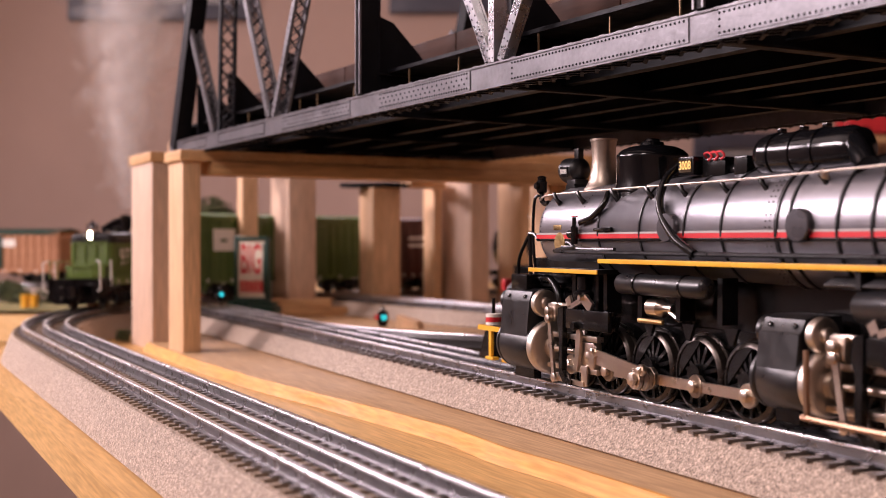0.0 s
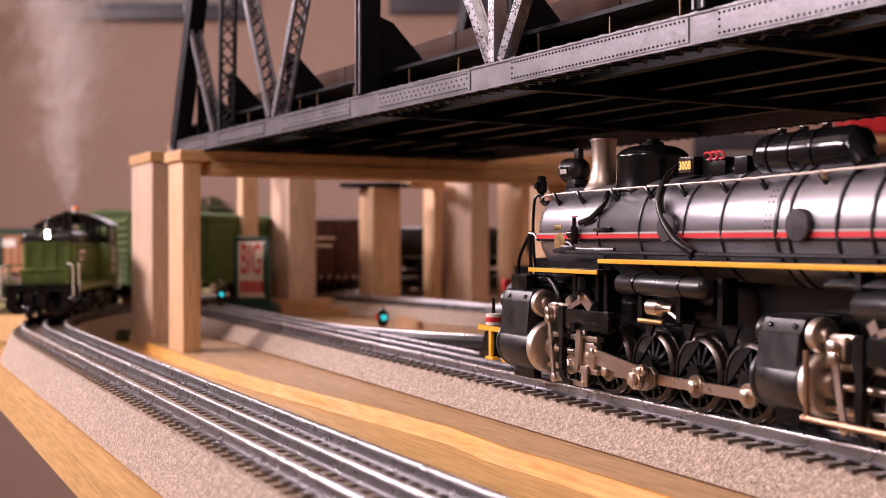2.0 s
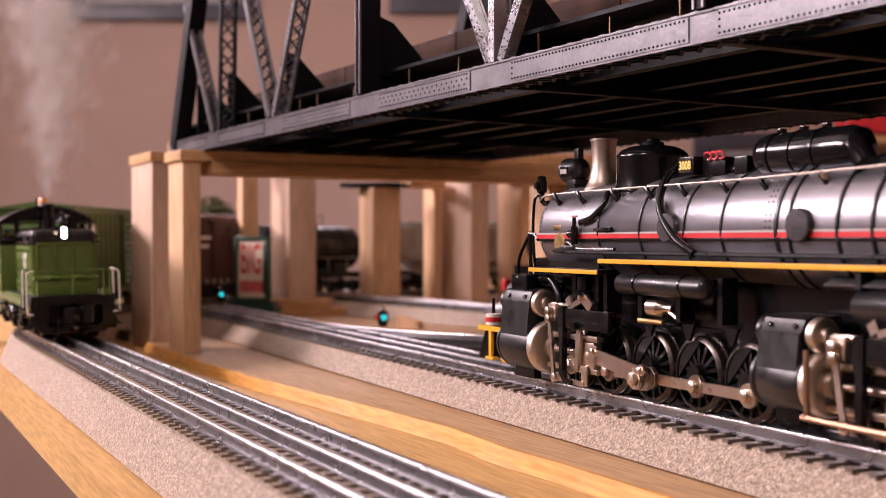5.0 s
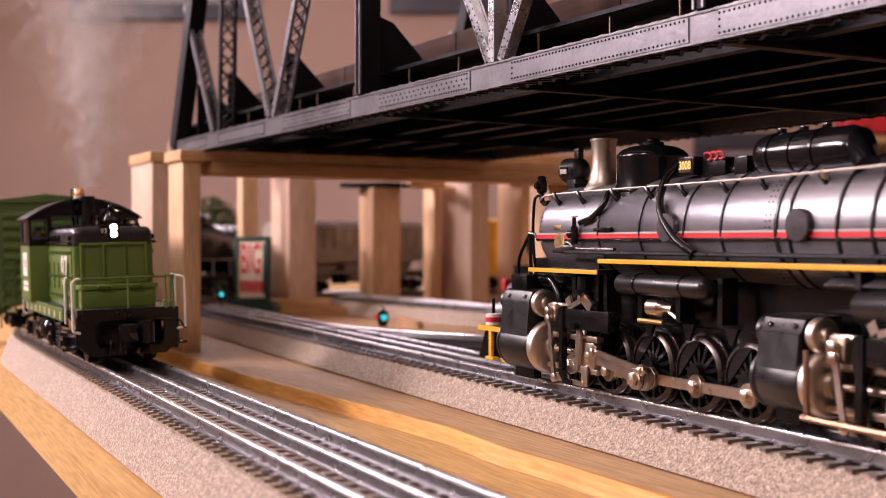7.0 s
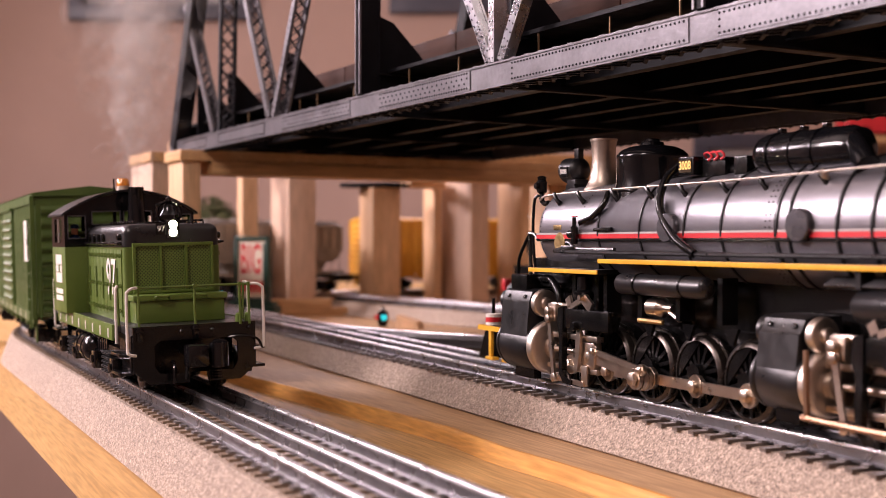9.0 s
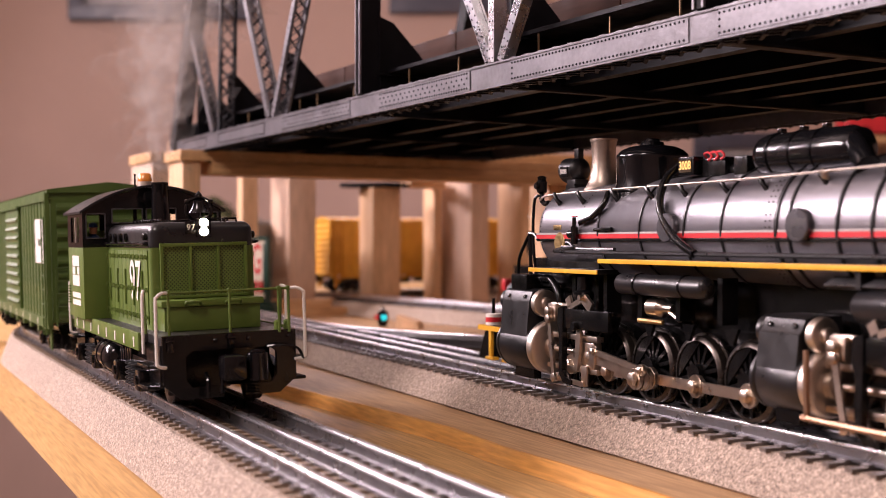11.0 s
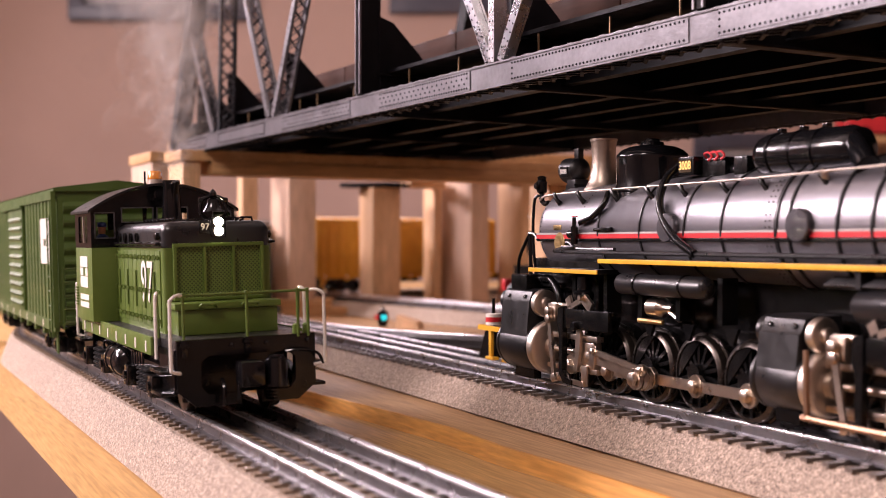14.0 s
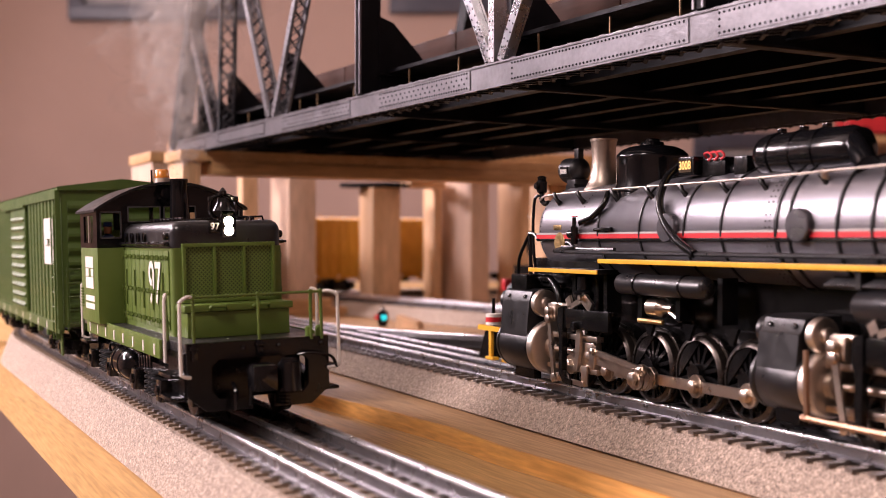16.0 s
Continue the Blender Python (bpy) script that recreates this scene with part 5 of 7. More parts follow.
def boxcar(label, L, H, mat, door_mat, emblem=None, W=0.0312, doors=(0.40, 0.63), group="freight cars"):
    """Ribbed boxcar: corrugated ends, doors, ladders, peaked roof with seams."""
    t = thing("boxcar", label, "model boxcar", group)
    z0, z1 = 0.0215, H
    body = part("body", box(B(), -L + 0.002, -0.002, -W + 0.0012, W - 0.0012, z0, z1), mat, t, smooth=False)
    roof = B()
    prism(roof, [(-W - 0.0008, z1), (-W - 0.0008, z1 + 0.0012), (0, z1 + 0.0052), (W + 0.0008, z1 + 0.0012), (W + 0.0008, z1)], -L, 0.0, "yz")
    part("roof", roof, mat, t, smooth=False)
    n = int(L / 0.016)
    first = None
    for k in range(n + 1):
        bm = B()
        x = -L + 0.001 + k * (L - 0.003) / n
        if first is None:
            prism(bm, [(-W - 0.001, z1 + 0.0012), (-W - 0.001, z1 + 0.0020), (0, z1 + 0.0061), (W + 0.001, z1 + 0.0020), (W + 0.001, z1 + 0.0012), (0, z1 + 0.0052)], 0, 0.0013, "yz")
            first = part("roof_seam", bm, mat, t, smooth=False)
            first.matrix_basis = pose(x, 0, 0)
        else:
            bm.free()
            again(first, pose(x, 0, 0))
    # corrugated ends
    for x, d in ((-0.002, 1), (-L + 0.002, -1)):
        first = None
        k = 0
        z = z0 + 0.004
        while z < z1 - 0.006:
            if first is None:
                bm = B()
                prism(bm, [(0, -0.0034), (d * 0.0022, -0.0008), (d * 0.0022, 0.0008), (0, 0.0034)], -W + 0.0045, W - 0.0045, "xz")
                first = part("end_rib", bm, mat, t)
                first.matrix_basis = pose(x, 0, z)
            else:
                again(first, pose(x, 0, z))
            z += 0.0078
        for s in (-1, 1):
            bm = B()
            box(bm, min(x, x + d * 0.0016), max(x, x + d * 0.0016), s * W - 0.0022, s * W + 0.0004, z0 - 0.001, z1)
            lx = x + d * 0.0030
            for yy in (s * (W - 0.012), s * (W - 0.003)):
                tube(bm, [(lx, yy, z0 - 0.002), (lx, yy, z0 + 0.034)], 0.0005, 6)
            for j in range(5):
                tube(bm, [(lx, s * (W - 0.012), z0 + 0.002 + j * 0.0075), (lx, s * (W - 0.003), z0 + 0.002 + j * 0.0075)], 0.0005, 6)
            part("end_ladder", bm, mat, t)
    door0, door1 = -L * doors[0], -L * doors[1]
    for s in (-1, 1):
        y0 = s * (W - 0.0012)
        first = None
        x = -0.0085
        while x > -L + 0.006:
            if not (door1 - 0.005 < x < door0 + 0.005):
                if first is None:
                    bm = B()
                    prism(bm, [(-0.0044, y0), (-0.0036, y0 + s * 0.0016), (0.0036, y0 + s * 0.0016), (0.0044, y0)], z0 + 0.002, z1 - 0.004, "xy")
                    first = part("side_rib", bm, mat, t)
                    first.matrix_basis = pose(x, 0, 0)
                else:
                    again(first, pose(x, 0, 0))
            x -= 0.0140
        a, b = sorted((y0, y0 + s * 0.0026))
        part("top_sill", box(B(), -L + 0.002, -0.002, a, b, z1 - 0.0045, z1), mat, t, smooth=False)
        part("bottom_sill", box(B(), -L + 0.002, -0.002, a, b, z0 - 0.0035, z0 + 0.0022), mat, t, smooth=False)
        for k in range(9):
            x = -0.012 - k * (L - 0.024) / 8
            part("sill_tab", box(B(), x - 0.003, x + 0.003, a, b, z0 - 0.0068, z0 - 0.0034), mat, t)
            c0, c1 = sorted((y0 + s * 0.0026, y0 + s * 0.0028))
            part("reflector", box(B(), x - 0.0011, x + 0.0011, c0, c1, z0 - 0.0030, z0 + 0.0012), WHITE, t)
        d0, d1 = sorted((y0 + s * 0.0004, y0 + s * 0.0026))
        door = part("door", box(B(), door1, door0, d0, d1, z0 + 0.001, z1 - 0.006, 0.0004), door_mat, t, "sliding car door")
        bm = B()
        e0, e1 = sorted((y0 + s * 0.0026, y0 + s * 0.0040))
        zz = z0 + 0.006
        while zz < z1 - 0.010:
            prism(bm, [(e0 if s > 0 else e1, zz - 0.0018), (e1 if s > 0 else e0, zz), (e0 if s > 0 else e1, zz + 0.0018)], door1 + 0.003, door0 - 0.003, "yz")
            zz += 0.0062
        part("door_rib", bm, door_mat, door)
        part("door_track", box(B(), door1 - 0.04, door0 + 0.004, min(e0, d0), e1 if s > 0 else d1, z1 - 0.0062, z1 - 0.0044), mat, t)
        if emblem:
            f0, f1 = sorted((y0 + s * 0.0016, y0 + s * 0.0019))
            for xx0, xx1, za, zb in emblem:
                part("emblem_bar", box(B(), xx0, xx1, f0, f1, za, zb), WHITE, t, "white emblem patch")
        bm = B()
        for j in range(8):
            zz = z0 + 0.003 + j * 0.0082
            tube(bm, [(-0.0055, y0 + s * 0.0036, zz), (-0.0155, y0 + s * 0.0036, zz)], 0.0005, 6)
        for xx in (-0.0055, -0.0155):
            tube(bm, [(xx, y0 + s * 0.0036, z0 - 0.007), (xx, y0 + s * 0.0036, z0 + 0.062)], 0.0005, 6)
        part("side_ladder", bm, mat, t)
        bm = B()
        prism(bm, [(-0.006, z0 - 0.003), (-0.006, z0 - 0.016), (-0.0095, z0 - 0.016), (-0.016, z0 - 0.003)], *sorted((y0, y0 + s * 0.0008)), "xz")
        part("sill_step", bm, mat, t)
    car_frame(t, L, BLACK)
    return t


def tank_car(label, L, mat):
    t = thing("tank_car", label, "model tank car", "freight cars")
    r, zc = 0.0290, 0.0600
    prof = [(0, 0.002), (0.002, r * 0.55), (0.006, r * 0.85), (0.012, r)]
    tank = prof + [(L - 0.020 - x, q) for x, q in reversed(prof)]
    body = part("tank", lathe(B(), tank, (-0.010, 0, zc), (-1, 0, 0), 32), mat, t, "glossy black tank barrel")
    for x in (-0.05, -L * 0.34, -L * 0.66, -L + 0.05):
        part("tank_band", lathe(B(), [(0, r + 0.0006), (0.002, r + 0.0006)], (x, 0, zc), (-1, 0, 0), 32), mat, body)
    part("dome", lathe(B(), [(-0.004, 0.011), (0.007, 0.011), (0.010, 0.008), (0.012, 0.002)], (-L / 2, 0, zc + r), (0, 0, 1), 20), mat, t)
    bm = B()
    box(bm, -L / 2 - 0.02, -L / 2 + 0.02, -0.016, 0.016, zc + r + 0.001, zc + r + 0.0022)
    for sx in (-0.02, 0.02):
        for sy in (-0.016, 0.016):
            tube(bm, [(-L / 2 + sx, sy, zc + r - 0.004), (-L / 2 + sx, sy, zc + r + 0.013)], 0.0006, 6)
    for sy in (-0.016, 0.016):
        tube(bm, [(-L / 2 - 0.02, sy, zc + r + 0.013), (-L / 2 + 0.02, sy, zc + r + 0.013)], 0.0006, 6)
    part("platform", bm, BLACK, t)
    part("walkway", box(B(), -L + 0.004, -0.004, -0.030, 0.030, 0.0245, 0.0275), BLACK, t)
    bm = B()
    for s in (-1, 1):
        tube(bm, [(-0.01, s * 0.031, 0.046), (-L + 0.01, s * 0.031, 0.046)], 0.0006, 6)
        for k in range(6):
            x = -0.014 - k * (L - 0.028) / 5
            tube(bm, [(x, s * 0.031, 0.0275), (x, s * 0.031, 0.046)], 0.0006, 6)
    part("side_rail", bm, GREY, t)
    for x in (-0.05, -L + 0.05):
        part("saddle", box(B(), x - 0.012, x + 0.012, -0.022, 0.022, 0.0275, 0.040), BLACK, t)
    car_frame(t, L, BLACK)
    return t


def hopper(label, L, mat):
    t = thing("covered_hopper", label, "model hopper car", "freight cars")
    W, H = 0.0305, 0.088
    bm = prism(B(), [(-L + 0.022, 0.040), (-L + 0.004, 0.056), (-L + 0.004, H), (-0.004, H), (-0.004, 0.056), (-0.022, 0.040)], -W, W, "xz")
    part("body", bm, mat, t, "weathered grey hopper body", smooth=False)
    prism_roof = prism(B(), [(-W - 0.001, H), (-W * 0.5, H + 0.0055), (W * 0.5, H + 0.0055), (W + 0.001, H)], -L + 0.003, -0.003, "yz")
    part("roof", prism_roof, mat, t, smooth=False)
    for k in range(3):
        x = -0.06 - k * (L - 0.12) / 2
        part("bay", prism(B(), [(x - 0.03, 0.0402), (x + 0.03, 0.0402), (x + 0.010, 0.014), (x - 0.010, 0.014)], -W + 0.006, W - 0.006, "xz"), mat, t, smooth=False)
    n = 14
    for s in (-1, 1):
        first = None
        for k in range(n):
            x = -0.012 - k * (L - 0.024) / (n - 1)
            if first is None:
                a, b = sorted((s * W, s * (W + 0.0016)))
                first = part("side_post", box(B(), -0.001, 0.001, a, b, 0.058, H), mat, t, smooth=False)
                first.matrix_basis = pose(x, 0, 0)
            else:
                again(first, pose(x, 0, 0))
        a, b = sorted((s * W, s * (W + 0.0004)))
        part("emblem_patch", lathe(B(), [(0, 0.010), (0.0004, 0.010)], (-L * 0.5, s * W, 0.072), (0, s, 0), 20), RUST, t, "faded orange emblem patch")
    bm = B()
    for k in range(6):
        lathe(bm, [(0, 0.006), (0.003, 0.006), (0.004, 0.004)], (-0.04 - k * (L - 0.08) / 5, 0, H + 0.0054), (0, 0, 1), 14)
    for s in (-1, 1):
        box(bm, -L + 0.006, -0.006, s * 0.021 - 0.004, s * 0.021 + 0.004, H + 0.0056, H + 0.0066)
    part("roof_walk", bm, mat, t)
    part("sill", box(B(), -L + 0.003, -0.003, -W, W, 0.0245, 0.0285), mat, t)
    for x in (-0.008, -L + 0.008):
        for y, z in ((-0.026, 0.062), (0.026, 0.062), (-0.012, 0.056), (0.012, 0.056)):
            part("end_strut", tube(B(), [(x, y, 0.028), (x, y, z)], 0.0008, 6), mat, t)
    car_frame(t, L, BLACK)
    return t


RUST = noisy(material("faded_orange", (0.38, 0.17, 0.08), 0.6), (0.34, 0.15, 0.07), (0.42, 0.2, 0.1), 80.0)
HOPPER_GREY = noisy(material("weathered_grey", (0.26, 0.23, 0.20), 0.6), (0.19, 0.165, 0.14), (0.32, 0.285, 0.25), 25.0, rough=(0.5, 0.75))

ENGINE = switcher()
DRIVER = doll()
EMB = [(-0.056, -0.022, 0.0705, 0.0825), (-0.056, -0.022, 0.0560, 0.0665), (-0.056, -0.043, 0.0667, 0.0703), (-0.033, -0.022, 0.0667, 0.0703)]
CARS = [
    (boxcar("dark green ribbed boxcar behind the switcher", 0.315, 0.0972, CAR_GREEN, CAR_GREEN, EMB, 0.0345, (0.43, 0.66)), 0.2455, 0.315),
    (boxcar("oxide red boxcar with plain sliding doors", 0.130, 0.0960, BROWN, BROWN, [(-0.05, -0.02, 0.07, 0.074), (-0.045, -0.02, 0.060, 0.064)]), 0.590, 0.130),
    (tank_car("glossy black tank car with dome platform", 0.190, BLACK), 0.743, 0.190),
    (hopper("weathered grey covered hopper car", 0.240, HOPPER_GREY), 0.971, 0.240),
    (boxcar("bright yellow ribbed boxcar", 0.280, 0.0960, CAR_YELLOW, CAR_YELLOW), 1.253, 0.280),
    (boxcar("bright yellow ribbed boxcar", 0.280, 0.0960, CAR_YELLOW, CAR_YELLOW), 1.575, 0.280),
]


# ---------------------------------------------------------------- the articulated steam engine
def driver(parent, x, pin):
    """Spoked driving wheel with bright tyre, counterweight and crank."""
    R = 0.0153
    w = new("driver")
    w.parent = parent
    w.matrix_basis = pose(x, 0, 0)
    for s in (1, -1):
        bm = B()
        prof = [(0, R - 0.0020), (0.0006, R - 0.0003), (0.0010, R), (0.0040, R), (0.0041, R + 0.0011), (0.0052, R + 0.0011), (0.0053, R - 0.0022), (0.0, R - 0.0020)]
        lathe_ring(bm, prof, (0, s * 0.0205, R), (0, -s, 0), 40)
        part("tyre", bm, TYRE, w, "dull steel tyre rim")
        bm = B()
        lathe(bm, [(0, 0.0030), (0.0004, 0.0036), (0.0035, 0.0036)], (0, s * 0.0204, R), (0, -s, 0), 20)
        for k in range(14):
            a = 2 * math.pi * k / 14 + 0.2
            bar(bm, (0.003 * math.cos(a), s * 0.0188, R + 0.003 * math.sin(a)), (0.0136 * math.cos(a), s * 0.0188, R + 0.0136 * math.sin(a)), 0.0014, 0.0016)
        # counterweight opposite the crank pin
        a0 = math.atan2(-pin[1], -pin[0])
        arcp = [(0.0136 * math.cos(a0 + k * 0.16), R + 0.0136 * math.sin(a0 + k * 0.16)) for k in range(-6, 7)]
        prism(bm, arcp, *sorted((s * 0.0183, s * 0.0200)), "xz")
        part("spokes", bm, BLACK, w)
        bm = B()
        lathe(bm, [(0, 0.0042), (0.002, 0.0040)], (0, s * 0.0204, R), (0, s, 0), 16)
        bar(bm, (0, s * 0.0212, R), (pin[0], s * 0.0212, R + pin[1]), 0.0018, 0.0052)
        part("crank", bm, BLACK, w)
        part("crank_pin", lathe(B(), [(0, 0.0024), (0.0062, 0.0024), (0.0066, 0.0018)], (pin[0], s * 0.0208, R + pin[1]), (0, s, 0), 14), ROD, w, "bright crank pin")
    part("axle", tube(B(), [(0, -0.019, R), (0, 0.019, R)], 0.0026, 10), BLACK, w)
    return w


TYRE = noisy(material("tyre_steel", (0.16, 0.14, 0.13), 0.32, 0.9), (0.045, 0.038, 0.034), (0.08, 0.068, 0.060), 150.0, rough=(0.25, 0.38))


def rod_bar(parent, p, q, h, w, big=0.0044):
    bm = B()
    bar(bm, p, q, w, h)
    for e in (p, q):
        lathe(bm, [(-w * 0.75, big), (-w * 0.55, big * 1.06), (w * 0.55, big * 1.06), (w * 0.75, big)], e, (0, 1, 0), 18)
        lathe(bm, [(w * 0.7, big * 0.62), (w * 0.7 + 0.001, big * 0.58), (w * 0.7 + 0.0014, big * 0.3)], e, (0, 1, 0), 6)
    return bm


def cylinder_block(eng, x0, x1, yc, zc, r, yv, zv, rv, ztop):
    """Piston cylinder below, valve chest above, with bright covers at both ends."""
    blk = new("cylinder")
    blk.parent = eng
    L = x0 - x1
    part("jacket", lathe(B(), [(0, r * 0.92), (0.0012, r), (L - 0.0012, r), (L, r * 0.95)], (x0, yc, zc), (-1, 0, 0), 40), SATIN_BLACK, blk, "satin black cylinder jacket")
    bm = B()
    prism(bm, [(yc - 0.006, zc), (yc + r * 0.93, zc + r * 0.30), (yc + r * 0.80, zv), (yv + rv * 0.98, zv + rv * 0.2), (yv + rv * 0.7, zv + rv * 0.85), (yv, zv + rv + 0.0004), (yv - 0.012, zv + rv + 0.0004), (yv - 0.014, zc)],
          x1 + 0.0012, x0 - 0.0006, "yz")
    part("steam_chest", bm, SATIN_BLACK, blk, "satin black steam chest")
    cov = [(0, r * 0.92), (0.0008, r * 1.02), (0.0046, r * 1.02), (0.0052, r * 0.99), (0.0056, r * 0.93), (0.0058, r * 0.60), (0.0058, r * 0.45), (0.0082, r * 0.43), (0.0086, r * 0.38), (0.0088, r * 0.20), (0.0100, r * 0.18)]
    part("cylinder_cover", lathe(B(), cov, (x1 - 0.0002, yc, zc), (-1, 0, 0), 40), SILVER, blk, "brushed nickel cylinder cover")
    part("cylinder_cover", lathe(B(), [(0, r * 0.92), (0.0008, r * 0.98), (0.0022, r * 0.98), (0.0026, r * 0.9)], (x0 + 0.0002, yc, zc), (1, 0, 0), 40), SATIN_BLACK, blk, "satin black cylinder cover")
    vc = [(0, rv * 0.95), (0.0008, rv * 1.06), (0.0034, rv * 1.06), (0.0039, rv * 1.02), (0.0042, rv * 0.94), (0.0043, rv * 0.5), (0.0060, rv * 0.46), (0.0063, rv * 0.40), (0.0064, rv * 0.2)]
    part("valve_cover", lathe(B(), vc, (x1 - 0.0002, yv, zv), (-1, 0, 0), 32), SILVER, blk, "brushed nickel valve cover")
    part("valve_cover", lathe(B(), [(0, rv * 0.9), (0.0008, rv), (0.0024, rv), (0.0028, rv * 0.9)], (x0 + 0.0002, yv, zv), (1, 0, 0), 32), SATIN_BLACK, blk, "satin black valve cover")
    bm = B()
    for k, x in enumerate((x0 - L * 0.22, x0 - L * 0.78)):
        lathe(bm, [(0, 0.0010), (0.0008, 0.0010), (0.0011, 0.0004)], (x, yv + rv * 0.86, zv + rv * 0.45), (0, 1, 0.5), 8)
    part("bolts", bm, BLACK, blk)
    part("drain_rack", box(B(), x1 + 0.004, x0 - 0.006, yc + 0.002, yc + 0.006, zc - r - 0.0032, zc - r + 0.0015), BLACK, blk)
    return blk


def engine_unit(loco, name, xs, cyl, sgn=1):
    """One set of running gear: drivers, rods, guides and cylinder on both sides."""
    pin = (-0.0045, -0.0042)
    R = 0.0153
    for x in xs:
        driver(loco, x, pin)
    for s in (1, -1):
        y = s * 0.0238
        gear = new("rods")
        gear.parent = loco
        pins = [(x + pin[0], y, R + pin[1]) for x in xs]
        for a, b in zip(pins, pins[1:]):
            part("side_rod", rod_bar(gear, a, b, 0.0042, 0.0016), ROD, gear, "bright nickel side rod")
        y2 = s * 0.0268
        ch = (cyl["x1"] - 0.038, y2, cyl["zc"] - 0.001)
        main_pin = (xs[2] + pin[0], y2, R + pin[1])
        part("main_rod", rod_bar(gear, ch, main_pin, 0.0044, 0.0018, 0.0046), ROD, gear, "bright nickel main rod")
        bm = B()
        for k in range(3):
            lathe(bm, [(0, 0.0052 - 0.0004 * k), (0.0018, 0.0052 - 0.0004 * k)], (main_pin[0], s * (0.0262 + 0.0021 * k), main_pin[2]), (0, s, 0), 14)
        lathe(bm, [(0, 0.0030), (0.0016, 0.0028), (0.002, 0.0015)], (main_pin[0], s * 0.0325, main_pin[2]), (0, s, 0), 6)
        part("crank_boss", bm, ROD, gear, "stacked bright crank bosses")
        # eccentric rod and union link
        part("eccentric_rod", rod_bar(gear, (main_pin[0] - 0.004, s * 0.0310, main_pin[2] + 0.004), (main_pin[0] + 0.034, s * 0.0300, main_pin[2] + 0.0085), 0.0026, 0.0012, 0.0024), ROD, gear)
        bm = B()
        box(bm, ch[0] - 0.006, ch[0] + 0.005, *sorted((s * 0.0245, s * 0.0290)), ch[2] - 0.0055, ch[2] + 0.0065, 0.0008)
        box(bm, ch[0] - 0.002, ch[0] + 0.003, *sorted((s * 0.0290, s * 0.0302)), ch[2] - 0.0135, ch[2] - 0.004, 0.0005)
        part("crosshead", bm, ROD, gear, "worn nickel crosshead")
        part("piston_rod", tube(B(), [(cyl["x1"] - 0.004, y2 - s * 0.001, cyl["zc"]), (ch[0], y2 - s * 0.001, cyl["zc"])], 0.0014, 10), ROD, gear)
        for dz in (0.0070, -0.0075):
            part("guide_bar", box(B(), cyl["x1"] - 0.046, cyl["x1"] - 0.002, *sorted((s * 0.0248, s * 0.0285)), cyl["zc"] + dz - 0.0012, cyl["zc"] + dz + 0.0012, 0.0003), ROD, gear, "polished guide bar")
        # combination lever and valve stem
        lx = cyl["x1"] - 0.011
        bm = B()
        bar(bm, (lx + 0.003, s * 0.0310, cyl["zv"] - 0.003), (lx - 0.003, s * 0.0318, cyl["zc"] - 0.0125), 0.0012, 0.0026)
        for x, z in ((lx + 0.003, cyl["zv"] - 0.003), (lx + 0.0026, cyl["zv"] - 0.0065), (lx - 0.003, cyl["zc"] - 0.0125)):
            lathe(bm, [(-0.001, 0.0021), (0.0012, 0.0021), (0.0016, 0.0010)], (x, s * 0.0314, z), (0, s, 0), 12)
        bar(bm, (lx - 0.003, s * 0.0305, cyl["zc"] - 0.0125), (ch[0], s * 0.0300, ch[2] - 0.0125), 0.0012, 0.0022)
        part("combination_lever", bm, ROD, gear, "slim nickel valve lever")
        bm = B()
        tube(bm, [(cyl["x1"] - 0.004, s * 0.0268, cyl["zv"]), (cyl["x1"] - 0.022, s * 0.0268, cyl["zv"])], 0.0011, 8)
        box(bm, lx - 0.001, lx + 0.006, *sorted((s * 0.0252, s * 0.0300)), cyl["zv"] - 0.0075, cyl["zv"] + 0.0005, 0.0005)
        box(bm, lx - 0.014, lx - 0.006, *sorted((s * 0.0255, s * 0.0295)), cyl["zv"] - 0.006, cyl["zv"] + 0.001, 0.0005)
        part("valve_gear", bm, ROD, gear)
        # black yoke that hangs round the guides, and the valve-gear frame
        gx = cyl["x1"] - 0.023
        bm = B()
        pts = [(gx + 0.001, 0.0385), (gx + 0.0055, 0.0375), (gx + 0.0062, 0.0300), (gx + 0.0045, 0.0245), (gx + 0.0048, 0.0075), (gx + 0.0010, 0.0035), (gx - 0.006, 0.0028), (gx - 0.006, 0.0052), (gx - 0.001, 0.0062), (gx + 0.0018, 0.0090), (gx + 0.0012, 0.0300)]
        prism(bm, pts, *sorted((s * 0.0292, s * 0.0318)), "xz")
        part("guide_yoke", bm, BLACK, gear, "black guide yoke")
        bm = B()
        box(bm, gx - 0.036, gx + 0.001, *sorted((s * 0.0288, s * 0.0312)), 0.0285, 0.0375, 0.0006)
        box(bm, gx - 0.036, gx + 0.001, *sorted((s * 0.0270, s * 0.0288)), 0.0355, 0.0375, 0.0003)
        lathe(bm, [(0, 0.0020), (0.0022, 0.0018)], (gx - 0.010, s * 0.0312, 0.0300), (0, s, 0), 12)
        part("link_frame", bm, BLACK, gear)
        bm = B()
        bar(bm, (gx - 0.004, s * 0.030, 0.0385), (gx - 0.015, s * 0.030, 0.0425), 0.0014, 0.0024)
        bar(bm, (gx - 0.015, s * 0.030, 0.0425), (gx - 0.021, s * 0.030, 0.0385), 0.0014, 0.0050)
        bar(bm, (gx - 0.003, s * 0.0300, 0.0390), (gx - 0.001, s * 0.030, 0.0425), 0.0014, 0.0040)
        tube(bm, [(gx - 0.015, s * 0.028, 0.0430), (gx - 0.015, s * 0.033, 0.0430)], 0.0013, 8)
        part("reverse_link", bm, ROD, gear)
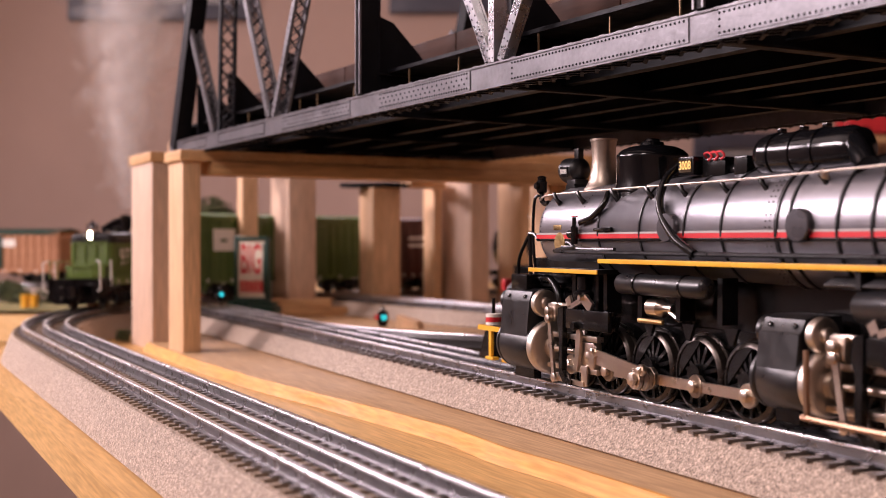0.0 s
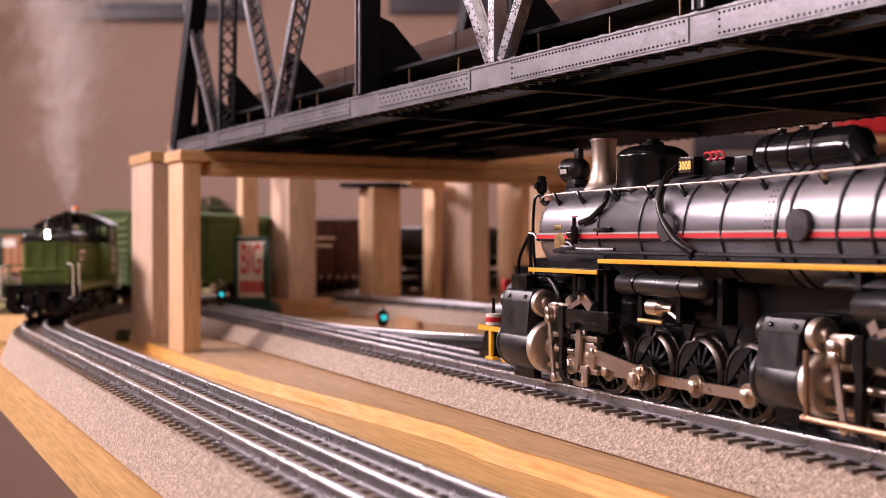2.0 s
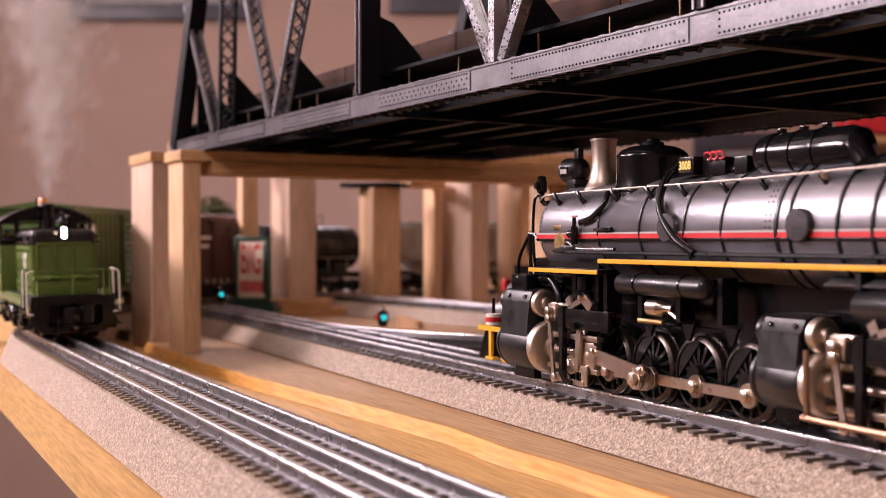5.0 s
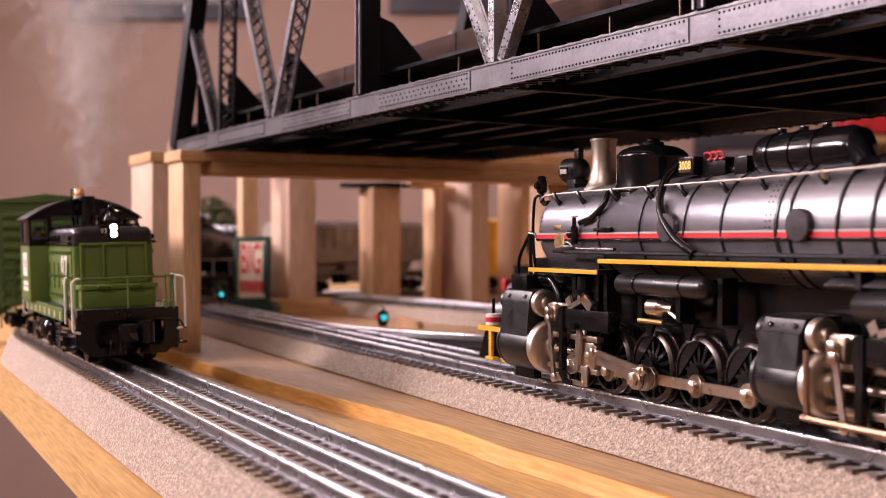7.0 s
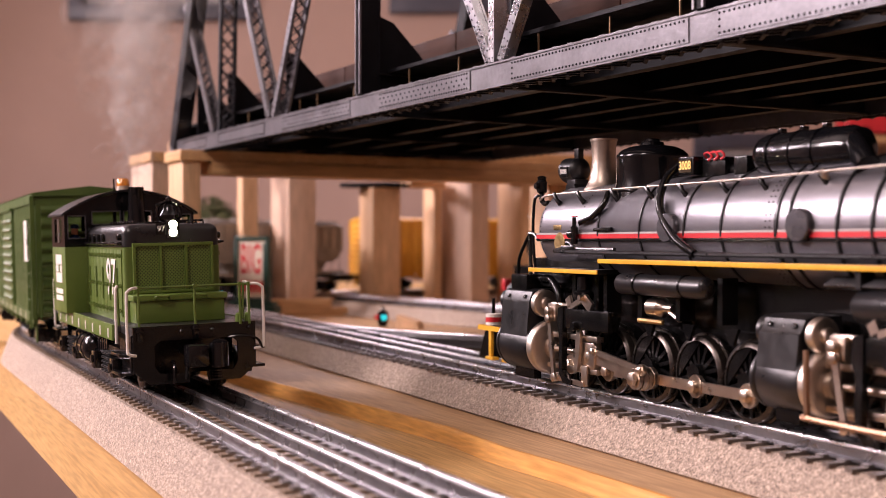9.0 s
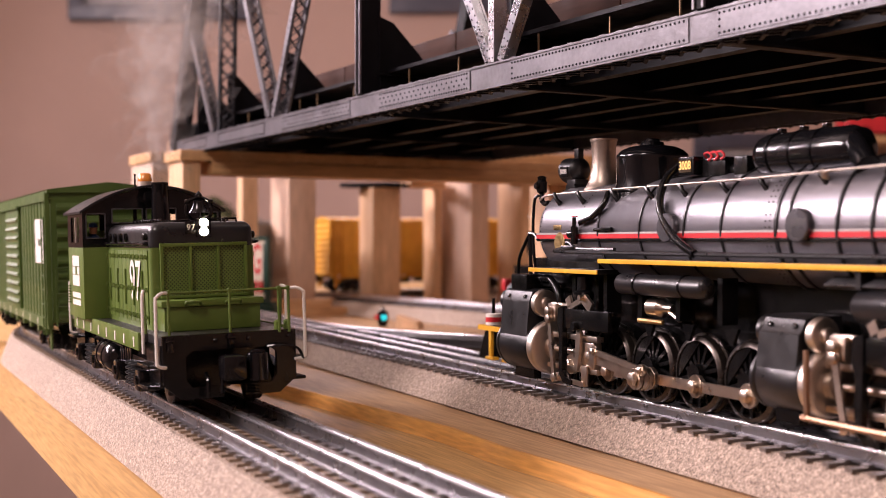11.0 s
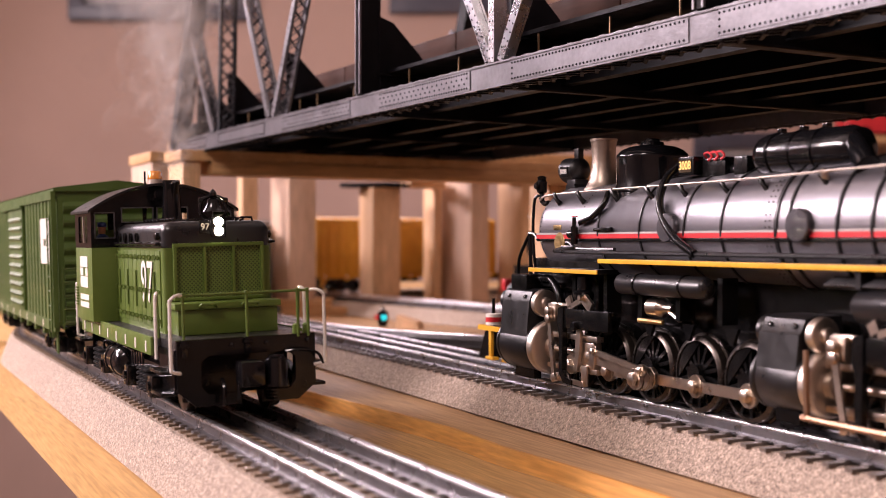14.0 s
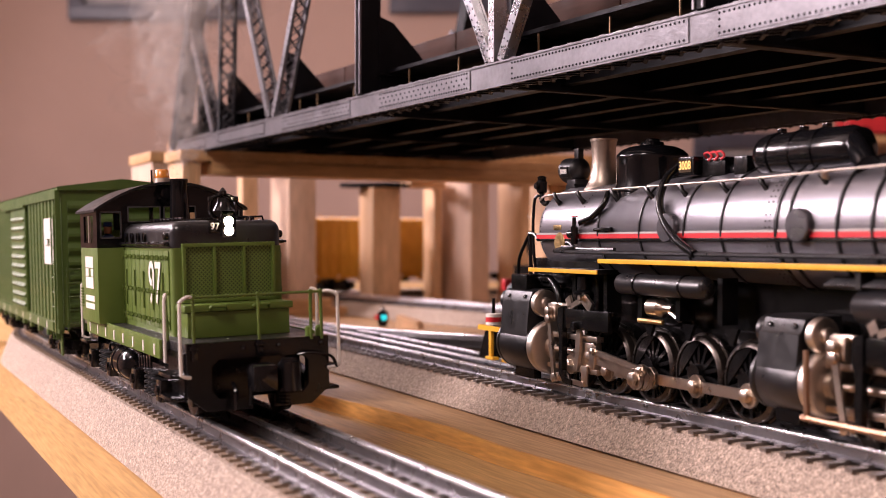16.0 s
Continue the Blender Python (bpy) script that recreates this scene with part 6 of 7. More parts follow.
        bm = B()
        prism(bm, [(gx - 0.0130, 0.0290), (gx - 0.0095, 0.0290), (gx - 0.0075, 0.0110), (gx - 0.0100, 0.0095), (gx - 0.0125, 0.0200)], *sorted((s * 0.0296, s * 0.0310)), "xz")
        part("expansion_link", bm, ROD, gear, "curved nickel expansion link")


def steam_locomotive():
    m = Matrix.Translation((S_NEAR.x, S_NEAR.y, RAILTOP)) @ Matrix.Rotation(math.atan2(S_DIR.y, S_DIR.x), 4, "Z")
    t = thing("steam_locomotive", "black articulated steam locomotive model with yellow running board edge", "model locomotive", m=m)
    zc = 0.0732
    # boiler, in courses
    part("smokebox", lathe(B(), [(0, 0.006), (0.0004, 0.0165), (0.0022, 0.0195), (0.0050, 0.0212), (0.0085, 0.0218), (0.060, 0.0220)], (0.1000, 0, zc), (-1, 0, 0), 64), BOILER, t, "graphite grey smokebox")
    boiler = part("boiler", lathe(B(), [(0, 0.0220), (0.0005, 0.0224), (0.122, 0.0238), (0.1222, 0.0242), (0.40, 0.0256)], (0.0400, 0, zc), (-1, 0, 0), 64), BOILER, t, "graphite grey boiler")
    for x, w, rr in ((0.0395, 0.0012, 0.0226), (0.0060, 0.0010, 0.0231), (-0.0260, 0.0010, 0.0234), (-0.0500, 0.0010, 0.0237), (-0.0820, 0.0016, 0.0245), (-0.0890, 0.0010, 0.0246), (-0.1130, 0.0011, 0.0248), (-0.1290, 0.0011, 0.0249), (-0.150, 0.0011, 0.0250), (-0.20, 0.0011, 0.0252)):
        part("boiler_band", lathe(B(), [(0, rr), (0.0001, rr + 0.0003), (w, rr + 0.0003), (w + 0.0001, rr)], (x, 0, zc), (-1, 0, 0), 64), SATIN_BLACK, boiler)
    bm = B()
    for x, r0, n in ((0.0925, 0.0219, 60), (0.0555, 0.0221, 60), (-0.0765, 0.0239, 64), (-0.0790, 0.0240, 64)):
        for k in range(n):
            a = 2 * math.pi * k / n
            d = Vector((0, math.cos(a), math.sin(a)))
            p = Vector((x, 0, zc)) + d * r0
            e = Vector((1, 0, 0))
            f = d.cross(e)
            q = [bm.verts.new(p + 0.00042 * (math.cos(j * math.pi / 2.5) * e + math.sin(j * math.pi / 2.5) * f)) for j in range(5)]
            tip = bm.verts.new(p + d * 0.00035)
            for j in range(5):
                bm.faces.new((q[j], q[(j + 1) % 5], tip))
    tagged(part("rivets", bm, SATIN_BLACK, boiler, "rings of rivet heads"), kind="stuff")
    for s in (1, -1):
        for z, h, mat, lab in ((0.0704, 0.0019, RED, "red lining stripe"), (0.0718, 0.0008, LINE_GREY, "thin white line"), (0.0686, 0.0009, BLACK, "thin black line")):
            for xa, xb in ((0.096, 0.040), (0.040, -0.082), (-0.082, -0.34)):
                bmx = B()
                ra, rb = (0.0219, 0.0221) if xa > 0.09 else ((0.0225, 0.0239) if xa > 0 else (0.0243, 0.0256))
                v = [bmx.verts.new(c) for c in ((xa, s * (ra + 0.0002), z - h / 2), (xb, s * (rb + 0.0002), z - h / 2), (xb, s * (rb + 0.0002), z + h / 2), (xa, s * (ra + 0.0002), z + h / 2),
                                                (xa, s * (ra - 0.0012), z - h / 2), (xb, s * (rb - 0.0012), z - h / 2), (xb, s * (rb - 0.0012), z + h / 2), (xa, s * (ra - 0.0012), z + h / 2))]
                for f in ((0, 1, 2, 3), (7, 6, 5, 4), (0, 4, 5, 1), (1, 5, 6, 2), (2, 6, 7, 3), (3, 7, 4, 0)):
                    bmx.faces.new([v[i] for i in f])
                part("lining", bmx, mat, boiler, lab, smooth=False)
    # stack, dome, headlight
    part("smokestack", lathe(B(), [(-0.004, 0.0105), (-0.0005, 0.0098), (0.0010, 0.0086), (0.0040, 0.0070), (0.0095, 0.0060), (0.0150, 0.0057), (0.0200, 0.0059), (0.0226, 0.0062), (0.0229, 0.0066), (0.0238, 0.0066), (0.0239, 0.0059), (0.0220, 0.0054), (0.016, 0.0050)],
                             (0.0695, 0, 0.0935), (0, 0, 1), 48), STACK, t, "warm brushed metal smokestack")
    dome = B()
    lathe(dome, [(-0.006, 0.0178), (0, 0.0172), (0.0040, 0.0162), (0.0140, 0.0160), (0.0152, 0.0163), (0.0165, 0.0160), (0.0185, 0.0140), (0.0200, 0.0105), (0.0208, 0.0055), (0.0222, 0.0050), (0.0226, 0.0036), (0.0236, 0.0030), (0.0240, 0.0006)], (0.0290, 0, 0.0905), (0, 0, 1), 48)
    part("sand_dome", dome, GLOSS, t, "gloss black sand dome")
    hl = B()
    lathe(hl, [(0, 0.0020), (0.002, 0.0052), (0.003, 0.0060), (0.0110, 0.0060), (0.0120, 0.0064), (0.0135, 0.0064), (0.0135, 0.0050), (0.009, 0.0042)], (0.0885, 0, 0.1038), (1, 0, 0), 24)
    box(hl, 0.0895, 0.0975, -0.0040, 0.0040, 0.0948, 0.0990, 0.0005)
    box(hl, 0.0905, 0.0945, -0.0016, 0.0016, 0.1090, 0.1145, 0.0004)
    prism(hl, [(0.086, 0.0925), (0.098, 0.0925), (0.096, 0.0965), (0.089, 0.0965)], -0.005, 0.005, "xz")
    h = part("headlamp", hl, SATIN_BLACK, t, "black headlamp on the smokebox")
    nb = part("number_board", box(B(), 0.0930, 0.1000, 0.0058, 0.0066, 0.1000, 0.1055, 0.0003), BLACK, h)
    letters("3008", 0.0034, WHITE, nb, Matrix.Translation((0.0965, 0.0068, 0.1028)) @ Matrix.Rotation(math.pi, 4, "Z") @ Matrix.Rotation(math.pi / 2, 4, "X"), label="white road number")
    mk = B()
    lathe(mk, [(0, 0.0012), (0.001, 0.0026), (0.006, 0.0028), (0.007, 0.0020), (0.0085, 0.0024), (0.0092, 0.0008)], (0.1060, 0.0135, 0.0920), (0, 0, 1), 16)
    lathe(mk, [(0, 0.0019), (0.001, 0.0015)], (0.1060, 0.0163, 0.0960), (0, 1, 0), 12)
    tube(mk, bent((0.106, 0.0135, 0.0920), (0.104, 0.0145, 0.0885), (0.098, 0.0160, 0.0868), (0.094, 0.0165, 0.0872)), 0.0013, 8)
    tube(mk, bent((0.1085, 0.0140, 0.0915), (0.1110, 0.0150, 0.0880), (0.1105, 0.0160, 0.070), (0.105, 0.0170, 0.045)), 0.0008, 8)
    part("marker_lamp", mk, BLACK, t, "black marker lamp with bent pipe")
    # number board lit from inside, with the turret and red wire loops behind it
    nb = part("number_board", box(B(), -0.0190, -0.0085, 0.0078, 0.0130, 0.0955, 0.1030, 0.0004), BLACK, t, "lit side number board")
    part("glass", box(B(), -0.0178, -0.0097, 0.0130, 0.0133, 0.0966, 0.1019), BOARD_DARK, nb)
    letters("3008", 0.0046, BOARD_LIT, nb, Matrix.Translation((-0.01375, 0.0135, 0.0993)) @ Matrix.Rotation(math.pi, 4, "Z") @ Matrix.Rotation(math.pi / 2, 4, "X") @ Matrix.Diagonal((0.9, 1.1, 1, 1)), label="glowing amber road number")
    tb = B()
    box(tb, -0.0350, -0.0195, -0.004, 0.0095, 0.0935, 0.1020, 0.0012)
    lathe(tb, [(0, 0.0035), (0.012, 0.0035)], (-0.034, 0.004, 0.0965), (-1, 0, 0), 14)
    box(tb, -0.049, -0.041, 0.0, 0.010, 0.094, 0.1015, 0.0006)
    box(tb, -0.115, -0.018, -0.006, 0.0075, 0.0915, 0.0955, 0.001)
    part("turret", tb, BLACK, t)
    for k in range(3):
        x = -0.022 - k * 0.004
        part("wire", tube(B(), bent((x, 0.008, 0.1018), (x - 0.001, 0.0105, 0.1036), (x - 0.0045, 0.0110, 0.1040), (x - 0.006, 0.0105, 0.1022), (x - 0.003, 0.010, 0.1010), n=5), 0.0005, 6), RED, t, "looped red wire")
    can = B()
    lathe(can, [(0, 0.002), (0.0008, 0.0055), (0.003, 0.0078), (0.006, 0.0084), (0.048, 0.0084), (0.052, 0.0070), (0.054, 0.003)], (-0.0540, 0.0060, 0.1005), (-1, 0, 0), 32)
    heater = part("feedwater_heater", can, GLOSS, t, "gloss black feedwater heater")
    for x in (-0.064, -0.076, -0.088):
        part("heater_band", lathe(B(), [(0, 0.0084), (0.0001, 0.0089), (0.0012, 0.0089), (0.0013, 0.0084)], (x, 0.0060, 0.1005), (-1, 0, 0), 32), GLOSS, heater)
        part("band_lug", box(B(), x - 0.0018, x + 0.0004, 0.0045, 0.0075, 0.1088, 0.1106, 0.0003), GLOSS, heater)
    part("steam_pipe", tube(B(), bent((-0.095, 0.006, 0.1030), (-0.104, 0.008, 0.1025), (-0.112, 0.012, 0.0975), (-0.118, 0.015, 0.0930)), 0.0042, 16), GLOSS, t, "thick bent black steam pipe")
    part("safety_valve", lathe(B(), [(0, 0.0012), (0.002, 0.0016), (0.004, 0.0008)], (-0.1020, 0.0185, 0.0895), (0, 0.5, 1), 12), SILVER, t)
    # running boards
    for s in (1, -1):
        for xa, xb, z in ((0.0890, 0.0270, 0.0536), (0.0262, -0.34, 0.0586)):
            a, b = sorted((s * 0.0195, s * 0.0300))
            brd = part("running_board", box(B(), xb, xa, a, b, z, z + 0.0020), SATIN_BLACK, t)
            a, b = sorted((s * 0.0300, s * 0.0306))
            part("board_edge", box(B(), xb, xa, a, b, z, z + 0.0019, 0.0001), YELLOW, brd, "bright yellow board edge")
        rr = B()
        tube(rr, bent((0.104, s * 0.0155, 0.0888), (0.094, s * 0.0182, 0.0905), (0.07, s * 0.0186, 0.0912), (0.0, s * 0.0192, 0.0914), (-0.07, s * 0.0200, 0.0916), (-0.16, s * 0.0208, 0.0930), (-0.33, s * 0.0212, 0.0935)), 0.00048, 8)
        rail = part("handrail", rr, SILVER, t, "thin bright handrail")
        for x in (0.084, 0.062, 0.033, 0.006, -0.018, -0.045, -0.068, -0.100, -0.13, -0.17):
            bm = tube(B(), [(x, s * 0.0191, 0.0913), (x - 0.0025, s * 0.0192, 0.0885), (x - 0.004, s * 0.0178, 0.0862)], [0.0011, 0.0009, 0.0014], 8)
            part("rail_stand", bm, BLACK, rail)
        # pipes and valves on the boiler side
        y = s * 0.0245
        part("sand_pipe", tube(B(), bent((0.0375, s * 0.0178, 0.0905), (0.0352, s * 0.0215, 0.0850), (0.0430, s * 0.0230, 0.0792), (0.0530, s * 0.0232, 0.0768)), 0.0013, 10), BLACK, t, "black bent sand pipe")
        part("feed_pipe", tube(B(), bent((-0.0060, s * 0.0105, 0.1000), (-0.0058, s * 0.0175, 0.0935), (-0.0110, s * 0.0238, 0.0820), (-0.0240, s * 0.0264, 0.0700), (-0.0380, s * 0.0266, 0.0632)), 0.0017, 12), GLOSS, t, "gloss black feed pipe")
        bm = tube(B(), bent((0.066, s * 0.0250, 0.0655), (0.052, s * 0.0262, 0.0652), (0.040, s * 0.0262, 0.0632), (-0.34, s * 0.0262, 0.0632)), 0.0010, 8)
        tube(bm, bent((0.062, s * 0.0252, 0.0676), (0.058, s * 0.0256, 0.0672), (0.050, s * 0.0258, 0.0648), (0.02, s * 0.0258, 0.0646)), 0.0009, 8)
        part("pipe_run", bm, SATIN_BLACK, t, "long pipe above the running board")
        vb = B()
        lathe(vb, [(0, 0.0016), (0.008, 0.0017), (0.0085, 0.0010), (0.0125, 0.0009)], (0.0562, s * 0.0244, 0.0668), (0, 0, 1), 12)
        lathe(vb, [(0, 0.002), (0.004, 0.002)], (0.0562, s * 0.0244, 0.0715), (1, 0, 0), 10)
        part("check_valve", vb, BLACK, t)
        part("valve_wheel", lathe(B(), [(0, 0.0018), (0.0006, 0.0018)], (0.0562, s * 0.0244, 0.0795), (0, 0, 1), 12), RED, t, "small red hand wheel")
        bm = tube(B(), [(0.040, s * 0.0236, 0.0734), (0.026, s * 0.0238, 0.0734)], 0.0008, 6)
        box(bm, 0.0260, 0.0330, *sorted((s * 0.0228, s * 0.0246)), 0.0727, 0.0744, 0.0003)
        part("step", bm, BLACK, t)
        disc = lathe(B(), [(0, 0.0048), (0.0004, 0.0050), (0.0008, 0.0046)], (0.0735, s * 0.0216, 0.0675), (0, s, 0), 28)
        part("maker_plate", disc, BRASS, t, "round brass maker plate")
        part("maker_plate", box(B(), 0.0725, 0.0795, *sorted((s * 0.0214, s * 0.0222)), 0.0735, 0.0760, 0.0002), BRASS, t, "small brass plate")
        bm = B()
        for k in range(4):
            box(bm, 0.0735, 0.0785, *sorted((s * 0.0222, s * 0.0223)), 0.0738 + 0.00055 * k, 0.0740 + 0.00055 * k)
        part("plate_lines", bm, BLACK, t)
        for x in (-0.0170, -0.0960):
            rr = 0.0238 if x > -0.05 else 0.0248
            pc = lathe(B(), [(0, 0.0060), (0.0026, 0.0060), (0.0031, 0.0056), (0.0033, 0.0030)], (x, s * (rr - 0.0012), zc + 0.0005), (0, s, 0), 32)
            cover = part("washout_cover", pc, STEEL_MID, t, "round dark grey cover standing off the boiler")
        # reservoirs and pipe coils under the board
        for xa, xb, r0, z in ((0.0165, -0.0475, 0.0044, 0.0500), (-0.124, -0.235, 0.0054, 0.0470)):
            L = xa - xb
            prof = [(0, 0.0010), (0.0012, r0 * 0.75), (0.0030, r0), (L - 0.003, r0), (L - 0.0012, r0 * 0.75), (L, 0.001)]
            res = part("air_reservoir", lathe(B(), prof, (xa, s * 0.0258, z), (-1, 0, 0), 28), SATIN_BLACK, t, "satin black air reservoir")
            for f in (0.25, 0.75):
                part("strap", lathe(B(), [(0, r0), (0.0001, r0 + 0.0004), (0.0011, r0 + 0.0004), (0.0012, r0)], (xa - L * f, s * 0.0258, z), (-1, 0, 0), 28), BLACK, res)
        bm = B()
        for k in range(4):
            tube(bm, [(-0.112, s * (0.0240 + 0.0014 * k), 0.0560 - 0.0008 * k), (-0.26, s * (0.0240 + 0.0014 * k), 0.0560 - 0.0008 * k)], 0.0006, 6)
        for x in (-0.128, -0.165, -0.20):
            box(bm, x - 0.001, x + 0.001, *sorted((s * 0.0230, s * 0.0292)), 0.0525, 0.0585)
        part("cooling_coil", bm, SATIN_BLACK, t, "bundle of thin black pipes")
        pump = B()
        lathe(pump, [(0, 0.0015), (0.001, 0.0042), (0.0085, 0.0044), (0.0095, 0.0036), (0.0115, 0.0020), (0.0160, 0.0018)], (0.0000, s * 0.0205, 0.0405), (-1, 0, 0), 20)
        tube(pump, [(-0.012, s * 0.0205, 0.0395), (-0.022, s * 0.0215, 0.0360)], 0.0010, 8)
        part("power_reverse", pump, ROD, t, "small nickel reverse cylinder")
        sp = B()
        for k in range(16):
            lathe(sp, [(0, 0.0007), (0.0003, 0.0011), (0.0007, 0.0011), (0.001, 0.0007)], (0.0040 - k * 0.0011, s * 0.0240, 0.0348), (-1, 0, 0), 8)
        part("spring", sp, BRASS, t, "coiled brass spring")
        hang = B()
        for k in range(5):
            x = 0.058 - k * 0.027
            box(hang, x - 0.0015, x + 0.0015, *sorted((s * 0.0160, s * 0.0235)), 0.036, 0.054)
            prism(hang, [(x - 0.010, 0.0350), (x - 0.002, 0.0350), (x - 0.005, 0.0285), (x - 0.007, 0.0285)], *sorted((s * 0.0215, s * 0.0230)), "xz")
        lathe(hang, [(0, 0.0035), (0.003, 0.0048), (0.005, 0.0048), (0.006, 0.0030), (0.012, 0.0030)], (0.0485, s * 0.0240, 0.0400), (0, 0, 1), 16)
        tube(hang, bent((0.088, s * 0.024, 0.0500), (0.075, s * 0.026, 0.0500), (0.068, s * 0.026, 0.0440), (0.066, s * 0.026, 0.0380)), 0.0018, 10)
        tube(hang, [(0.110, s * 0.022, 0.0480), (0.070, s * 0.022, 0.0475)], 0.0016, 8)
        part("pipe_bracket", hang, BLACK, t)
        ladder = B()
        tube(ladder, bent((0.1180, s * 0.0205, 0.0490), (0.1165, s * 0.0205, 0.0600), (0.1060, s * 0.0205, 0.0718), n=4), 0.0009, 8)
        tube(ladder, [(0.1060, s * 0.0205, 0.0722), (0.1040, s * 0.0205, 0.0490)], 0.0010, 8)
        tube(ladder, bent((0.1060, s * 0.0205, 0.0722), (0.1005, s * 0.0205, 0.0715), (0.0965, s * 0.0210, 0.0690), n=4), 0.0009, 8)
        part("front_handrail", ladder, BLACK, t, "black angled front handrail")
    # frames
    part("frame", box(B(), -0.34, 0.135, -0.0125, 0.0125, 0.0100, 0.0330), BLACK, t)
    part("saddle", box(B(), 0.048, 0.110, -0.0165, 0.0165, 0.0330, 0.0600, 0.002), BLACK, t)
    part("ash_pan", box(B(), -0.34, 0.046, -0.0105, 0.0105, 0.0330, 0.0560), BLACK, t)
    engine_unit(t, "front", [0.0632, 0.0316, 0.0, -0.0316, -0.0632], dict(x1=0.0760, zc=0.0175, zv=0.0385))
    for s in (1, -1):
        cylinder_block(t, 0.1120, 0.0830, s * 0.0225, 0.0175, 0.0128, s * 0.0265, 0.0385, 0.0062, 0.048)
        cylinder_block(t, -0.0850, -0.1070, s * 0.0250, 0.0200, 0.0112, s * 0.0270, 0.0365, 0.0058, 0.044)
    engine_unit(t, "rear", [-0.1360, -0.1676, -0.1992, -0.2308, -0.2624], dict(x1=-0.1110, zc=0.0200, zv=0.0365))
    for s in (1, -1):
        part("chest_box", box(B(), 0.0920, 0.1080, *sorted((s * 0.0150, s * 0.0300)), 0.0440, 0.0520, 0.0008), BLACK, t)
        part("brake_pipe", tube(B(), bent((-0.112, s * 0.0362, 0.032), (-0.1125, s * 0.0362, 0.012), (-0.118, s * 0.0362, 0.0095), (-0.20, s * 0.0362, 0.0092)), 0.0011, 8), COPPER_DULL, t, "dull copper pipe")
    # pilot deck with yellow steps and a flag lamp
    deck = part("pilot_deck", box(B(), 0.1120, 0.1620, -0.0205, 0.0205, 0.0205, 0.0228, 0.0004), SATIN_BLACK, t, "pilot deck with yellow edges")
    part("deck_edge", box(B(), 0.1120, 0.1622, 0.0206, 0.0212, 0.0204, 0.0230), YELLOW, deck, "yellow deck edge")
    part("deck_edge", box(B(), 0.1622, 0.1628, -0.0205, 0.0212, 0.0204, 0.0230), YELLOW, deck, "yellow deck edge")
    part("deck_edge", box(B(), 0.1205, 0.1330, 0.0190, 0.0196, 0.0285, 0.0305), YELLOW, deck, "yellow step edge")
    part("deck_edge", box(B(), 0.1130, 0.1180, 0.0200, 0.0208, 0.0455, 0.0480), YELLOW, deck, "yellow step edge")
    for x in (0.1500, 0.1310):
        bm = B()
        box(bm, x - 0.0014, x + 0.0014, 0.0188, 0.0206, 0.0060, 0.0205, 0.0003)
        box(bm, x - 0.0055, x + 0.0035, 0.0178, 0.0216, 0.0050, 0.0066, 0.0003)
        part("step_bracket", bm, YELLOW, deck, "yellow step bracket")
    lamp = part("flag_lamp", lathe(B(), [(0, 0.0042), (0.0016, 0.0042)], (0.1545, 0.0160, 0.0232), (0, 0, 1), 20), WHITE, t, "red and white banded lamp")
    part("lamp_band", lathe(B(), [(0, 0.0043), (0.0026, 0.0043)], (0.1545, 0.0160, 0.0248), (0, 0, 1), 20), RED, lamp, "red lamp band")
    part("lamp_top", lathe(B(), [(0, 0.0042), (0.0016, 0.0042), (0.0020, 0.0030)], (0.1545, 0.0160, 0.0274), (0, 0, 1), 20), WHITE, lamp)
    part("flag_pin", tube(B(), [(0.1545, 0.0160, 0.0292), (0.1545, 0.0160, 0.0375)], [0.0011, 0.0008], 8), BLACK, lamp)
    part("cut_lever", tube(B(), bent((0.1400, 0.0170, 0.0230), (0.1400, 0.0170, 0.0300), (0.1340, 0.0170, 0.0315), (0.1180, 0.0175, 0.0310), n=4), 0.0013, 8), SATIN_BLACK, t)
    part("pilot", prism(B(), [(0.150, 0.0205), (0.162, 0.0205), (0.170, 0.0045), (0.160, 0.0045)], -0.017, 0.017, "xz"), BLACK, t)
    return t


BRASS = noisy(material("aged_brass", (0.42, 0.29, 0.13), 0.4, 1.0), (0.34, 0.23, 0.10), (0.5, 0.36, 0.17), 300.0, rough=(0.3, 0.5))
STACK = noisy(material("stack_bronze", (0.42, 0.35, 0.29), 0.38, 0.9), (0.38, 0.31, 0.255), (0.47, 0.40, 0.335), 120.0, rough=(0.34, 0.46))
COPPER_DULL = noisy(material("dull_copper", (0.33, 0.21, 0.14), 0.42, 0.9), (0.28, 0.17, 0.11), (0.38, 0.25, 0.17), 120.0)
BOARD_DARK = material("board_glass", (0.05, 0.035, 0.02), 0.2)
steam_locomotive()


# ---------------------------------------------------------------- beyond the tracks
board("table_wing", [(-0.395, 1.21), (-0.60, 1.25), (-1.25, 1.55), (-1.25, 2.9), (-0.30, 2.9), (-0.30, 1.5)], LOW - 0.0222, LOW - 0.0042, PLY, "plywood wing of the layout table")


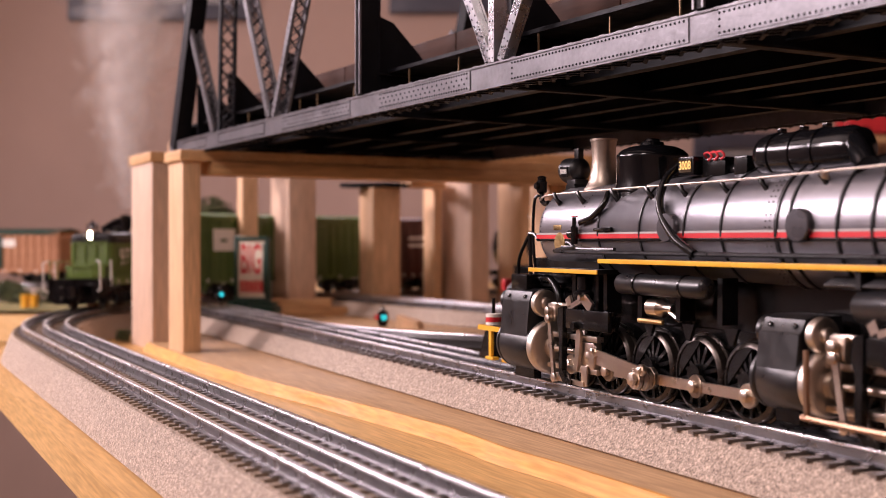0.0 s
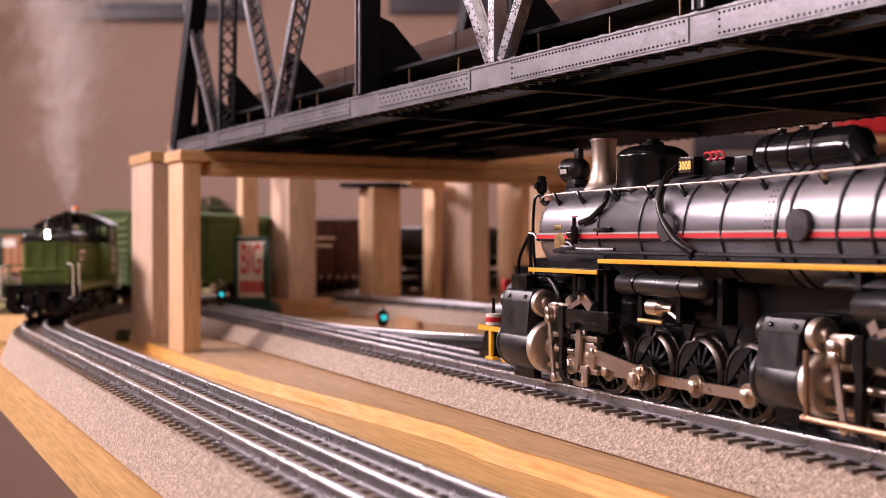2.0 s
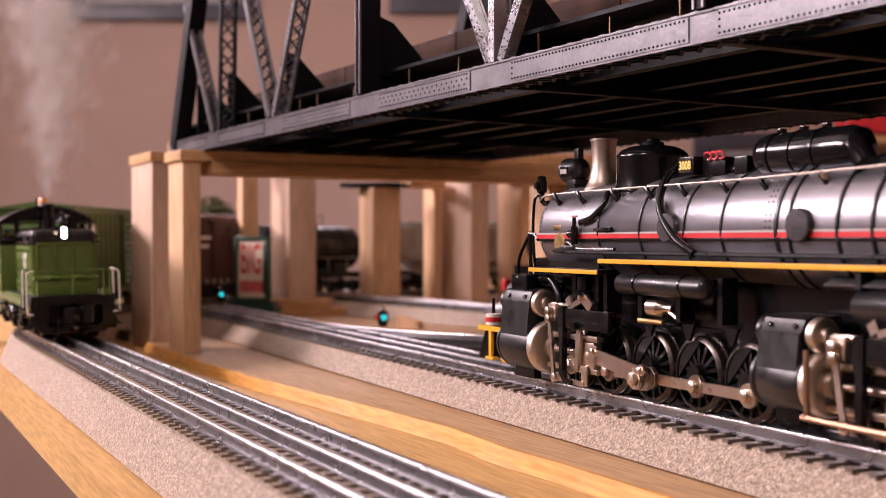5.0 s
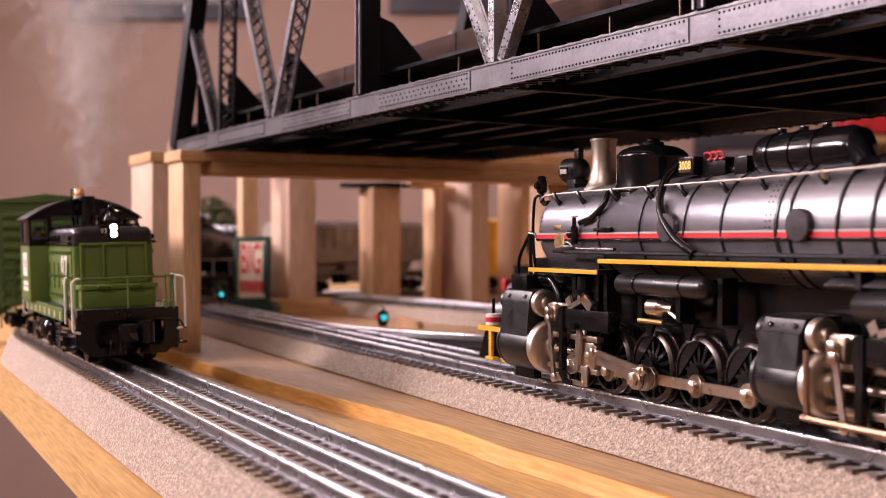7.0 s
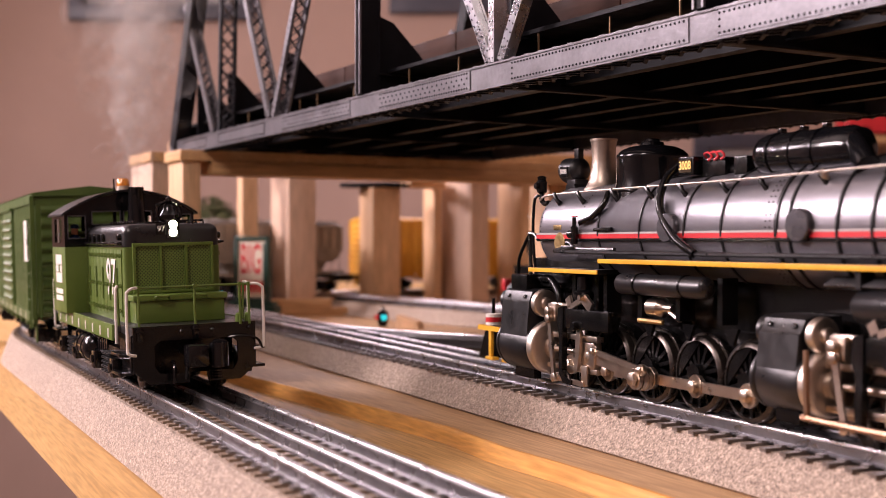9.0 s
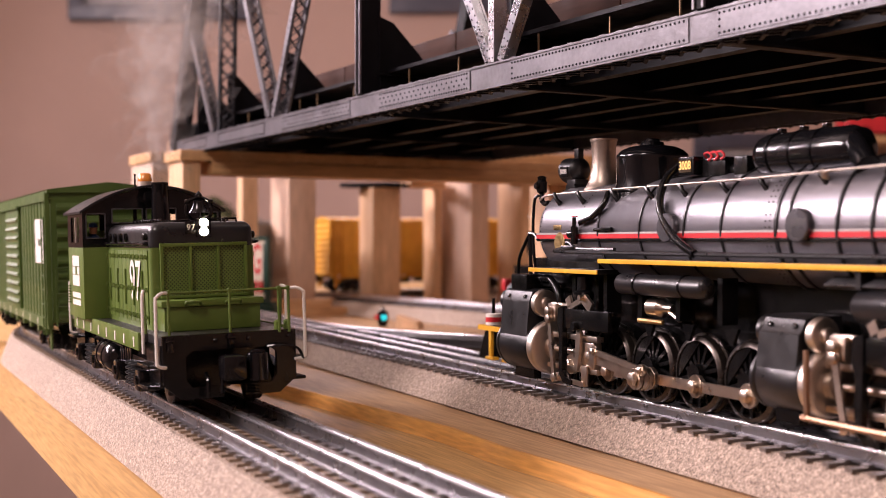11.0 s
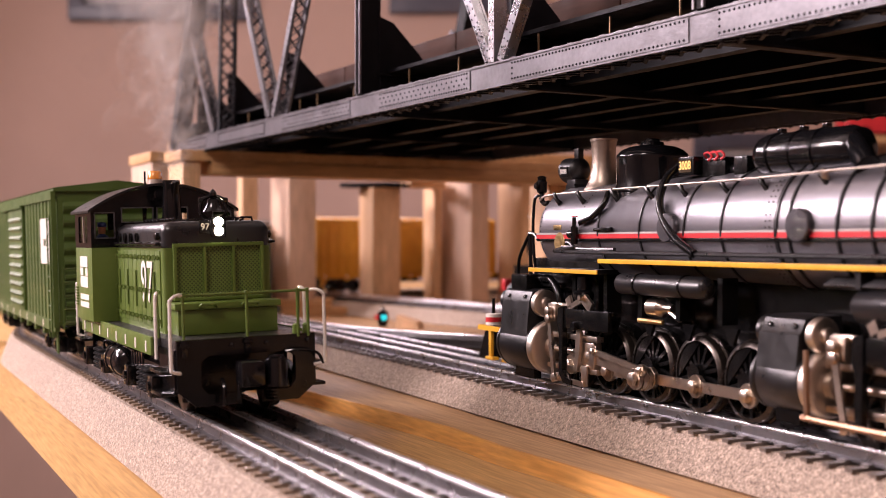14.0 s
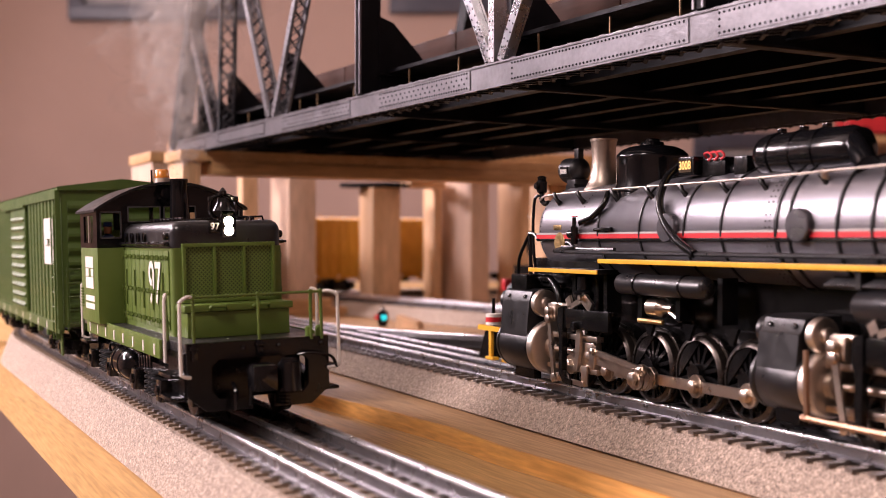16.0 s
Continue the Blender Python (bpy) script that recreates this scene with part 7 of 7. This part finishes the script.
def parked_engine():
    d = (f1 - f0).normalized()
    p = f0.lerp(f1, 0.42)
    m = Matrix.Translation((p.x, p.y, RAILTOP)) @ Matrix.Rotation(math.atan2(-d.y, -d.x), 4, "Z")
    t = thing("parked_locomotive", "dark steam locomotive parked on the far siding", "model locomotive", m=m)
    part("boiler", lathe(B(), [(0, 0.004), (0.001, 0.016), (0.004, 0.0215), (0.01, 0.023), (0.22, 0.024)], (0.0, 0, 0.066), (-1, 0, 0), 40), GLOSS, t, "gloss blue-black boiler")
    part("smokebox_door", lathe(B(), [(0, 0.014), (0.002, 0.012), (0.004, 0.004)], (0.0, 0, 0.066), (1, 0, 0), 28), BLUE, t, "dark blue smokebox door")
    part("frame", box(B(), -0.22, 0.025, -0.014, 0.014, 0.012, 0.044), BLACK, t)
    part("pilot_beam", box(B(), 0.022, 0.028, -0.028, 0.028, 0.018, 0.030, 0.001), RED, t, "red pilot beam")
    for s in (-1, 1):
        part("cylinder", lathe(B(), [(0, 0.010), (0.03, 0.010)], (0.012, s * 0.022, 0.018), (-1, 0, 0), 24), SATIN_BLACK, t)
        for k in range(4):
            part("driver", lathe(B(), [(0, 0.013), (0.001, 0.0155), (0.005, 0.0155)], (-0.045 - 0.034 * k, s * 0.021, 0.0155), (0, -s, 0), 24), BLACK, t)
    part("stack", lathe(B(), [(0, 0.008), (0.004, 0.006), (0.018, 0.007)], (-0.022, 0, 0.088), (0, 0, 1), 20), BLACK, t)
    part("headlamp", lathe(B(), [(0, 0.005), (0.01, 0.006)], (0.0, 0, 0.0935), (1, 0, 0), 20), SILVER, t, "bright headlamp case")
    return t


parked_engine()

LEAF = noisy(material("scenery_foliage", (0.06, 0.08, 0.03), 0.85), (0.035, 0.05, 0.018), (0.11, 0.12, 0.045), 60.0)
BARK = noisy(material("scenery_bark", (0.10, 0.065, 0.04), 0.9), (0.07, 0.045, 0.03), (0.14, 0.09, 0.06), 80.0)
GRASS = noisy(material("static_grass", (0.16, 0.14, 0.04), 0.9), (0.10, 0.10, 0.03), (0.24, 0.19, 0.06), 90.0, bump=0.8, bump_scale=300.0)


def foliage(bm, c, r, n, size, rng, flat=1.0):
    for _ in range(n):
        while True:
            v = Vector((rng.uniform(-1, 1), rng.uniform(-1, 1), rng.uniform(-1, 1)))
            if 0.35 < v.length < 1:
                break
        v = Vector((v.x * r, v.y * r, v.z * r * flat))
        p = Vector(c) + v
        a = Vector((rng.gauss(0, 1), rng.gauss(0, 1), rng.gauss(0, 1))).normalized()
        b = a.orthogonal().normalized()
        s = size * rng.uniform(0.6, 1.4)
        q = [p + a * s, p + b * s * 0.6, p - a * s, p - b * s * 0.6]
        mid = a.cross(b) * s * 0.25
        vs = [bm.verts.new(x + (mid if i % 2 else -mid)) for i, x in enumerate(q)]
        bm.faces.new(vs)


def model_tree(x, y, z, h, r, seed):
    rng = random.Random(seed)
    t = thing("model_tree", "small model tree with mottled green foliage", "model tree", "model trees", m=pose(x, y, z))
    bm = tube(B(), [(0, 0, 0), (0.002, 0, h * 0.35), (0.0, 0.002, h * 0.7)], [r * 0.14, r * 0.10, r * 0.04], 8)
    for k in range(6):
        a = k * 1.05
        tube(bm, [(0.001, 0, h * (0.35 + 0.05 * k)), (r * 0.6 * math.cos(a), r * 0.6 * math.sin(a), h * (0.55 + 0.06 * k))], [r * 0.05, r * 0.02], 6)
    part("trunk", bm, BARK, t, "brown trunk with limbs")
    bm = B()
    for k in range(9):
        a = k * 2.4
        q = r * 0.55 * math.sqrt(k / 9)
        foliage(bm, (q * math.cos(a), q * math.sin(a), h * (0.62 + 0.3 * (1 - k / 9)) ), r * 0.5, 130, r * 0.085, rng, 0.8)
    tagged(part("crown", bm, LEAF, t, "mottled leaf clumps", smooth=False), kind="stuff")
    return t


def shrub(x, y, z, r, seed):
    rng = random.Random(seed)
    bm = B()
    for k in range(5):
        foliage(bm, (rng.uniform(-r, r) * 0.6, rng.uniform(-r, r) * 0.4, r * rng.uniform(0.25, 0.8)), r * 0.55, 90, r * 0.11, rng, 0.8)
    tube(bm, [(0, 0, 0), (0, 0, r * 0.5)], r * 0.08, 6)
    ob = part("shrub", bm, LEAF, None, smooth=False)
    ob.matrix_world = pose(x, y, z)
    return tagged(ob, "low mottled green model shrub", "shrub", "model shrubs")


gm = B()
nx, ny = 40, 30
grid = [[gm.verts.new((-1.22 + 0.80 * i / nx, 1.66 + 1.1 * j / ny, LOW + 0.0012 + 0.006 * (noise.noise(Vector((i * 0.22, j * 0.22, 0.3))) + 0.6) * (0 if i in (0, nx) or j in (0, ny) else 1))) for j in range(ny + 1)] for i in range(nx + 1)]
for i in range(nx):
    for j in range(ny):
        gm.faces.new((grid[i][j], grid[i + 1][j], grid[i + 1][j + 1], grid[i][j + 1]))
tagged(part("grass_mat", gm, GRASS, None), "patchy yellow-green scenery grass mat", "grass mat", kind="stuff")

wing_track = straight((-1.15, 2.08), (-0.52, 1.93), 3)
SIDING_CAR = boxcar("orange-brown boxcar with a dark green roof", 0.26, 0.084, RUST, DARK_GREEN, [(-0.12, -0.08, 0.06, 0.072)], group="standing cars")
_d = wing_track[0][1]
SIDING_CAR.matrix_world = Matrix.Translation((-0.607, 1.951, RAILTOP)) @ Matrix.Rotation(math.atan2(_d.y, _d.x), 4, "Z")
SIDING_CAR["category"] = "model boxcar"
for c in SIDING_CAR.children:
    if c.name.startswith(("roof", "top_sill")):
        c.data.materials[0] = DARK_GREEN
track(wing_track, "siding track beside the scenery shrubs", LOW, half=0.034)
for k, (x, y, r) in enumerate(((-0.585, 1.80, 0.030), (-0.625, 1.78, 0.026), (-0.66, 1.80, 0.032), (-0.70, 1.79, 0.028), (-0.74, 1.82, 0.034))):
    shrub(x, y, LOW + 0.002, r, 10 + k)
for x in (-0.590, -0.577):
    bm = lathe(B(), [(0, 0.0052), (0.0004, 0.0056), (0.006, 0.0054), (0.0064, 0.0057), (0.012, 0.0054), (0.0124, 0.0057), (0.018, 0.0056), (0.0184, 0.0050)], (0, 0, 0), (0, 0, 1), 20)
    ob = part("oil_drum", bm, YELLOW, None)
    ob.matrix_world = pose(x, 1.69, LOW + 0.004)
    tagged(ob, "small bright yellow oil drum", "drum", "oil drums")
shrub(-0.302, 1.150, LOW, 0.011, 31)
model_tree(-0.385, 2.02, LOW, 0.165, 0.055, 3)
model_tree(-0.44, 2.15, LOW, 0.15, 0.05, 4)

# wall pictures, shelf and the red model on it
picture(0.77, 1.05, 0.30, 0.425)
sh = part("wall_shelf", box(B(), 1.10, 2.0, 3.45, 3.70, 0.375, 0.395, 0.002), PINE_BEAM, None)
tagged(sh, "pine shelf fixed to the wall", "shelf", kind="structure")
rm = thing("red_model_truck", "red model truck parked on the wall shelf", "model truck", m=pose(1.18, 3.56, 0.395))
part("body", rbox(B(), 0.0, 0.40, -0.05, 0.05, 0.015, 0.085, 0.006), RED, rm, "red truck body")
for x in (0.06, 0.14, 0.34):
    for s in (-1, 1):
        part("wheel", lathe(B(), [(0, 0.014), (0.001, 0.016), (0.012, 0.016)], (x, s * 0.052, 0.016), (0, -s, 0), 20), BLACK, rm)

# ---------------------------------------------------------------- smoke
scene.cycles.transparent_max_bounces = 128
SMOKE_MAT = bpy.data.materials.new("oil_smoke")
SMOKE_MAT.use_nodes = True
_nt = SMOKE_MAT.node_tree
_p = _nt.nodes["Principled BSDF"]
_p.inputs["Base Color"].default_value = (0.80, 0.76, 0.74, 1)
_p.inputs["Roughness"].default_value = 1.0
_p.inputs["Specular IOR Level"].default_value = 0.0
_c = _nt.nodes.new("ShaderNodeTexCoord")
_n = _nt.nodes.new("ShaderNodeTexNoise")
_n.inputs["Scale"].default_value = 34.0
_n.inputs["Detail"].default_value = 3.0
_n.inputs["Distortion"].default_value = 0.3
_m = _nt.nodes.new("ShaderNodeMapRange")
_m.inputs[1].default_value, _m.inputs[2].default_value, _m.inputs[3].default_value, _m.inputs[4].default_value = 0.20, 0.80, 0.0, 0.058
_nt.links.new(_c.outputs["Object"], _n.inputs["Vector"])
_nt.links.new(_n.outputs[0], _m.inputs[0])
_nt.links.new(_m.outputs[0], _p.inputs["Alpha"])

SMOKE = thing("smoke_plume", "thin white smoke rising from the exhaust stack", "smoke")
PUFFS = []
_rng = random.Random(7)
for k in range(20):
    f = k / 19
    r = 0.0036 + 0.062 * f ** 0.9
    bm = B()
    for _ in range(int(45 + 105 * min(1.0, 4 * f))):
        c = Vector((_rng.gauss(0, 0.42 * r), _rng.gauss(0, 0.42 * r), _rng.gauss(0, 0.75 * r)))
        q = r * _rng.uniform(0.16, 0.42)
        n = Vector((_rng.gauss(0, 1), _rng.gauss(0, 1), _rng.gauss(0, 1))).normalized()
        u = n.orthogonal().normalized()
        v = n.cross(u)
        wob = [_rng.uniform(0.7, 1.25) for _ in range(9)]
        hub = bm.verts.new(c + n * q * 0.45)
        mid = [bm.verts.new(c + n * q * 0.33 + q * 0.55 * wob[a] * (math.cos(a * 0.698) * u + math.sin(a * 0.698) * v)) for a in range(9)]
        rim = [bm.verts.new(c + q * wob[a] * (math.cos(a * 0.698) * u + math.sin(a * 0.698) * v)) for a in range(9)]
        for a in range(9):
            bm.faces.new((hub, mid[a], mid[(a + 1) % 9]))
            bm.faces.new((mid[a], rim[a], rim[(a + 1) % 9], mid[(a + 1) % 9]))
    pf = tagged(part("puff", bm, SMOKE_MAT, SMOKE), "soft translucent puff of curled wisps", kind="stuff")
    PUFFS.append((pf, 0.004 + 0.30 * f ** 1.25, f))


def smoke_motion(times):
    def stack(t):
        return body_pose(front_at(t), 0.050, 0.150) @ Vector((-0.1165, 0, 0.0985))
    walk(SMOKE, [(t, Matrix.Translation(stack(t))) for t in times])
    for i, (pf, z, f) in enumerate(PUFFS):
        rows = []
        for t in times:
            sway = 0.010 * f * math.sin(0.9 * t + i * 0.55) + 0.004 * f * math.sin(2.3 * t + i)
            rows.append((t, pose(0.004 * f + sway, 0.006 * f * math.sin(1.3 * t + i), z + 0.005 * math.sin(1.7 * t + 2 * i) * f, 0, 0, 25 * t + 40 * i)))
        walk(pf, rows)


# ---------------------------------------------------------------- movement
TRAVEL = [(0.0, -0.278), (1.0, -0.205), (2.0, -0.122), (3.0, -0.046), (4.0, 0.026), (5.0, 0.108), (6.5, 0.244), (7.0, 0.289), (7.5, 0.330),
          (8.0, 0.3695), (8.5, 0.404), (9.0, 0.4325), (9.6, 0.459), (10.4, 0.480), (11.5, 0.493), (13.0, 0.5042), (14.5, 0.5150), (16.0, 0.5264)]


LEAN = radians(1.5)                           # the bodies lean outward on their trucks


def front_at(t):
    """How far the switcher's front has come along the line at t seconds (smooth through the table)."""
    k = TRAVEL
    n = len(k)
    i = max(j for j in range(n - 1) if k[j][0] <= t + 1e-9)
    def slope(j):
        if j == 0:
            return (k[1][1] - k[0][1]) / (k[1][0] - k[0][0])
        if j == n - 1:
            return (k[-1][1] - k[-2][1]) / (k[-1][0] - k[-2][0])
        a = (k[j][1] - k[j - 1][1]) / (k[j][0] - k[j - 1][0])
        b = (k[j + 1][1] - k[j][1]) / (k[j + 1][0] - k[j][0])
        return 0.0 if a * b <= 0 else 2 * a * b / (a + b)
    (t0, s0_), (t1, s1_) = k[i], k[i + 1]
    h = t1 - t0
    u = (t - t0) / h
    return ((2 * u ** 3 - 3 * u ** 2 + 1) * s0_ + (u ** 3 - 2 * u ** 2 + u) * h * slope(i)
            + (-2 * u ** 3 + 3 * u ** 2) * s1_ + (u ** 3 - u ** 2) * h * slope(i + 1))


def body_pose(s, a, b):
    """Body carried by two truck centres a and b behind its front at s."""
    p, q = main_line(s - a)[0], main_line(s - b)[0]
    d = (p - q).normalized()
    f = p + d * a
    return Matrix.Translation((f.x, f.y, RAILTOP)) @ Matrix.Rotation(math.atan2(d.y, d.x), 4, "Z") @ Matrix.Rotation(LEAN, 4, "X")


def motions():
    times = [i * 0.1 for i in range(161)]
    slow = [i * 0.2 for i in range(81)]
    jobs = [(ENGINE, 0.0, 0.050, 0.150)] + [(c, d, 0.042, L - 0.042) for c, d, L in CARS]
    for ob, d, a, b in jobs:
        rows = [(t, body_pose(front_at(t) - d, a, b)) for t in slow]
        walk(ob, rows)
        trucks = [c for c in ob.children if c.name.startswith("truck")]
        for tr in trucks:
            x = -tr.location.x
            rows = []
            for t in slow:
                s = front_at(t) - d
                m = body_pose(s, a, b).inverted() @ on_track(s - x)
                m.translation = (-x, 0, 0)
                rows.append((t, m))
            walk(tr, rows)
            for w in tr.children:
                if w.name.startswith("wheelset"):
                    r, wx = w["r"], w.location.x
                    walk(w, [(t, pose(wx, 0, r) @ Matrix.Rotation((front_at(t) - front_at(0)) / r, 4, "Y")) for t in times])
    walk(DRIVER, [(t, body_pose(front_at(t), 0.050, 0.150)) for t in slow])
    smoke_motion(slow)


motions()
